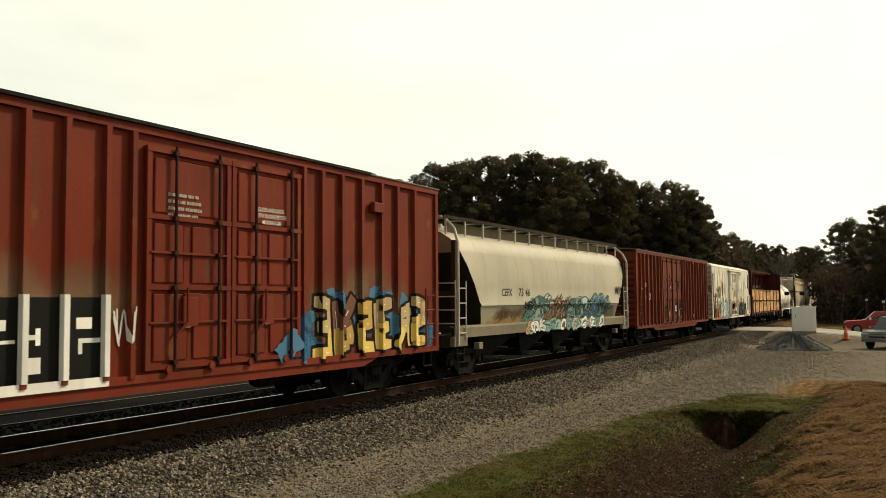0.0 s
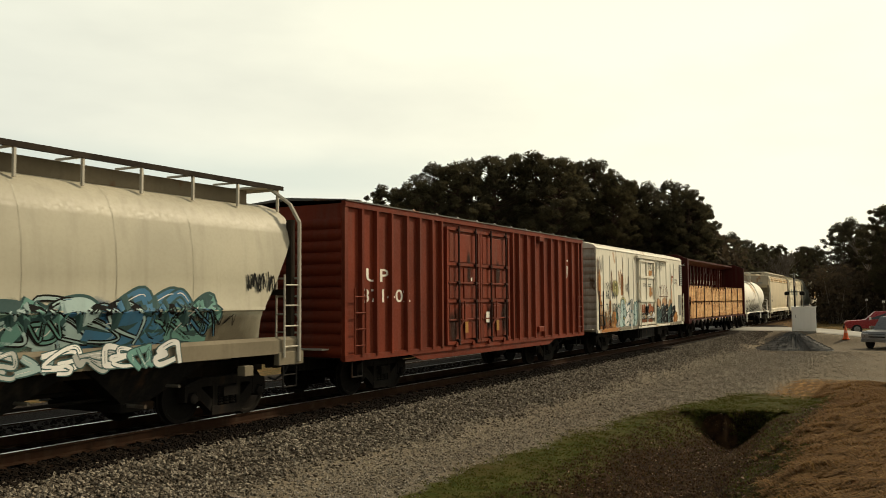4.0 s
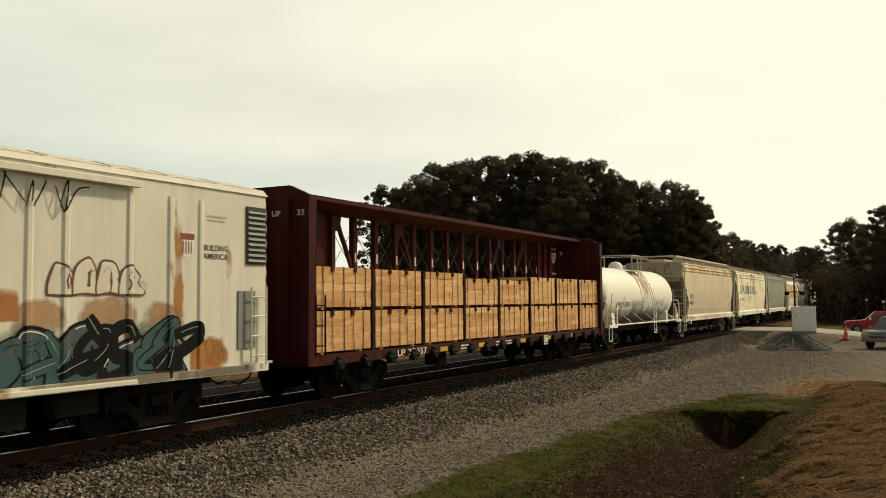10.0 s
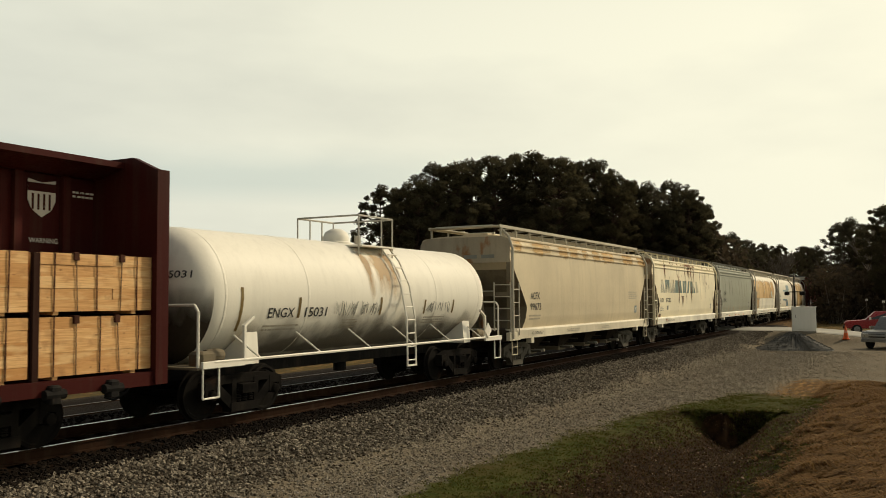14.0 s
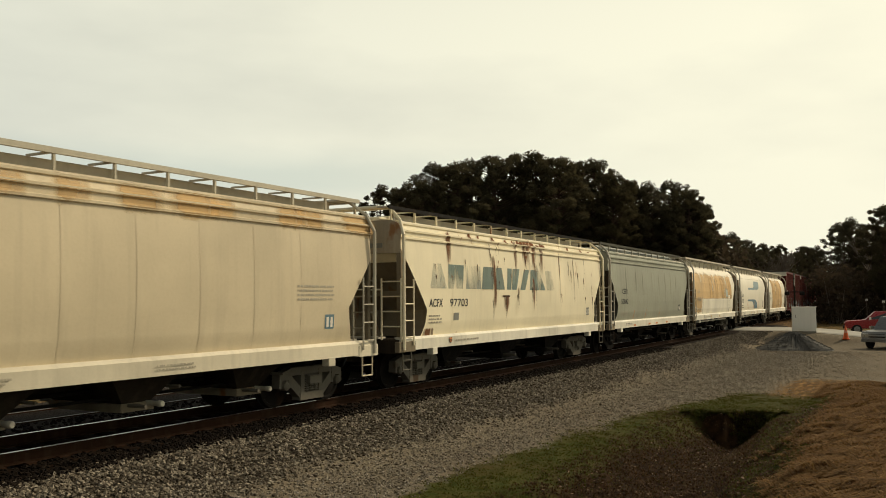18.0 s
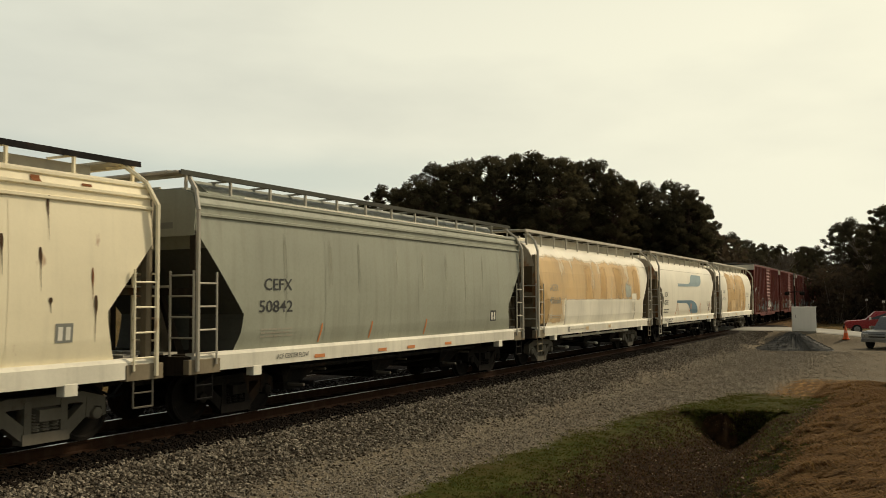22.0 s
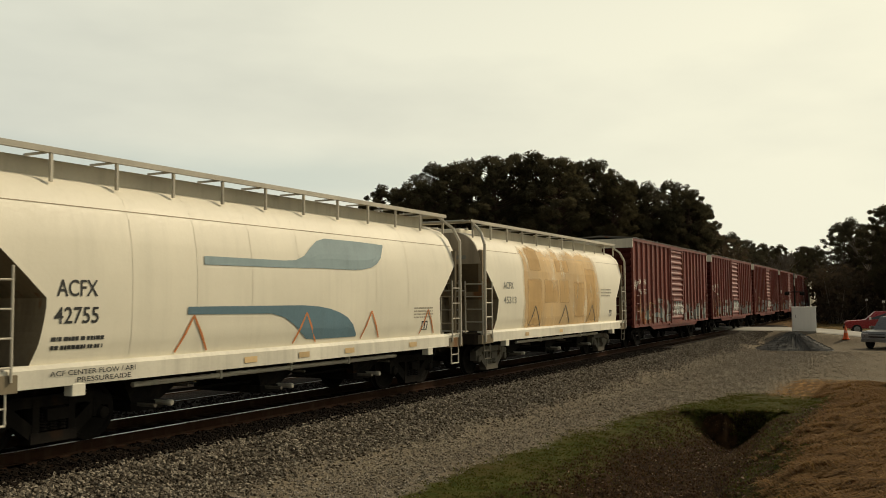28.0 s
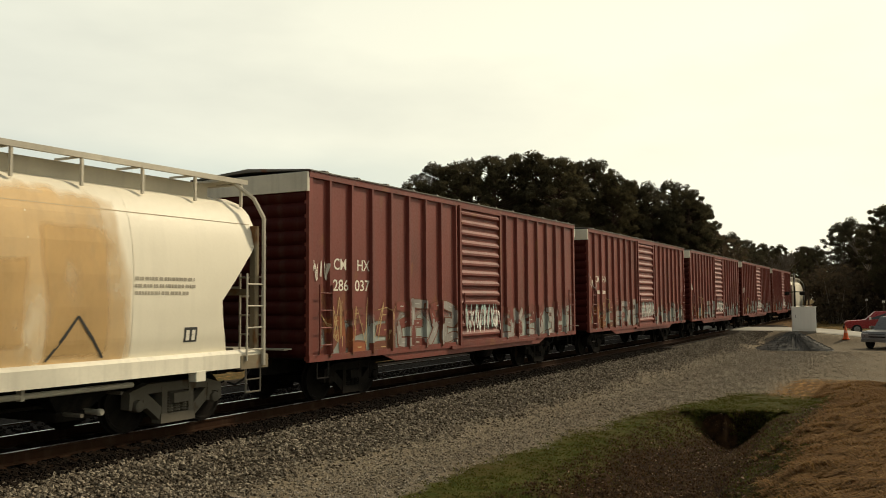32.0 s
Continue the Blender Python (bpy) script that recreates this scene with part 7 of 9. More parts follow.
    tr = Solid().bevel_box(-half + 1.0, half - 1.0, -0.45, 0.45, 4.17, 4.33, 0.03)
    part("hatch_trough", tr, paint, car, "long roof hatch")
    hl = Solid().bevel_box(-0.05, 0.05, -0.5, 0.5, 4.3, 4.37, 0.01).mesh("hatch_clamp", walk_paint)
    for i in range(10):
        put("hatch_clamp", hl, car, pose(-half + 1.4 + (2 * half - 2.8) * i / 9, 0, 0))
    # discharge chutes
    for i in range(bays):
        x = (i - (bays - 1) / 2) * (2 * half - 4.2) / bays
        w = min(0.95 if chute or lower else 1.35, (2 * half - 4.6) / bays / 2)
        ch = Solid()
        a, b = [(x - w, -1.25), (x + w, -1.25), (x + w, 1.25), (x - w, 1.25)], [(x - 0.3, -0.85), (x + 0.3, -0.85), (x + 0.3, 0.85), (x - 0.3, 0.85)]
        ch.add([(*p, 1.15) for p in a] + [(*p, 0.5) for p in b], [(0, 1, 2, 3), (7, 6, 5, 4), (0, 4, 5, 1), (1, 5, 6, 2), (2, 6, 7, 3), (3, 7, 4, 0)])
        q = part("discharge_chute", ch, END_DIRT_SHADE if chute else BLACK, car, "sloping discharge chute")
        part("gate", Solid().bevel_box(x - 0.36, x + 0.36, -0.9, 0.9, 0.36, 0.5, 0.015), END_TAN if chute else TRUCK, q, "outlet gate")
        part("crank_shaft", Solid().rod((x - 0.2, -1.3, 0.47), (x - 0.2, 1.3, 0.47), 0.035).rod((x + 0.55, -1.3, 0.74), (x + 0.55, -0.3, 0.74), 0.03), TRUCK_PALE, q, "steel crank shaft")
        if chute or lower:
            part("outlet_cap", Solid().turn([(0, -0.1), (0.04, -0.1), (0.055, -0.08), (0.055, 0.0), (0.045, 0.02), (0.045, 0.3)], (x + 0.22, -1.15, 0.47), "y", 14), lower or GRATE, q, "pale capped outlet pipe", None, 40)
    # near-black colour carries the shade below the body
    part("hopper_floor", Solid().box(-half + 2.4, half - 2.4, -1.1, 1.1, 1.0, 1.18), END_DIRT_SHADE, car, "dark underside between the chutes, shade in its colour")
    if lower:
        part("air_line", Solid().rod((-half + 3, -1.35, 0.86), (half - 3, -1.35, 0.86), 0.045, 8), lower, car, "pale air pipe under the sill", None, 40)
        for x in (-half + 5, 0.0, half - 5):
            part("air_line_hanger", Solid().box(x - 0.03, x + 0.03, -1.4, -1.3, 0.8, 1.0), lower, car, "pipe hanger")
    part("brake_rigging", Solid().rod((-half + 2.5, -0.7, 0.6), (half - 2.5, -0.7, 0.6), 0.028).rod((-half + 2.5, -0.4, 0.72), (half - 2.5, -0.4, 0.72), 0.04), TRUCK, car, "brake rods")
    running_gear(car, half, inset, gear)
    rolling(car, c)
    return car, c, surf


def plate(car, x, z, w, h, surf, mat=LETTER_K):
    p = patch("consolidated_plate", x, x + w, z, z + h, mat, car, surf, "small dark stencil panel", 0.006, 2)
    so = Solid()
    for i in range(2):
        xx, zz = x + w * (0.14 + 0.44 * i), z + h * 0.12
        so.add([(xx, -surf(zz) - 0.011, zz), (xx + w * 0.26, -surf(zz) - 0.011, zz), (xx + w * 0.26, -surf(zz + h * 0.7) - 0.011, zz + h * 0.7), (xx, -surf(zz + h * 0.7) - 0.011, zz + h * 0.7)], [(0, 1, 2, 3)])
    put("panel_writing", raw_mesh(so, "panel_writing", LETTER_W), p, None, "", "", "", "stuff")


def chalk_v(car, x, z0, z1, w, surf, mat=ORANGE):
    so = Solid()
    ribbon(so, [(x - w / 2, z0), (x - w / 4, (z0 + z1) / 2), (x, z1)], 0.05, surf, 0.014)
    ribbon(so, [(x, z1), (x + w / 4, (z0 + z1) / 2), (x + w / 2, z0)], 0.05, surf, 0.015)
    put("chalk_mark", raw_mesh(so, "chalk_mark", mat), car, None, "thin sprayed inspection mark")


# cream hopper with four dark bays and graffiti
H1_PROF = [(1.28, 1.26), (1.38, 1.5), (1.56, 2.0), (1.60, 2.02), (1.60, 2.06), (1.58, 2.1), (1.60, 2.6), (1.57, 3.1), (1.48, 3.55), (1.33, 3.85), (1.10, 4.03), (0.75, 4.14), (0.0, 4.18)]
car, c, surf = hopper_car("cream covered hopper with graffiti and black bays", 20.75, 36.6, H1_PROF, CREAM_1, BLACK, SILL_D, GRATE, (3.5, 2.0, 1.05), 8, 4, "dark", inset=1.6, slope_l=(4.1, 1.5, 2.0), sill_up=0.19, deck=END_DIRT_SHADE)
letters("CEFX", 23.85 - c, 2.3, 0.24, LETTER_K, car, surf, "black reporting marks", 0.75)
letters("73 46", 25.1 - c, 2.3, 0.26, LETTER_K, car, surf, "black car number", 0.9)
for x_, r_, m_ in ((26.6, 0.6, S_GRN), (27.6, 0.7, S_BEIGE), (28.8, 0.8, S_BEIGE), (30.0, 0.7, S_GRN), (31.2, 0.8, S_BLUE), (32.3, 0.8, S_BLUE)):
    smear("graffiti_cloud", x_ - r_ - c, x_ + r_ - c, 1.3, 2.2, m_, car, surf, "sprayed colour cloud behind the letters", 0.003, 0.3, 0.3, 0.2)
for x_, r_, m_ in ((26.3, 0.5, S_GRN), (27.0, 0.7, S_CREAM), (28.2, 0.8, S_BEIGE), (29.3, 0.6, S_BEIGE), (30.2, 0.8, S_GRN), (31.6, 0.7, S_BLUE), (32.6, 0.7, S_BLUE), (33.3, 0.5, S_GRN)):
    smear("graffiti_cloud", x_ - r_ - c, x_ + r_ - c, 1.28, 2.3, m_, car, surf, "sprayed colour cloud behind the letters", 0.0045, 0.3, 0.3, 0.2)
for xa, xb, n_, fl, sd in ((26.0, 27.7, 2, [G_TEAL, G_GRN], 44), (27.5, 29.5, 3, [G_ORG, G_SAND, G_TANP], 46), (29.3, 31.0, 2, [G_GRN, G_TEAL], 47), (30.8, 32.6, 2, [G_BLU, G_TEAL], 144), (32.4, 34.0, 2, [G_GRN, G_BLU], 148)):
    graffiti(car, xa - c, xb - c, 1.45, 2.3, n_, fl, G_DTEAL, None, surf, sd, 0.24, edge_w=0.05, tilt=0.6, style="stroke", shine=G_WHT)
    graffiti(car, xa - c, xb - c, 1.5, 2.2, n_ + 1, fl, G_BLK, None, surf, sd + 60, 0.08, edge_w=0.03, tilt=-0.5, style="stroke", shine=fl[0])
graffiti(car, 25.6 - c, 33.2 - c, 1.16, 1.5, 15, [G_TEAL, G_GRY, G_SAND, G_GRN, G_WHT], G_DTEAL, None, flat(1.622), 45, 0.2, edge_w=0.022, style="stroke")
scrawl(car, 23.6 - c, 25.4 - c, 1.55, 1.95, 6, G_BRN, surf, 46, 0.022)
scrawl(car, 25.5 - c, 26.3 - c, 1.85, 2.12, 5, G_BLK, surf, 49, 0.03)
scrawl(car, 34.9 - c, 35.7 - c, 2.35, 2.7, 5, G_BLK, surf, 47, 0.035)
scrawl(car, 32.9 - c, 34.8 - c, 1.75, 1.95, 7, G_BLK, surf, 48, 0.022)
smear("soot_film", 32.4 - c, 35.6 - c, 1.3, 2.02, S_SOOT_SHADE, car, surf, "sooty lower side", 0.004, 0.2, 0.2, 0.2)
smear("soot_film", 23.4 - c, 27.0 - c, 1.3, 2.02, S_SOOT_SHADE, car, surf, "sooty lower side", 0.004, 0.3, 0.2, 0.2)
smear("tan_band", 22.9 - c, 27.2 - c, 1.2, 1.85, S_TAN, car, surf, "tan primer band low on the side", 0.006, 0.4, 0.15, 0.1)

# beige ridged hopper
car, c, surf = hopper_car("beige covered hopper with ridged top band", 103.1, 118.5, ACF_RIDGED, CREAM_2, CREAM_2, SILL_B, ROOF_SIDE, (3.12, 2.05, 0.98), 9, 4, "pale", CREAM_2, slope_l=(3.41, 1.95, 1.3))
letters("ACFX", 104.78 - c, 2.2, 0.24, LETTER_K, car, surf, "black reporting marks", 0.78)
letters("99673", 104.75 - c, 1.85, 0.24, LETTER_K, car, surf, "black car number", 0.92)
text_bars(104.7 - c, 1.55, 0.95, 0.2, 2, LETTER_G, car, surf, 3)
letters("ACF CENTER FLOW", 104.75 - c, 1.08, 0.1, LETTER_K, car, flat(1.63), "small black lettering on the sill", 1.0)
text_bars(115.6 - c, 2.2, 1.3, 0.35, 4, LETTER_G, car, surf, 5)
plate(car, 116.55 - c, 1.6, 0.32, 0.3, surf, BLUE)
text_bars(108.0 - c, 1.07, 1.4, 0.12, 2, LETTER_G, car, flat(1.63), 5)
text_bars(111.9 - c, 1.07, 0.9, 0.12, 2, LETTER_G, car, flat(1.63), 7)

WEAR = random.Random(31)
for k in range(12):
    x = 103.8 + 1.2 * k + WEAR.uniform(-0.3, 0.3)
    smear("tan_stain", x - c, x + WEAR.uniform(0.8, 1.7) - c, 3.56, 4.1, S_TAN, car, surf, "rusty tan stain on the ridges", 0.006, 0.2, 0.3, 0.35)

# rusty cream hopper with a faded wordmark
car, c, surf = hopper_car("rust-streaked cream covered hopper with a worn wordmark", 119.45, 134.9, ACF_RIDGED, CREAM_3, TRUCK_PALE, SILL_W, CREAM_3, (3.12, 2.05, 0.98), 9, 3, "pale", deck=BLACK, slope_l=(3.41, 1.95, 1.3))
# worn wordmark, kept as plain slanted blocks
for pts, cov, m in (((121.0, 121.9, 121.6, 121.2), (0.75, 0.4, 0.15, 0.3), S_PALE), ((121.95, 122.3, 122.4, 122.02), (0.4, 0.45, 0.8, 0.75), S_GREY), ((122.25, 122.8, 122.92, 122.35), (0.35, 0.5, 0.95, 0.5), S_GREY),
                    ((123.0, 123.95, 123.95, 123.1), (0.55, 0.6, 0.3, 0.25), S_PALE), ((123.98, 124.3, 124.46, 124.15), (1.1, 1.1, 1.0, 1.0), S_GREY), ((124.3, 124.76, 124.85, 124.46), (1.0, 0.8, 0.9, 1.0), S_GREY),
                    ((124.95, 125.56, 125.4, 125.02), (0.9, 0.75, 0.75, 0.95), S_GREY), ((125.72, 126.02, 126.14, 125.82), (1.1, 1.1, 1.1, 1.1), S_GREY), ((126.08, 126.44, 126.73, 126.2), (0.8, 1.1, 1.1, 0.75), S_GREY),
                    ((126.73, 127.12, 127.5, 127.09), (1.1, 1.0, 0.9, 1.1), S_GREY), ((127.5, 128.33, 128.3, 127.62), (0.9, 0.75, 0.45, 0.9), S_GREY), ((128.3, 128.82, 128.33, 128.3), (0.8, 0.8, 0.5, 0.5), S_GREY),
                    ((128.95, 129.65, 129.58, 128.85), (0.5, 0.25, 0.15, 0.45), S_PALE)):
    worn_shape("worn_lettering_block", [(x - c, z) for x, z in zip(pts, (2.49, 2.49, 3.13, 3.13))], cov, m, car, surf, "worn block of a faded wordmark")
letters("ACFX", 120.95 - c, 2.02, 0.22, LETTER_K, car, surf, "black reporting marks", 0.72)
letters("97703", 122.05 - c, 2.02, 0.22, LETTER_K, car, surf, "black car number", 1.05)
text_bars(120.95 - c, 1.6, 0.7, 0.25, 3, LETTER_G, car, surf, 6)
patch("stencil_patch", 122.3 - c, 122.6 - c, 1.65, 1.85, LETTER_G, car, surf, "rubbed grey stencil patch")
shield(car, 121.95 - c, 1.06, 0.16, 0.16, flat(1.63), 0.004, LETTER_K)
text_bars(122.3 - c, 1.1, 1.5, 0.1, 1, LETTER_G, car, flat(1.63), 8)
RUN = random.Random(6)
for x, z1, z0, w in ((122.1, 4.05, 2.6, 0.42), (124.85, 3.55, 1.4, 0.3), (126.5, 4.05, 2.7, 0.3), (127.3, 4.0, 2.9, 0.9), (127.95, 4.0, 2.8, 0.5), (127.85, 2.9, 1.5, 0.16), (124.95, 2.9, 1.35, 0.12), (128.6, 3.9, 2.6, 0.3), (130.2, 3.85, 1.5, 0.14), (125.7, 2.32, 1.6, 0.5), (121.0, 1.5, 0.9, 0.7), (131.6, 3.7, 1.5, 0.12)):
    smear("rust_run", x - w / 2 - c, x + w / 2 - c, z0, z1, S_RUST, car, surf, "brown rust run", 0.0085 + 0.0002 * RUN.random(), 0.08, 0.35, 0.7)
for k in range(26):
    x = RUN.choice((RUN.uniform(126.3, 128.3), RUN.uniform(121, 133.6)))
    patch("rust_spot", x - c, x - c + RUN.uniform(0.05, 0.2), 3.94 - RUN.uniform(0, 0.12), 4.0 + RUN.uniform(-0.04, 0.03), RUST_RUN, car, surf, "flaked rust spot", 0.012, 2)
for k in range(44):
    x = RUN.uniform(120.9, 133.8) if k % 2 else RUN.uniform(124.5, 128.6)
    drip(car, x - c, RUN.uniform(2.2, 3.95), RUN.uniform(0.18, 0.75), RUN.uniform(0.05, 0.11), surf, S_DRIP if k % 3 else RUST_RUN)
patch("stain_bar", 125.41 - c, 125.94 - c, 2.27, 2.32, S_DRIP, car, surf, "narrow rust-stained bar", 0.011, 1)
plate(car, 132.9 - c, 1.6, 0.3, 0.28, surf, LETTER_G)

# grey-green hopper
car, c, surf = hopper_car("grey-green covered hopper with a pale sill", 135.5, 149.8, ACF_RIDGED, GREY_H, BLACK, SILL_W, GRATE, (3.12, 2.05, 0.98), 9, 3, "dark", lower=BLACK, deck=SLOPE_GREY, slope_l=(3.41, 1.95, 1.3))
letters("CEFX", 137.45 - c, 2.4, 0.24, LETTER_K, car, surf, "black reporting marks", 0.84)
letters("50842", 137.3 - c, 1.98, 0.24, LETTER_K, car, surf, "black car number", 1.0)
text_bars(137.4 - c, 1.5, 0.9, 0.2, 3, LETTER_G, car, surf, 6)
letters("ACF CENTER FLOW", 137.8 - c, 1.08, 0.1, LETTER_K, car, flat(1.63), "small black lettering on the sill", 1.0)
for x in (139.3, 141.2, 143.7):
    so = Solid()
    ribbon(so, [(x - c - 0.05, 1.34), (x - c, 1.55), (x - c + 0.03, 1.72)], 0.06, surf, 0.009)
    put("chalk_mark", raw_mesh(so, "chalk_mark", ORANGE), car, None, "orange sprayed inspection stroke")
plate(car, 147.45 - c, 1.58, 0.38, 0.3, surf)
for k in range(8):
    x = 138.2 + 1.25 * k + WEAR.uniform(-0.3, 0.3)
    smear("pale_streak", x - c, x + WEAR.uniform(0.1, 0.3) - c, 2.0 + WEAR.uniform(-0.4, 0.4), 3.6, S_GREYP, car, surf, "pale washed streak", 0.0065, 0.25, 0.48, 0.6)
for x in (139.0, 141.4, 142.7, 144.6):
    patch("orange_smear", x - c, x - c + 0.35, 1.03, 1.1, ORANGE, car, flat(1.63), "orange paint smear on the sill", 0.004, 2)
# bright top edge painted on as a pale strip
patch("pale_highlight_seam", 137.0 - c, 148.6 - c, 4.09, 4.12, CREAM_5, car, flat(1.505), "painted highlight along the top seam", 0.004, 1)

# pale hopper with tan staining
car, c, surf = hopper_car("pale covered hopper with broad tan staining", 150.75, 164.85, ACF_ROUND, CREAM_5, END_TAN, SILL_W, GRATE, (3.35, 2.05, 1.25), 10, 3, "pale", lower=SILL_W)
smear("tan_stain", 150.9 - c, 163.4 - c, 2.12, 3.78, S_TAN, car, surf, "broad tan rust staining", 0.005, 0.15, 0.03, 0.05, 24, 10)
smear("tan_stain", 151.1 - c, 153.72 - c, 1.32, 2.3, S_TAN, car, surf, "broad tan rust staining", 0.0045, 0.1, 0.08, 0.1)
for x_, w_ in ((155.6, 1.3), (157.3, 1.1), (159.2, 1.6), (162.0, 1.0)):
    smear("tan_stain", x_ - c, x_ + w_ - c, 2.14, 3.55, S_TAN, car, surf, "darker tan streak", 0.0075, 0.15, 0.3, 0.05, 6, 8)
smear("clean_patch", 153.5 - c, 162.3 - c, 1.1, 2.2, S_CREAM, car, surf, "pale repainted area", 0.0085, 0.04, 0.01, 0.02, 24, 8)
smear("faded_emblem", 160.7 - c, 161.9 - c, 2.15, 2.95, S_EMB, car, surf, "faded blue emblem", 0.009, 0.3, 0.3, 0.3)
patch("clean_patch", 161.8 - c, 162.45 - c, 1.6, 2.42, CREAM_5, car, surf, "repainted pale area", 0.0085, 5)
letters("ACFX", 152.1 - c, 2.48, 0.24, LETTER_G, car, surf, "faded grey reporting marks", 0.78)
letters("45660", 152.05 - c, 2.05, 0.24, LETTER_G, car, surf, "faded grey car number", 1.05)
text_bars(152.1 - c, 1.55, 1.0, 0.15, 2, LETTER_G, car, surf, 6)
plate(car, 153.75 - c, 1.06, 0.16, 0.16, flat(1.63))
text_bars(154.0 - c, 1.1, 1.6, 0.09, 1, LETTER_G, car, flat(1.63), 8)
for x in (155.6, 158.3):
    patch("label_plate", x - c, x - c + 0.32, 1.06, 1.18, TAN, car, flat(1.63), "brown label plate", 0.004, 1)

# white hopper with blue swooshes
car, c, surf = hopper_car("white covered hopper with two blue curved stripes", 166.05, 180.1, ACF_ROUND, CREAM_5, GRATE, SILL_W, GRATE, (3.2, 2.25, 1.1), 8, 3, "dark", lower=GRATE)
for table in (((170.4, 2.83, 2.98), (172.6, 2.84, 2.98), (172.95, 2.85, 3.0), (173.25, 2.85, 3.1), (173.5, 2.86, 3.28), (173.75, 2.86, 3.43), (174.05, 2.86, 3.5), (175.0, 2.86, 3.5),
               (175.35, 2.88, 3.5), (175.7, 2.93, 3.49), (175.95, 3.02, 3.49), (176.15, 3.17, 3.48), (176.33, 3.45, 3.48)),
              ((170.0, 1.97, 2.1), (172.2, 1.95, 2.1), (172.6, 1.87, 2.1), (172.9, 1.72, 2.1), (173.15, 1.55, 2.1), (173.35, 1.42, 2.09), (173.7, 1.4, 2.07), (174.1, 1.4, 2.02),
               (174.45, 1.4, 1.94), (174.75, 1.4, 1.83), (174.98, 1.4, 1.66), (175.13, 1.4, 1.46))):
    v, nz = [], 6
    for x, za, zb in table:
        v += [(x - c, -surf(za + (zb - za) * t / nz) - 0.012, za + (zb - za) * t / nz) for t in range(nz + 1)]
    f = [(i * (nz + 1) + t, (i + 1) * (nz + 1) + t, (i + 1) * (nz + 1) + t + 1, i * (nz + 1) + t + 1) for i in range(len(table) - 1) for t in range(nz)]
    put("blue_stripe", raw_mesh(Solid().add(v, f), "blue_stripe", BLUE if table[0][1] < 2.5 else BLUE_PALE), car, None, "faded blue curved stripe")
letters("ACFX", 167.42 - c, 2.28, 0.26, LETTER_K, car, surf, "black reporting marks", 0.72)
letters("42755", 167.38 - c, 1.88, 0.26, LETTER_K, car, surf, "black car number", 0.78)
text_bars(167.35 - c, 1.5, 0.95, 0.25, 2, LETTER_K, car, surf, 6)
letters("ACF CENTER FLOW / ARI", 167.3 - c, 1.13, 0.08, LETTER_K, car, flat(1.63), "small black sill lettering", 1.55)
letters("PRESSUREAIDE", 167.75 - c, 1.02, 0.08, LETTER_K, car, flat(1.63), "small black sill lettering", 1.0)
for x in (170.15, 173.3, 175.7, 178.3):
    chalk_v(car, x - c, 1.34, 1.95, 0.75, surf)
text_bars(177.6 - c, 1.75, 0.9, 0.3, 4, LETTER_G, car, surf, 6)
plate(car, 178.0 - c, 1.45, 0.3, 0.22, surf)
for x in (171.4, 173.0, 174.6, 177.3):
    patch("label_plate", x - c, x - c + 0.35, 1.06, 1.17, TAN, car, flat(1.63), "brown label plate", 0.004, 1)

# white hopper with a square tan stain
car, c, surf = hopper_car("white covered hopper with a square tan stain", 181.3, 195.2, ACF_ROUND, CREAM_5, TRUCK_PALE, SILL_W, GRATE, (3.3, 2.2, 1.1), 6, 3, "pale", lower=GRATE)
smear("tan_stain", 184.3 - c, 192.0 - c, 1.2, 4.0, S_TAN, car, surf, "square tan primer area", 0.005, 0.1, 0.03, 0.03, 24, 12)
for xa, xb, za, zb_ in ((184.65, 186.0, 1.32, 2.9), (184.95, 186.0, 3.1, 3.9), (186.08, 187.47, 2.05, 2.88), (187.5, 188.5, 2.05, 2.9), (188.94, 190.17, 1.5, 2.85), (190.28, 191.6, 1.32, 3.4), (187.3, 188.7, 3.1, 3.6)):
    smear("tan_stain", xa - c, xb - c, za, zb_, S_TAN, car, surf, "darker tan square of old paint", 0.0075, 0.06, 0.06, 0.06, 8, 8)
letters("ACFX", 182.85 - c, 2.52, 0.22, LETTER_G, car, surf, "faded grey reporting marks", 0.75)
letters("45313", 182.85 - c, 2.08, 0.22, LETTER_G, car, surf, "faded grey car number", 0.95)
for x in (185.35, 188.1, 190.95):
    chalk_v(car, x - c, 1.34, 1.98, 1.0, surf, LETTER_K)
text_bars(192.0 - c, 2.3, 1.3, 0.35, 3, LETTER_G, car, surf, 6)
plate(car, 193.1 - c, 1.5, 0.3, 0.25, surf)
for x in (184.4, 187.4):
    patch("label_plate", x - c, x - c + 0.3, 1.06, 1.17, TAN, car, flat(1.63), "brown label plate", 0.004, 1)

# last visible car: another pale hopper
hopper_car("pale covered hopper at the tail of the maroon cars", 282.6, 297.4, ACF_ROUND, CREAM_5, TRUCK_PALE, SILL_W, GRATE, (3.3, 2.2, 1.1), 6, 3, "dark")


# ---- refrigerator car ----
S_ORN2 = soft_paint("broad_orange_rust", (0.42, 0.175, 0.05), 0.85, 3.0, 19.0, (1.0, 1.0, 0.6), -0.4)
S_YELC = soft_paint("yellow_green_spray_fade", (0.52, 0.47, 0.20), 0.8, 2.5, 13.0)
S_RUSTP = soft_paint("rust_red_spray_fade", (0.27, 0.085, 0.03), 0.95, 3.0, 14.0)
G_GREYD = painted("dark_grey_spray_paint", (0.055, 0.075, 0.072), 0.6, grime=0.2)


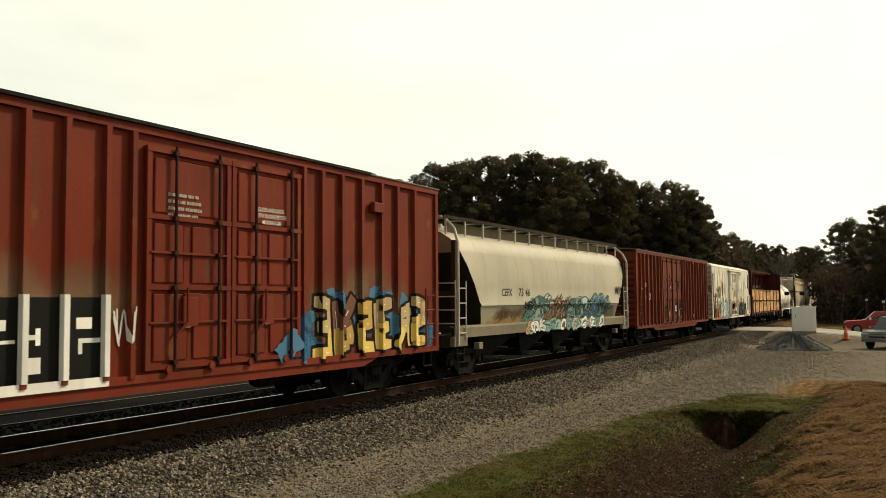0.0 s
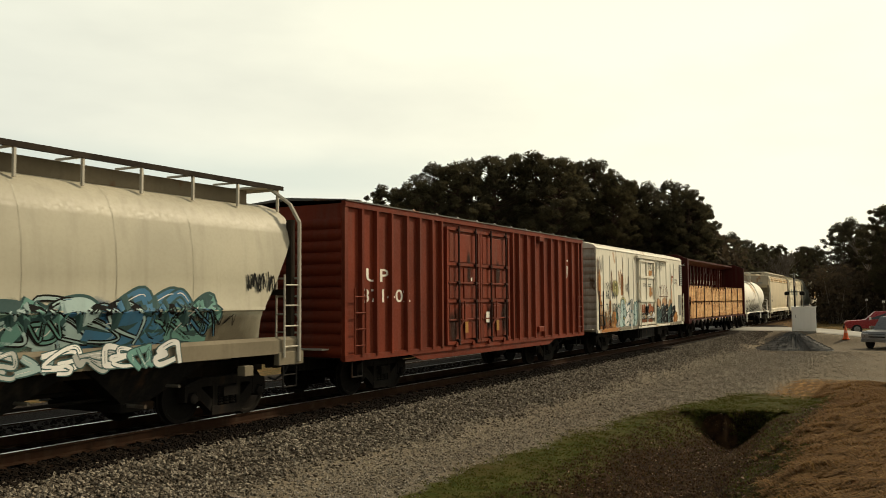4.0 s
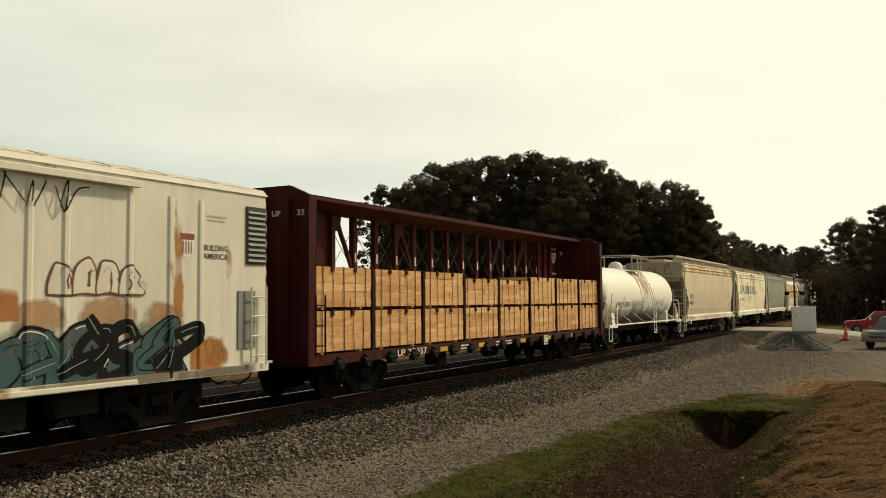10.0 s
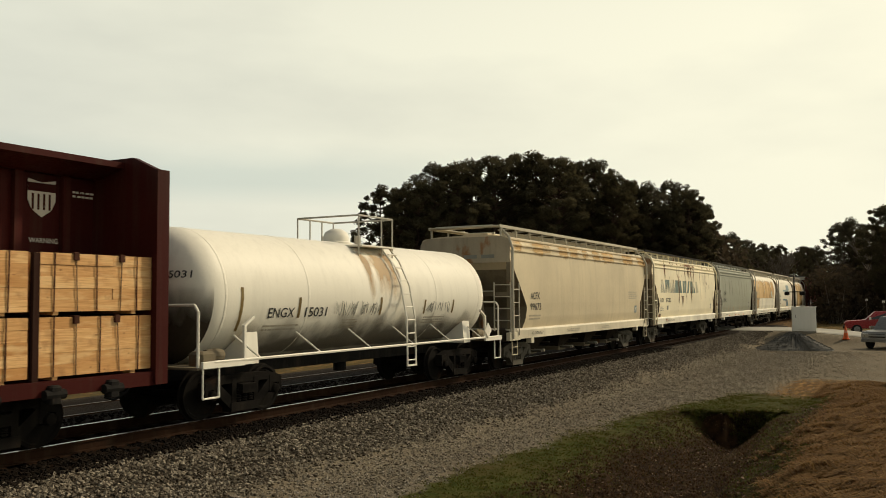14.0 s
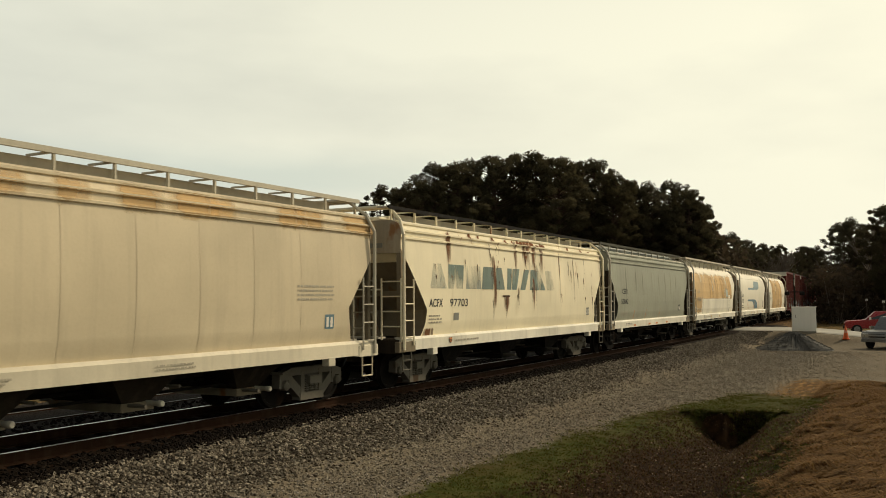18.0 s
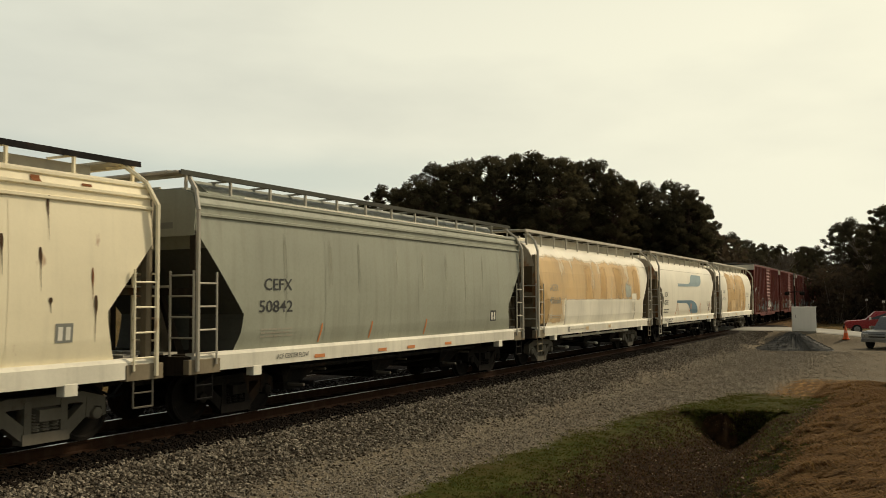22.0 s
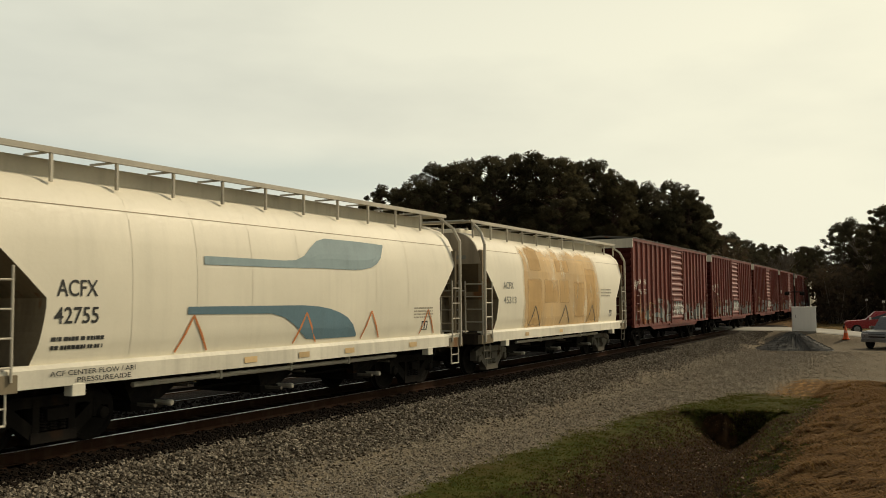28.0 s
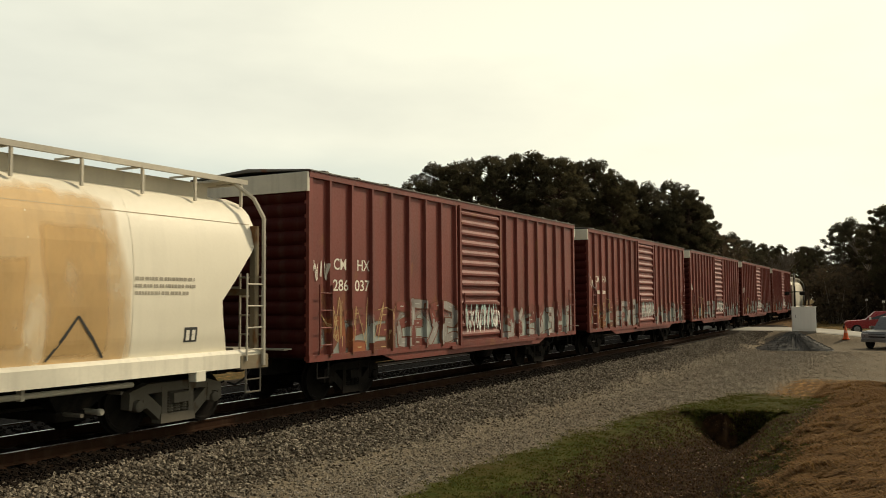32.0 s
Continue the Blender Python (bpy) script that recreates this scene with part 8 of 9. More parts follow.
def refrigerator_car():
    u0, u1, zt, zb, Y = 55.06, 69.33, 4.18, 0.92, 1.55
    c, half = (u0 + u1) / 2, (u1 - u0) / 2
    car = thing("refrigerator_car", "rust-stained white refrigerator car covered in graffiti", "freight car", "cars of the train")
    surf = flat(Y)
    wall = Solid().box(-half + 0.04, half - 0.04, -Y, -Y + 0.05, zb, zt).mesh("side_wall", WHITE_RF)
    sill = Solid().box(-half, half, -Y - 0.05, -Y + 0.03, zb - 0.04, zb + 0.1).mesh("side_sill", WHITE_RF)
    rib = Solid().prism([(-0.08, -Y + 0.002), (-0.035, -Y - 0.03), (0.035, -Y - 0.03), (0.08, -Y + 0.002)], zb + 0.12, zt - 0.32, "z")
    rib.prism([(-0.08, -Y + 0.002), (-0.03, -Y - 0.024), (0.03, -Y - 0.024), (0.08, -Y + 0.002)], zt - 0.32, zt - 0.24, "z")
    rib = rib.mesh("rib", WHITE_RF)
    for m in (Matrix.Identity(4), TURN):
        put("side_wall", wall, car, m)
        put("side_sill", sill, car, m)
        for x in (55.97, 56.84, 57.73, 58.61, 59.51, 60.2, 64.2, 64.81, 66.0, 66.86, 67.56):
            put("rib", rib, car, m @ pose(x - c, 0, 0))
    ol, n = [(-0.05, zb)], 11
    for k in range(n * 6 + 1):
        z = zb + (zt - 0.2 - zb) * k / (n * 6)
        ol.append((0.055 * max(0.0, math.sin(math.pi * ((k / 6) % 1.0))) ** 0.7, z))
    ol += [(0.0, zt), (-0.05, zt)]
    # end paint is grimy and also darkened for a face turned from the sun
    end = Solid().prism([(a + half - 0.05, z) for a, z in ol], -Y + 0.01, Y - 0.01, "y").mesh("end_wall", painted("sooty_white_end", (0.36, 0.33, 0.26), 0.7, var=0.35, rust=0.2, rust_col=(0.09, 0.06, 0.035), grime=0.9, seed=21.0, gloss=0.1), 50)
    for m in (None, TURN):
        e = put("end_wall", end, car, m, "ribbed white end wall")
        part("handrail", Solid().path([(half + 0.1, -1.45, 0.9), (half + 0.1, -1.45, 2.45), (half + 0.1, -0.4, 2.5)], 0.02), GRATE, e, "end handrail")
        part("end_platform", Solid().box(half, half + 0.3, -1.45, 1.45, 1.0, 1.04), GRATE, e, "end platform grating")
    rf = Solid().prism([(-Y - 0.03, zt), (-Y + 0.1, zt + 0.13), (-0.9, zt + 0.24), (0, zt + 0.3), (0.9, zt + 0.24), (Y - 0.1, zt + 0.13), (Y + 0.03, zt)], -half, half, "x")
    part("roof", rf, WHITE_RF, car, "white arched roof", None, 40)
    rs = Solid().prism([(-Y + 0.08, zt + 0.12), (-0.9, zt + 0.28), (0, zt + 0.34), (0.9, zt + 0.28), (Y - 0.08, zt + 0.12), (0, zt + 0.2)], -0.52, 0.52, "x").mesh("roof_rib", WHITE_RF)
    for k in range(12):
        put("roof_rib", rs, car, pose(-half + 0.6 + (2 * half - 1.2) * k / 11, 0, 0))
    # plug door with frame, bars and track
    x0, x1 = 60.75 - c, 63.5 - c
    d = part("door", Solid().bevel_box(x0, x1, -Y - 0.05, -Y + 0.01, 1.05, 3.95, 0.012), WHITE_RF, car, "plug door with locking bars")
    fr = Solid()
    for z in (1.08, 2.1, 3.17, 3.9):
        fr.box(x0, x1, -Y - 0.11, -Y - 0.045, z - 0.05, z + 0.05)
    for x in (x0 + 0.06, x1 - 0.06, (x0 + x1) / 2):
        fr.box(x - 0.06, x + 0.06, -Y - 0.1, -Y - 0.045, 1.05, 3.95)
    part("door_frame", fr, WHITE_RF, d)
    for k in (0.03, 0.97):
        r = part("locking_rod", Solid().rod((x0 + (x1 - x0) * k, -Y - 0.15, 0.95), (x0 + (x1 - x0) * k, -Y - 0.15, 4.1), 0.025), WHITE_RF, d)
        part("rod_keeper", Solid().bevel_box(x0 + (x1 - x0) * k - 0.06, x0 + (x1 - x0) * k + 0.06, -Y - 0.18, -Y - 0.05, 2.05, 2.16).bevel_box(x0 + (x1 - x0) * k - 0.06, x0 + (x1 - x0) * k + 0.06, -Y - 0.18, -Y - 0.05, 3.1, 3.22), WHITE_RF, r)
    part("handle", Solid().path([(x0 + 0.1, -Y - 0.16, 1.5), (x0 + 0.9, -Y - 0.2, 1.55), (x0 + 1.2, -Y - 0.2, 1.9)], 0.025), BLACK, d, "dark door lever")
    part("lock_box", Solid().bevel_box(x0 + 1.15, x0 + 1.4, -Y - 0.13, -Y - 0.05, 1.45, 1.85), G_BLK, d)
    part("upper_track", Solid().bevel_box(x0 - 0.35, x1 + 2.6, -Y - 0.16, -Y - 0.03, 4.0, 4.1, 0.012), WHITE_RF, car, "upper door track")
    part("lower_track", Solid().bevel_box(x0 - 0.2, x1 + 2.6, -Y - 0.12, -Y - 0.03, 0.9, 0.97, 0.01), WHITE_RF, car, "lower door track")
    part("door_step", Solid().path([(x0 - 0.1, -Y - 0.05, 0.9), (x0 - 0.1, -Y - 0.05, 0.45), (x0 + 0.45, -Y - 0.05, 0.45), (x0 + 0.45, -Y - 0.05, 0.9)], 0.02), BLACK, car, "step below the door")
    # refrigeration unit louvre and ladder at the far end
    lv = part("louvre", Solid().bevel_box(68.72 - c, 69.27 - c, -Y - 0.03, -Y + 0.0, 2.87, 3.95, 0.01), LETTER_K, car, "grey ventilation louvre")
    sl = Solid().prism([(-Y - 0.06, 0.0), (-Y - 0.02, 0.06), (-Y - 0.02, 0.0)], 68.76 - c, 69.23 - c, "x").mesh("slat", LETTER_G)
    for k in range(10):
        put("slat", sl, lv, pose(0, 0, 2.92 + 0.1 * k))
    part("fuel_recess", Solid().bevel_box(68.5 - c, 68.98 - c, -Y - 0.025, -Y, 1.32, 2.38, 0.01), LETTER_G, car, "dark equipment recess")
    ladder(car, 68.78 - c, 69.2 - c, 1.0, 2.45, 4, WHITE_RF, -Y - 0.1)
    ladder(car, 55.1 - c, 55.62 - c, 1.0, 2.5, 4, BLACK, -Y - 0.1, "black side ladder")
    part("underframe", Solid().box(-half + 0.1, half - 0.1, -0.25, 0.25, 0.6, zb), BLACK, car)
    part("floor", Solid().box(-half + 0.05, half - 0.05, -Y + 0.06, Y - 0.06, zb, zb + 0.1), BLACK, car)
    part("fuel_tank", Solid().bevel_box(-0.2, 2.2, -1.35, -0.5, 0.42, zb, 0.05), BLACK, car, "black underfloor fuel tank")
    part("equipment_box", Solid().bevel_box(2.6, 3.4, -1.4, -0.6, 0.5, zb, 0.03), TRUCK, car)
    # marks and paint
    for dx, t in ((0, "AR"), (0.75, "MN")):
        letters(t, 56.24 + dx * 1.1 - c, 2.2, 0.36, LETTER_K, car, surf, "black reporting marks", 0.52 if dx == 0 else 0.6)
    for dx, t in ((0, "76"), (0.75, "838")):
        letters(t, 56.26 + dx * 1.08 - c, 1.68, 0.36, LETTER_K, car, surf, "black car number", 0.5 if dx == 0 else 0.62)
    for x_, z_, r_, m_ in ((59.75, 1.5, 0.45, S_BLUE), (60.35, 1.35, 0.4, S_BLUE), (60.3, 1.85, 0.35, S_YELC), (58.6, 2.0, 0.5, S_YELC), (60.9, 1.4, 0.4, S_BLUE), (64.2, 1.5, 0.7, S_GRN), (65.3, 1.4, 0.8, S_GRN), (66.5, 1.4, 0.8, S_GRN),
                           (64.4, 1.95, 0.5, S_BEIGE), (65.6, 1.95, 0.6, S_BEIGE), (66.7, 1.9, 0.5, S_BEIGE), (67.9, 1.2, 0.45, S_ORNG), (57.3, 1.3, 0.6, S_ORNG), (57.5, 2.6, 0.6, S_YELC)):
        smear("graffiti_cloud", x_ - r_ - c, x_ + r_ - c, max(0.95, z_ - r_ * 0.7), z_ + r_ * 0.7, m_, car, flat(Y + 0.002), "sprayed colour fade", 0.002, 0.35, 0.3, 0.3)
    for x_, z_, r_, m_ in ((57.9, 1.5, 0.6, S_GRN), (58.7, 1.5, 0.7, S_YELC), (59.6, 1.6, 0.7, S_BLUE), (60.3, 1.4, 0.5, S_GRN)):
        smear("graffiti_cloud", x_ - r_ - c, x_ + r_ - c, max(0.95, z_ - r_ * 0.8), z_ + r_ * 0.9, m_, car, flat(Y + 0.003), "sprayed colour fade", 0.0025, 0.35, 0.3, 0.3)
    graffiti(car, 57.65 - c, 60.55 - c, 1.0, 2.0, 5, [G_WHT, G_GRY, G_WHT, G_TEAL], G_DTEAL, None, surf, 101, 0.44, edge_w=0.045, tilt=0.1, style="stroke", shine=G_WHT)
    graffiti(car, 59.4 - c, 60.75 - c, 1.0, 1.9, 2, [G_BLU, G_TEAL, G_WHT], G_DTEAL, None, surf, 111, 0.36, edge_w=0.04, tilt=0.3, style="stroke")
    for xa, xb, za, zb, mt in ((60.95, 61.6, 1.55, 2.0, S_RUSTP), (61.3, 61.95, 1.5, 2.02, S_RUSTP), (62.3, 63.0, 1.45, 2.02, S_RUSTP), (62.8, 63.4, 1.4, 1.95, S_RUSTP), (60.9, 63.45, 1.0, 1.35, S_RUSTP), (61.95, 62.35, 1.2, 1.95, S_SOOT)):
        smear("primer_panel", xa - c, xb - c, za, zb, mt, car, flat(Y + 0.051), "rust-red sprayed panel", 0.004, 0.25, 0.2, 0.15)
    graffiti(car, 60.95 - c, 63.4 - c, 1.3, 1.62, 6, [G_WHT, G_SAND, G_GRY], G_BLK, None, flat(Y + 0.06), 102, edge_w=0.035)
    scrawl(car, 60.9 - c, 63.4 - c, 1.1, 1.4, 7, G_BLK, flat(Y + 0.085), 121, 0.025)
    graffiti(car, 63.65 - c, 67.3 - c, 0.98, 1.85, 4, [G_DTEAL, G_DTEAL, G_GREYD], G_BLK, None, surf, 103, edge_w=0.05, tilt=0.45, shine=G_WHT, under=G_DTEAL)
    graffiti(car, 63.7 - c, 67.4 - c, 1.0, 1.85, 6, [G_DTEAL, G_BLK], G_BLK, None, surf, 113, 0.3, edge_w=0.03, style="stroke", tilt=0.5, shine=G_TEAL)
    graffiti(car, 64.55 - c, 66.25 - c, 2.3, 2.85, 4, [WHITE_RF], G_BRN, None, surf, 105, edge_w=0.035, tilt=0.05)
    for x_, w_, m_ in ((55.2, 3.0, S_ORN2), (57.6, 2.2, S_SOOT_SHADE), (59.6, 2.4, S_SOOT_SHADE), (62.0, 2.0, S_SOOT_SHADE), (64.0, 3.0, S_SOOT_SHADE), (66.8, 2.2, S_SOOT_SHADE)):
        smear("rust_film", x_ - c, x_ + w_ - c, 0.88, 1.06, m_, car, flat(Y + 0.051), "rust and soot along the sill", 0.003, 0.3, 0.1, 0.05)
    for x_, w_, za, zb_ in ((55.3, 1.5, 0.95, 1.6), (56.5, 1.25, 0.95, 1.45), (57.05, 0.55, 1.2, 1.75), (55.3, 0.35, 1.9, 3.3), (58.3, 0.3, 2.3, 3.3), (63.6, 0.5, 1.9, 2.4), (67.3, 0.9, 0.98, 1.6)):
        smear("rust_stain", x_ - c, x_ + w_ - c, za, zb_, S_ORN2, car, flat(Y + 0.003), "broad orange rust stain", 0.0028, 0.3, 0.15, 0.1)
    for x_, w_, za, zb_, m_ in ((55.2, 0.8, 0.95, 2.2, S_ORNG), (55.9, 0.9, 0.95, 1.8, S_ORNG), (56.6, 1.2, 0.95, 1.55, S_ORNG), (55.5, 1.6, 0.95, 1.35, S_RUSTP), (57.0, 0.6, 1.2, 1.9, S_ORNG), (55.1, 0.4, 2.0, 3.9, S_RUST), (56.9, 0.3, 2.2, 3.4, S_RUST), (58.35, 0.2, 2.2, 3.3, S_RUST), (59.3, 0.15, 2.2, 3.2, S_SOOT), (55.7, 1.6, 0.92, 1.2, S_SOOT), (62.6, 0.5, 0.98, 1.3, S_SOOT)):
        smear("rust_stain", x_ - c, x_ + w_ - c, za, zb_, m_, car, flat(Y + 0.004), "rust and soot streaks", 0.003, 0.15, 0.3, 0.3)
    scrawl(car, 55.3 - c, 56.6 - c, 1.0, 1.75, 6, G_BLK, surf, 131, 0.016)
    scrawl(car, 56.05 - c, 58.2 - c, 2.55, 2.9, 9, G_BLK, flat(Y + 0.035), 104, 0.02)
    scrawl(car, 62.2 - c, 65.0 - c, 3.5, 3.95, 7, G_BLK, flat(Y + 0.06), 106, 0.03)
    scrawl(car, 58.9 - c, 59.4 - c, 2.45, 2.85, 5, LETTER_G, surf, 107, 0.02)
    scrawl(car, 55.2 - c, 55.8 - c, 3.2, 3.8, 3, LETTER_G, surf, 108, 0.03)
    scrawl(car, 55.5 - c, 57.2 - c, 1.1, 1.6, 6, G_DTEAL, surf, 109, 0.018)
    for x, z0, z1, w in ((66.9, 1.4, 4.0, 0.3), (55.35, 2.4, 3.5, 0.3), (57.9, 2.6, 3.5, 0.5), (62.5, 2.2, 2.8, 0.9), (62.4, 3.2, 3.55, 0.9), (56.6, 1.1, 2.4, 0.3), (67.55, 0.95, 1.6, 0.7), (58.45, 2.3, 3.0, 0.12), (60.9, 2.2, 2.6, 0.3)):
        smear("rust_stain", x - c, x - c + w, z0, z1, S_ORNG, car, flat(Y + (0.052 if 60.7 < x < 63.5 else 0.003)), "orange rust stain", 0.0035, 0.2, 0.3, 0.3)
    patch("patch_plate", 59.66 - c, 60.15 - c, 1.72, 2.12, LETTER_G, car, flat(Y), "dark repair plate", 0.03, 1)
    patch("paper_tag", 60.0 - c, 60.14 - c, 1.99, 2.12, LETTER_W, car, flat(Y), "white paper tag", 0.034, 1)
    shield(car, 67.08 - c, 2.9, 0.32, 0.5, surf, 0.006, LETTER_W, G_RUST)
    letters("BUILDING", 67.62 - c, 3.08, 0.11, LETTER_K, car, surf, "small black lettering", 0.62)
    letters("AMERICA", 67.62 - c, 2.93, 0.11, LETTER_K, car, surf, "small black lettering", 0.62)
    text_bars(67.7 - c, 3.6, 0.5, 0.14, 2, LETTER_G, car, surf, 2)
    text_bars(61.6 - c, 2.75, 0.45, 0.18, 2, LETTER_K, car, flat(Y + 0.055), 4)
    text_bars(62.4 - c, 2.75, 0.55, 0.18, 2, LETTER_K, car, flat(Y + 0.055), 5)
    drape(car, c, (55.97, 56.84, 57.73, 58.61, 59.51, 60.2, 64.2, 64.81, 66.0, 66.86, 67.56), Y, 0.03, 0.16, 0.045, SPRAYED)
    running_gear(car, half, 2.3)
    rolling(car, c)


refrigerator_car()


# ---- centre-beam lumber car and its load ----
TIE_ROD = painted("grey_tie_rod", (0.16, 0.12, 0.09), 0.6, gloss=0.2)
STAKE = painted("dark_divider", (0.03, 0.011, 0.008), 0.8, gloss=0.05)


def lumber_car():
    u0, u1 = 70.68, 89.3
    c, half = (u0 + u1) / 2, (u1 - u0) / 2
    car = thing("centerbeam_flatcar", "dark maroon centre-beam flatcar loaded with lumber", "freight car", "cars of the train")
    bh = Solid().prism([(-1.55, 0.85), (1.55, 0.85), (1.55, 4.36), (1.0, 4.6), (-1.0, 4.6), (-1.55, 4.36)], half - 0.12, half, "x")
    ep = Solid().box(half, half + 0.1, -0.06, 0.06, 0.9, 4.3).mesh("end_post", MAROON)
    bh.box(half - 0.14, half + 0.12, -1.6, -1.48, 0.85, 4.36).box(half - 0.14, half + 0.12, 1.48, 1.6, 0.85, 4.36)
    bhm = bh.mesh("bulkhead", MAROON)
    for m in (None, TURN):
        b = put("bulkhead", bhm, car, m, "tall maroon end bulkhead")
        for y in (-1.0, -0.35, 0.35, 1.0):
            put("end_post", ep, b, pose(0, y, 0))
        part("end_ladder", Solid().rod((half + 0.2, -1.2, 1.0), (half + 0.2, -1.2, 2.4), 0.02).rod((half + 0.2, -0.8, 1.0), (half + 0.2, -0.8, 2.4), 0.02), MAROON, b, "end ladder")
    top = Solid().prism([(-0.8, 4.43), (-0.8, 4.53), (-0.2, 4.57), (0.2, 4.57), (0.8, 4.53), (0.8, 4.43), (0.2, 4.28), (-0.2, 4.28)], -half + 0.1, half - 0.1, "x")
    part("top_chord", top, MAROON, car, "heavy top beam")
    part("deck_beam", Solid().box(-half + 0.1, half - 0.1, -0.3, 0.3, 0.74, 1.05), BLACK, car)
    part("deck", Solid().box(-half + 0.1, half - 0.1, -1.47, 1.47, 1.0, 1.06), MAROON, car, "narrow steel deck")
    for y in (-1.51, 1.51):
        part("side_channel", Solid().box(-half + 0.1, half - 0.1, y - 0.04, y + 0.04, 0.84, 1.06), MAROON, car, "side channel below the deck edge")
    # web panels at both ends of the centre beam
    for s in (-1, 1):
        wp = part("web_panel", Solid().box(min(s * half, s * (half - 2.85)) + (0.12 if s < 0 else 0), max(s * half, s * (half - 2.85)) - (0.12 if s > 0 else 0), -0.04, 0.04, 1.05, 4.3), MAROON, car, "solid maroon web panel")
        st = Solid().prism([(-0.07, -0.14), (0.07, -0.14), (0.07, 0.14), (-0.07, 0.14)], 1.05, 4.3, "z").mesh("stiffener", MAROON)
        for q in (0.72, 1.61, 2.2, 2.8):
            put("stiffener", st, wp, pose(s * (half - q), 0, 0))
    # posts between the tiers of lumber
    pm = Solid().prism([(-0.08, -0.07), (0.08, -0.07), (0.08, 0.07), (-0.08, 0.07)], 1.05, 4.3, "z").mesh("post", MAROON)
    slot = Solid().bevel_box(-0.03, 0.03, -0.08, -0.068, 0.0, 0.24, 0.01).mesh("slot", LETTER_W)
    a, b = 73.52 - c, 86.42 - c
    n = 13
    bay = (b - a) / n
    ties = [Solid().rod((0.1, 0, za), (bay - 0.1, 0, zb), 0.008, 5).mesh("tie_rod", TIE_ROD) for za, zb in ((3.85, 3.0), (3.0, 3.85))]
    for k in range(n + 1):
        x = a + (b - a) * k / n
        p = put("post", pm, car, pose(x, 0, 0), "upright steel post")
        put("slot", slot, p, pose(0, 0, 3.15), "pale slot opening")
        if k < n:
            for y, tie in zip((-0.02, 0.02), ties):
                put("tie_rod", tie, car, pose(x, y, 0), "thin crossed tie rod")
    for k in (0, 3, 10, 12):
        x = a + (b - a) * k / n
        s = 1 if k < 8 else -1
        arc = spline([(x + s * 0.3, 4.3), (x + s * 0.36, 4.0), (x + s * 0.62, 3.55), (x + s * 0.95, 2.95)], 4)
        band = []
        for sign in (-1, 1):
            side_ = []
            for p_, q_ in zip(arc, arc[1:] + [(2 * arc[-1][0] - arc[-2][0], 2 * arc[-1][1] - arc[-2][1])]):
                d_ = math.hypot(q_[0] - p_[0], q_[1] - p_[1])
                side_.append((p_[0] - sign * 0.045 * (q_[1] - p_[1]) / d_, p_[1] + sign * 0.045 * (q_[0] - p_[0]) / d_))
            band += side_ if sign < 0 else side_[::-1]
        brace = part("knee_brace", Solid().prism(band, -0.04, 0.04, "y"), MAROON, car, "curved knee brace")
        part("gusset", Solid().prism([(x - s * 0.02, 4.3), (x + s * 0.42, 4.3), (x + s * 0.36, 3.98), (x + s * 0.2, 3.88), (x - s * 0.02, 3.85)], -0.05, 0.05, "y"), MAROON, brace)
    # dark strips that fill the gaps between neighbouring packs
    stake = Solid().box(-0.05, 0.05, -1.5, -1.42, 1.06, 2.9).mesh("load_divider", STAKE)
    for x in (73.14, 75.48, 77.76, 80.03, 82.4, 84.72, 87.02):
        put("load_divider", stake, car, pose(x - c, 0, 0), "dark upright strip in the gap between packs")
    # winches and tie-down brackets along the deck edge
    wn = Solid().bevel_box(-0.1, 0.1, -1.66, -1.5, 0.74, 1.0, 0.03).turn([(0, -0.17), (0.075, -0.17), (0.075, 0.17), (0, 0.17)], (0, -1.6, 0.87), "x", 10).mesh("winch", BLACK)
    for m in (Matrix.Identity(4), TURN):
        for k in range(17):
            put("winch", wn, car, m @ pose(-half + 1.0 + (2 * half - 2.0) * k / 16, 0, 0), "strap winch")
    for x in (76.2, 78.45, 81.4, 83.6, 85.9):
        patch("reflector", x - c, x - c + 0.4, 0.86, 0.98, YELLOW, car, flat(1.56), "yellow reflective strip", 0.004, 1)
    for x_ in (77.35, 79.6, 80.2):
        text_bars(x_ - c, 0.86, 0.55, 0.16, 2, LETTER_W, car, flat(1.56), int(x_))
    letters("UP", 74.05 - c, 0.86, 0.17, LETTER_W, car, flat(1.57), "white reporting marks", 0.34)
    letters("27 557", 74.55 - c, 0.86, 0.17, LETTER_W, car, flat(1.57), "white car number", 0.9)
    pp = patch("data_plate", 83.05 - c, 83.4 - c, 0.72, 1.02, LETTER_W, car, flat(1.68), "white data plate", 0.004, 1)
    patch("plate_frame", 83.09 - c, 83.36 - c, 0.76, 0.98, LETTER_K, pp, flat(1.684), "", 0.004, 1)
    patch("plate_centre", 83.12 - c, 83.33 - c, 0.79, 0.95, LETTER_W, pp, flat(1.688), "", 0.004, 1)
    shield(car, 87.9 - c, 3.56, 0.52, 0.62, flat(0.05), 0.01, None, MAROON)
    letters("WARNING", 87.94 - c, 3.15, 0.085, LETTER_W, car, flat(0.05), "white stencilled warning", 0.54)
    text_bars(88.75 - c, 3.95, 0.4, 0.14, 2, LETTER_W, car, flat(0.05), 3)
    for x_, w_, t_ in ((0.55, 0.22, "UP"), (0.86, 0.1, "2"), (1.2, 0.2, "35")):
        q = letters(t_, x_, 3.96, 0.13, LETTER_W, car, flat(0.0), "white car number on the bulkhead", w_)
        q.matrix_local = pose(-half - 0.004, 0, 0, 0, 0, -90)
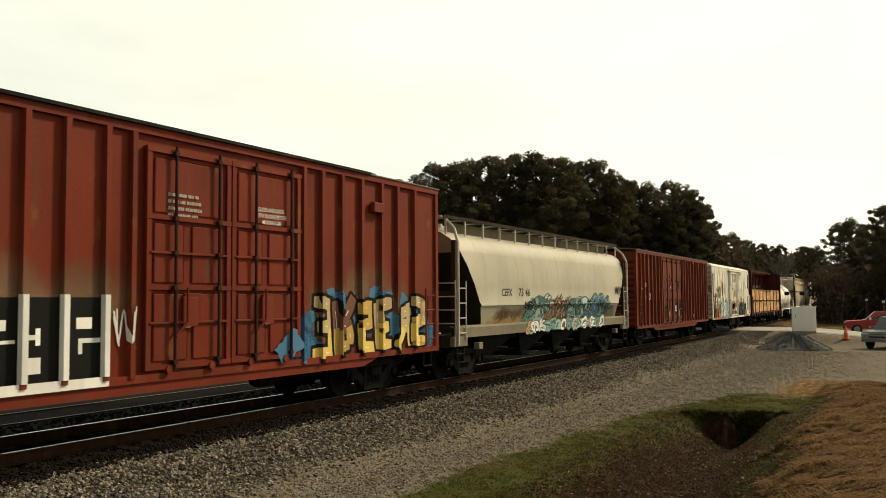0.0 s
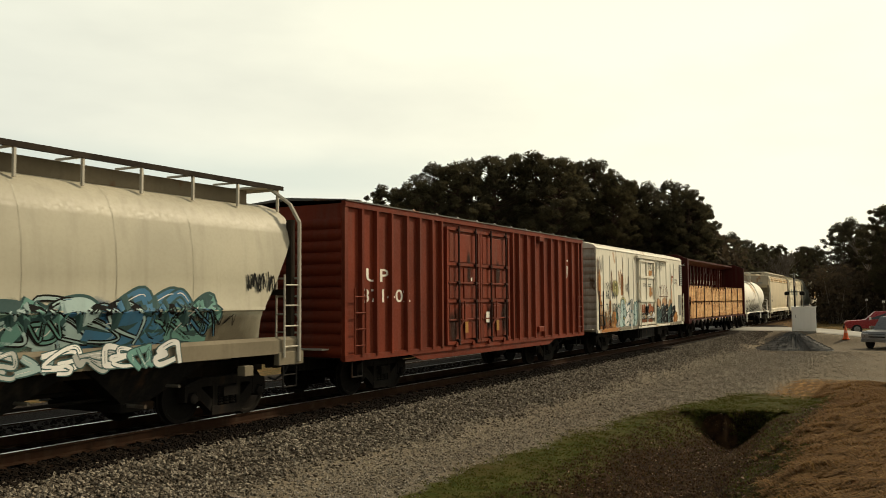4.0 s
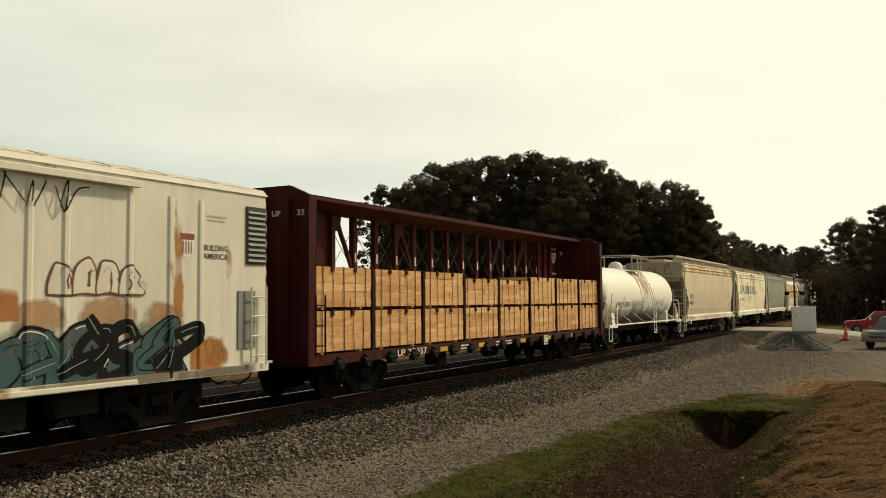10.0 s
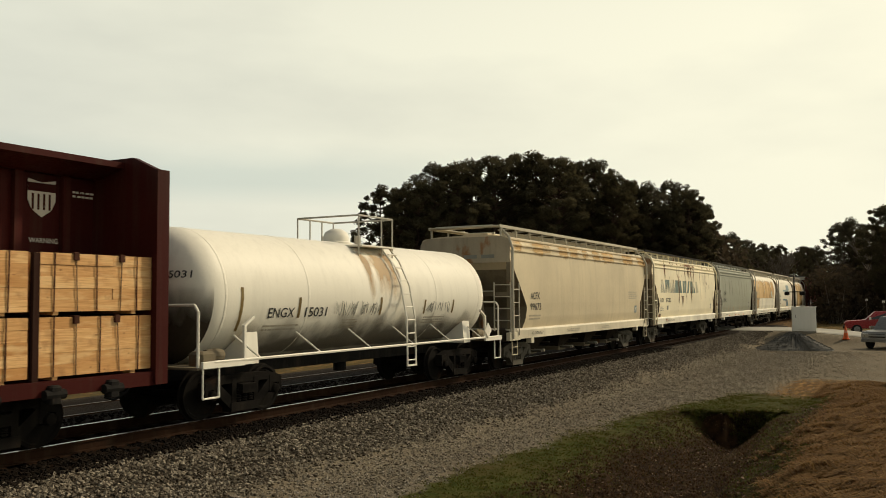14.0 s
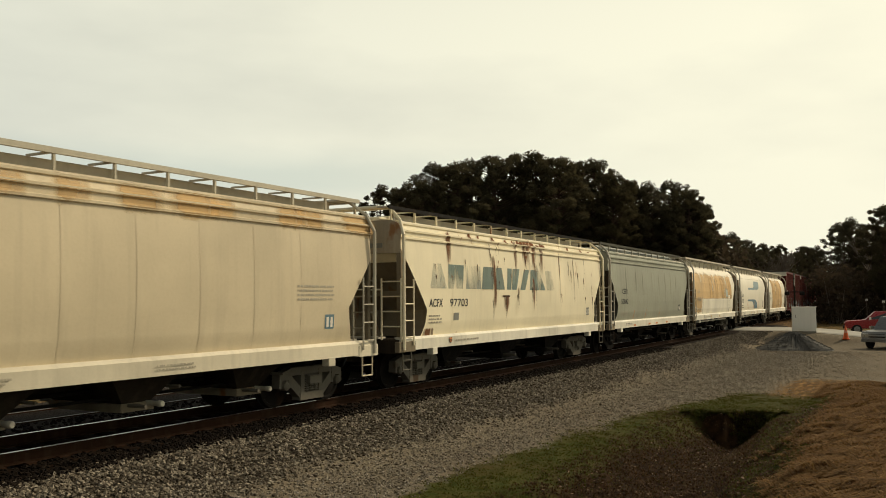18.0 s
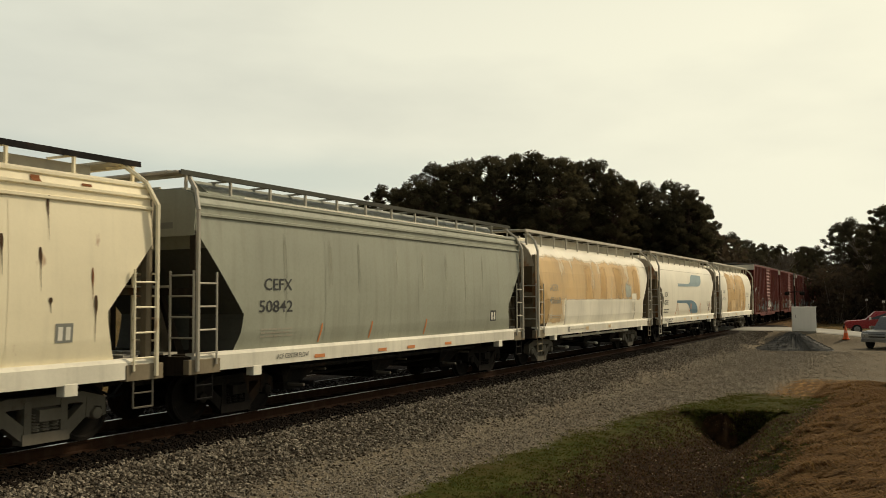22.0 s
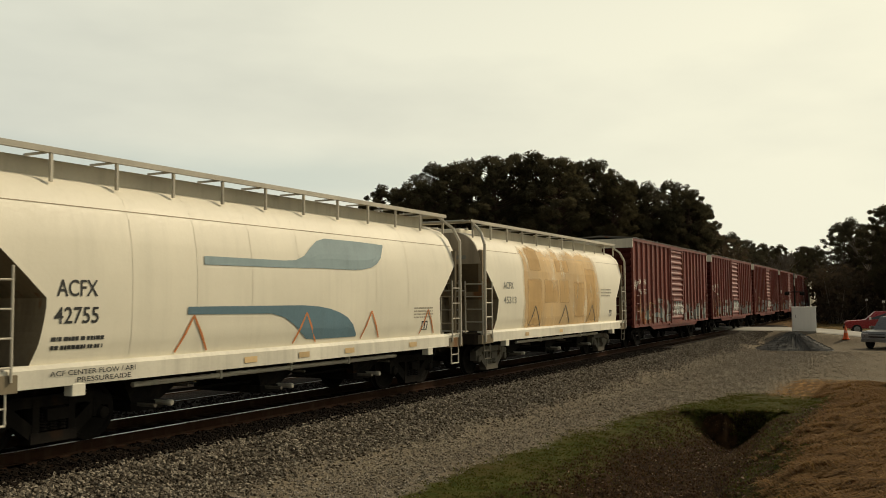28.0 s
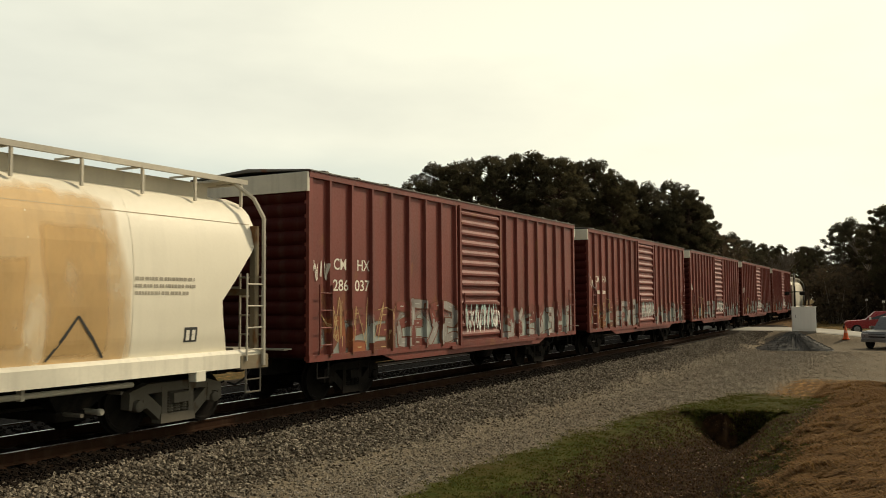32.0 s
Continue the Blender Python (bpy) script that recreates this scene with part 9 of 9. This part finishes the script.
    part("brake_reservoir", Solid().turn([(0, -0.35), (0.17, -0.33), (0.2, -0.25), (0.2, 0.25), (0.17, 0.33), (0, 0.35)], (1.2, -0.6, 0.62), "x", 14), BLACK, car, "brake reservoir below the deck", None, 40)
    part("brake_valve", Solid().bevel_box(-2.6, -2.2, -0.9, -0.4, 0.42, 0.85, 0.03), BLACK, car)
    ladder(car, -half + 0.12, -half + 0.45, 1.05, 2.3, 3, BLACK, -1.6)
    running_gear(car, half, 2.6)
    rolling(car, c)
    return c


LUMBER_C = lumber_car()


STRAP_D = painted("dark_red_strap", (0.06, 0.022, 0.012), 0.7, gloss=0.1)
STRAP_L = painted("grey_steel_strap", (0.13, 0.075, 0.035), 0.5)



def lumber_bundle(length, tall, seed):
    """A strapped pack of boards: rows of sawn timber, straps, end blocks."""
    rng = random.Random(seed)
    b = thing("lumber_bundle", "strapped pack of fresh yellow sawn timber boards", "lumber", "lumber packs on the flatcar")
    rows = 5
    h = tall / rows
    for r in range(rows):
        x = -length / 2
        while x < length / 2 - 0.05:
            w = min(length / 2 - x, rng.choice((1.3, 2.4, 2.4, 2.4)))
            if length / 2 - x - w < 0.3:
                w = length / 2 - x
            d = rng.uniform(0, 0.018)
            so = Solid().bevel_box(x + 0.003, x + w - 0.003, -0.60 - d, 0.58, r * h + 0.001, (r + 1) * h - 0.001, 0.003)
            part("board", so, TIMBER, b)
            x += w
    for k in range(5):
        x = -length / 2 + length * (0.1 + 0.19 * k) + rng.uniform(-0.06, 0.06)
        w, lean = (0.007, rng.uniform(-0.03, 0.06)) if k % 2 else (0.010, rng.uniform(-0.01, 0.01))
        st = Solid().prism([(x - w + lean, 0.0), (x + w + lean, 0.0), (x + w, tall + 0.006), (x - w, tall + 0.006)], -0.63, -0.622, "y").box(x - w, x + w, -0.626, 0.6, tall, tall + 0.006)
        part("strap", st, STRAP_D if k % 2 == 0 else STRAP_L, b, "dark steel strap" if k % 2 == 0 else "thin grey strap")
        if k % 2:
            part("corner_guard", Solid().bevel_box(x - 0.05, x + 0.05, -0.645, -0.5, tall - 0.1, tall + 0.02, 0.008), STRAP_D, b, "dark corner guard")
    part("bearer", Solid().box(-length * 0.38, -length * 0.38 + 0.09, -0.58, 0.58, -0.05, 0.0), TIMBER, b)
    part("bearer", Solid().box(length * 0.3, length * 0.3 + 0.09, -0.58, 0.58, -0.05, 0.0), TIMBER, b)
    return b


FULL = [lumber_bundle(2.12, 0.86, k) for k in (1, 2, 3)]
LOW = [lumber_bundle(2.24, 0.73, 4)]
BR = random.Random(5)
taken = set()


def load(src, x, z):
    """A pack on each side of the centre beam."""
    first = copy_thing(src, Matrix.Identity(4)) if src.name in taken else src
    taken.add(src.name)
    ROLLING.append((first, LUMBER_C, pose(x - LUMBER_C, -0.86, z)))
    ROLLING.append((copy_thing(src, Matrix.Identity(4)), LUMBER_C, pose(x - LUMBER_C, 0.83, z, 0, 0, 180)))


for k, u in enumerate((72.0, 74.32, 76.64, 78.89, 81.21, 83.57, 85.86, 88.15)):
    load(BR.choice(FULL), u, 1.11)
    load(LOW[0] if k in (3, 4) else BR.choice(FULL), u + BR.uniform(-0.03, 0.03), 2.05)


# ---- tank car ----
S_HEAD_SOOT_SHADE = soft_paint("tank_head_soot", (0.05, 0.038, 0.025), 0.95, 1.8, 16.0, (1.0, 1.0, 0.5), -0.1)
BAR_BRN = painted("brown_reflector_bar", (0.17, 0.115, 0.035), 0.6, grime=0.2)
S_ORNGF = soft_paint("faint_rust_run", (0.48, 0.32, 0.16), 0.6, 4.0, 15.0, (1.0, 1.0, 0.3))


def tank_car():
    u0, u1 = 90.15, 102.6
    c, half = (u0 + u1) / 2, (u1 - u0) / 2
    car = thing("tank_car", "white tank car with a railed dome platform", "freight car", "cars of the train")
    R, zc, L = 1.31, 2.30, half - 0.12

    def head(r):
        k = next(i for i in range(5) if prof[i + 1][0] >= r or i == 4)
        return -prof[k][1] - (prof[k + 1][1] - prof[k][1]) * (r - prof[k][0]) / (prof[k + 1][0] - prof[k][0])

    prof = [(0.0, -L), (0.45, -L + 0.03), (0.85, -L + 0.14), (1.15, -L + 0.33), (1.31, -L + 0.56), (R, -L + 0.8)]
    for k in range(1, 7):
        prof.append((R, -L + 0.8 + (2 * L - 1.6) * k / 6))
    prof += [(r, -x) for r, x in reversed(prof[:5])]
    part("tank", Solid().turn(prof, (0, 0, zc), "x", 40), WHITE_TK, car, "", None, 40)
    bd = Solid().turn([(R + 0.002, -0.03), (R + 0.006, -0.02), (R + 0.006, 0.02), (R + 0.002, 0.03)], (0, 0, zc), "x", 40).mesh("seam_band", WHITE_TK)
    for x in (-L + 0.85, -L * 0.45, L * 0.45, L - 0.85):
        put("seam_band", bd, car, pose(x, 0, 0))
    part("manway", Solid().turn([(0, 0.32), (0.15, 0.3), (0.27, 0.22), (0.33, 0.1), (0.33, 0.0), (0.36, -0.02), (0.36, -0.15)], (0.05, 0, zc + R + 0.02), "z", 18), WHITE_TK, car, "domed manway cover", None, 40)
    part("valve", Solid().rod((0.62, -0.25, zc + R - 0.05), (0.62, -0.25, zc + R + 0.18), 0.08, 10).rod((0.75, 0.2, zc + R - 0.05), (0.75, 0.2, zc + R + 0.25), 0.07, 10), GRATE, car, "valve housing")
    z0, z1 = zc + R - 0.02, zc + R + 0.6
    xa, xb, ya, yb = -0.3, 1.2, -0.9, 0.9
    pl = part("platform", Solid().box(xa, xb, -1.0, -0.5, z0 - 0.12, z0 - 0.08), WHITE_TK, car, "dome platform grating")
    part("platform", Solid().box(xa, xb, 0.5, 1.0, z0 - 0.12, z0 - 0.08), WHITE_TK, car, "dome platform grating")
    part("handrail", Solid().path([(xa, ya, z1), (xb, ya, z1), (xb, yb, z1), (xa, yb, z1), (xa, ya, z1)], 0.022), GRATE, pl, "white tubular safety rail")
    for x in (xa, xa + 0.5, xb - 0.5, xb):
        for y in (ya, yb):
            if x != xa + 0.5 or y > 0:
                part("rail_post", Solid().rod((x, y, z0 - 0.35), (x, y, z1), 0.02), GRATE, pl)
    la = part("ladder", Solid().box(0.7, 1.14, -1.64, -1.6, 0.6, 0.64), WHITE_TK, car, "white side ladder")
    for x in (0.72, 1.12):
        part("ladder_rail", Solid().path([(x, -1.62, 0.62), (x, -1.6, 1.75), (x, -1.44, 2.55), (x, -1.15, 3.15), (x, -0.85, 3.5)], 0.024), WHITE_TK, la)
    for k in range(9):
        z = 0.75 + 0.32 * k
        y = -1.62 + 0.018 * (z - 0.62) if z < 1.75 else (-1.6 + 0.2 * (z - 1.75) if z < 2.55 else -1.44 + 0.483 * (z - 2.55))
        part("rung", Solid().rod((0.72, y, z), (1.12, y, z), 0.016), WHITE_TK, la)
    part("side_rail", Solid().path([(-half + 0.35, -1.6, 1.12), (half - 0.35, -1.6, 1.12)], 0.03), WHITE_TK, car, "white grab rail along the side")
    sp = Solid().rod((0, -1.6, 1.12), (-0.25, -1.15, 1.55), 0.02).mesh("rail_bracket", WHITE_TK)
    for k in range(6):
        put("rail_bracket", sp, car, pose(-half + 1.6 + (2 * half - 3.0) * k / 5, 0, 0))
    for s in (-1, 1):
        part("bolster", Solid().prism([(-1.3, 1.0), (1.3, 1.0), (1.25, 1.6), (0.9, 1.35), (0, 1.1), (-0.9, 1.35), (-1.25, 1.6)], s * (half - 1.7) - 0.2, s * (half - 1.7) + 0.2, "x"), WHITE_TK, car, "tank saddle")
        part("end_platform", Solid().box(min(s * (half - 0.6), s * half), max(s * (half - 0.6), s * half), -1.55, 1.55, 1.0, 1.04), END_TAN, car, "grimy end platform")
        hx = s * (half - 0.06)
        for y in (-1.5, 0.3):
            part("end_rail", Solid().path([(hx, y, 1.0), (hx, y, 2.0), (hx, y + 0.08, 2.12), (hx, y + 1.12, 2.12), (hx, y + 1.2, 2.0), (hx, y + 1.2, 1.0)], 0.028, 8), WHITE_TK, car, "white end handrail")
        part("corner_bracket", Solid().bevel_box(min(hx, s * (half - 1.15)), max(hx, s * (half - 1.15)), -1.62, -1.56, 1.02, 1.14, 0.01).bevel_box(s * (half - 1.15) - 0.035, s * (half - 1.15) + 0.035, -1.62, -1.56, 1.1, 1.75, 0.008).beam((s * (half - 1.15), 1.73), (s * (half - 1.42), 1.9), 0.05, -1.6, -1.54), WHITE_TK, car, "white corner bracket")
        # soot and painted shade over the lower half of the head
        hv, cov = [], []
        for q in range(9):
            for w_ in range(25):
                r_, a_ = (0.01, 0.22, 0.45, 0.65, 0.85, 1.0, 1.15, 1.23, 1.305)[q], math.pi * (0.9 + 0.05 * w_)
                hv.append((s * (head(r_) + 0.012), r_ * math.cos(a_), zc + r_ * math.sin(a_)))
                cov.append(min(1.0, max(0.0, 0.22 - 0.8 * math.sin(a_) * r_)))
        me_ = raw_mesh(Solid().add(hv, [(q * 25 + w_, q * 25 + w_ + 1, q * 25 + w_ + 26, q * 25 + w_ + 25) for q in range(8) for w_ in range(24)]), "head_grime", S_HEAD_SOOT_SHADE)
        me_.attributes.new("cover", "FLOAT", "POINT").data.foreach_set("value", cov)
        put("head_grime", me_, car, None, "soot and painted shade low on the tank head")
        part("brake_rigging", Solid().bevel_box(s * (half - 0.5) - 0.2, s * (half - 0.5) + 0.2, -1.35, -1.0, 1.04, 1.3, 0.05).turn([(0, -0.2), (0.12, -0.2), (0.14, 0), (0.12, 0.2), (0, 0.2)], (s * (half - 0.75), -1.2, 1.2), "x", 12), END_TAN, car, "grimy brake valve on the end platform")
        if s > 0:
            part("hazard_placard", Solid().prism([(-0.22, 0), (0, 0.22), (0.22, 0), (0, -0.22)], -0.01, 0.01, "y"), LETTER_W, car, "diamond-shaped placard holder", pose(s * (half - 1.05), -1.64, 1.32))
        part("sill_step", Solid().path([(s * (half - 0.3) - 0.2, -1.58, 1.05), (s * (half - 0.3) - 0.2, -1.58, 0.5), (s * (half - 0.3) + 0.2, -1.58, 0.5), (s * (half - 0.3) + 0.2, -1.58, 1.05)], 0.02), WHITE_TK, car, "sill step")
    part("center_sill", Solid().box(-half, half, -0.25, 0.25, 0.72, 1.0), BLACK, car)
    part("outlet", Solid().rod((0.2, 0, 1.0), (0.2, 0, 0.5), 0.16, 12), BLACK, car)
    surf = lambda z: math.sqrt(max(0.02, R * R - (z - zc) ** 2))
    for t_, y_, z_, h_, w_ in (("ENGX", 0.02, 2.62, 0.14, 0.42), ("15031", 0.52, 2.62, 0.14, 0.46)):
        q = letters(t_, y_, z_, h_, LETTER_K, car, flat(0.0), "black car number on the tank head", w_)
        for v in q.data.vertices:
            v.co = (-head(math.hypot(v.co.x, v.co.z - zc)) - 0.02, -v.co.x, v.co.z)
    letters("ENGX", 92.34 - c, 1.86, 0.21, LETTER_K, car, surf, "black reporting marks", 0.82)
    letters("15031", 93.47 - c, 1.86, 0.21, LETTER_K, car, surf, "black car number", 0.76)
    text_bars(92.3 - c, 1.6, 1.15, 0.15, 2, LETTER_G, car, surf, 1)
    text_bars(94.95 - c, 1.58, 0.65, 0.22, 4, LETTER_G, car, surf, 3)
    for x_, za, zb_ in ((91.52, 1.62, 2.45), (93.29, 1.84, 2.26), (96.4, 1.85, 2.26), (98.5, 1.84, 2.2), (100.05, 1.84, 2.2)):
        patch("reflector_bar", x_ - c, x_ + 0.08 - c, za, zb_, BAR_BRN, car, surf, "", 0.006, 4)
    scrawl(car, 94.55 - c, 96.35 - c, 1.84, 2.18, 9, LETTER_G, surf, 11, 0.022)
    scrawl(car, 98.6 - c, 99.95 - c, 1.86, 2.15, 7, LETTER_G, surf, 12, 0.022)
    text_bars(98.6 - c, 1.6, 1.2, 0.2, 3, LETTER_G, car, surf, 5)
    for x_, w_ in ((96.7, 0.9), (97.2, 0.5), (96.1, 0.4)):
        smear("rust_stain", x_ - w_ / 2 - c, x_ + w_ / 2 - c, 2.0, 3.4, S_ORNGF, car, surf, "faint rust run from the valves", 0.005, 0.1, 0.35, 0.7)
    # dirt film that also paints the shading under the tank's curve
    smear("soot_film", 91.3 - c, 101.5 - c, 1.08, 1.95, S_SOOT_SHADE, car, surf, "dirty lower side with shade painted in", 0.004, 0.8, 0.05, 0.02, 16, 10)
    running_gear(car, half, 1.75)
    rolling(car, c)


tank_car()


# ---- movement: the train rolls along the track, wheels turning ----
def on_track(s):
    return pose(s, lateral(s), 0, 0, 0, math.degrees(heading(s)))


def motions():
    for ob, centre, local in ROLLING:
        walk(ob, [(float(t), on_track(centre - travelled(t)) @ local) for t in range(33)])
    for ob, dx in WHEELS:
        walk(ob, [(k * 0.1, pose(dx, 0, WHEEL_R) @ Matrix.Rotation(-travelled(k * 0.1) / WHEEL_R, 4, "Y")) for k in range(321)])


motions()
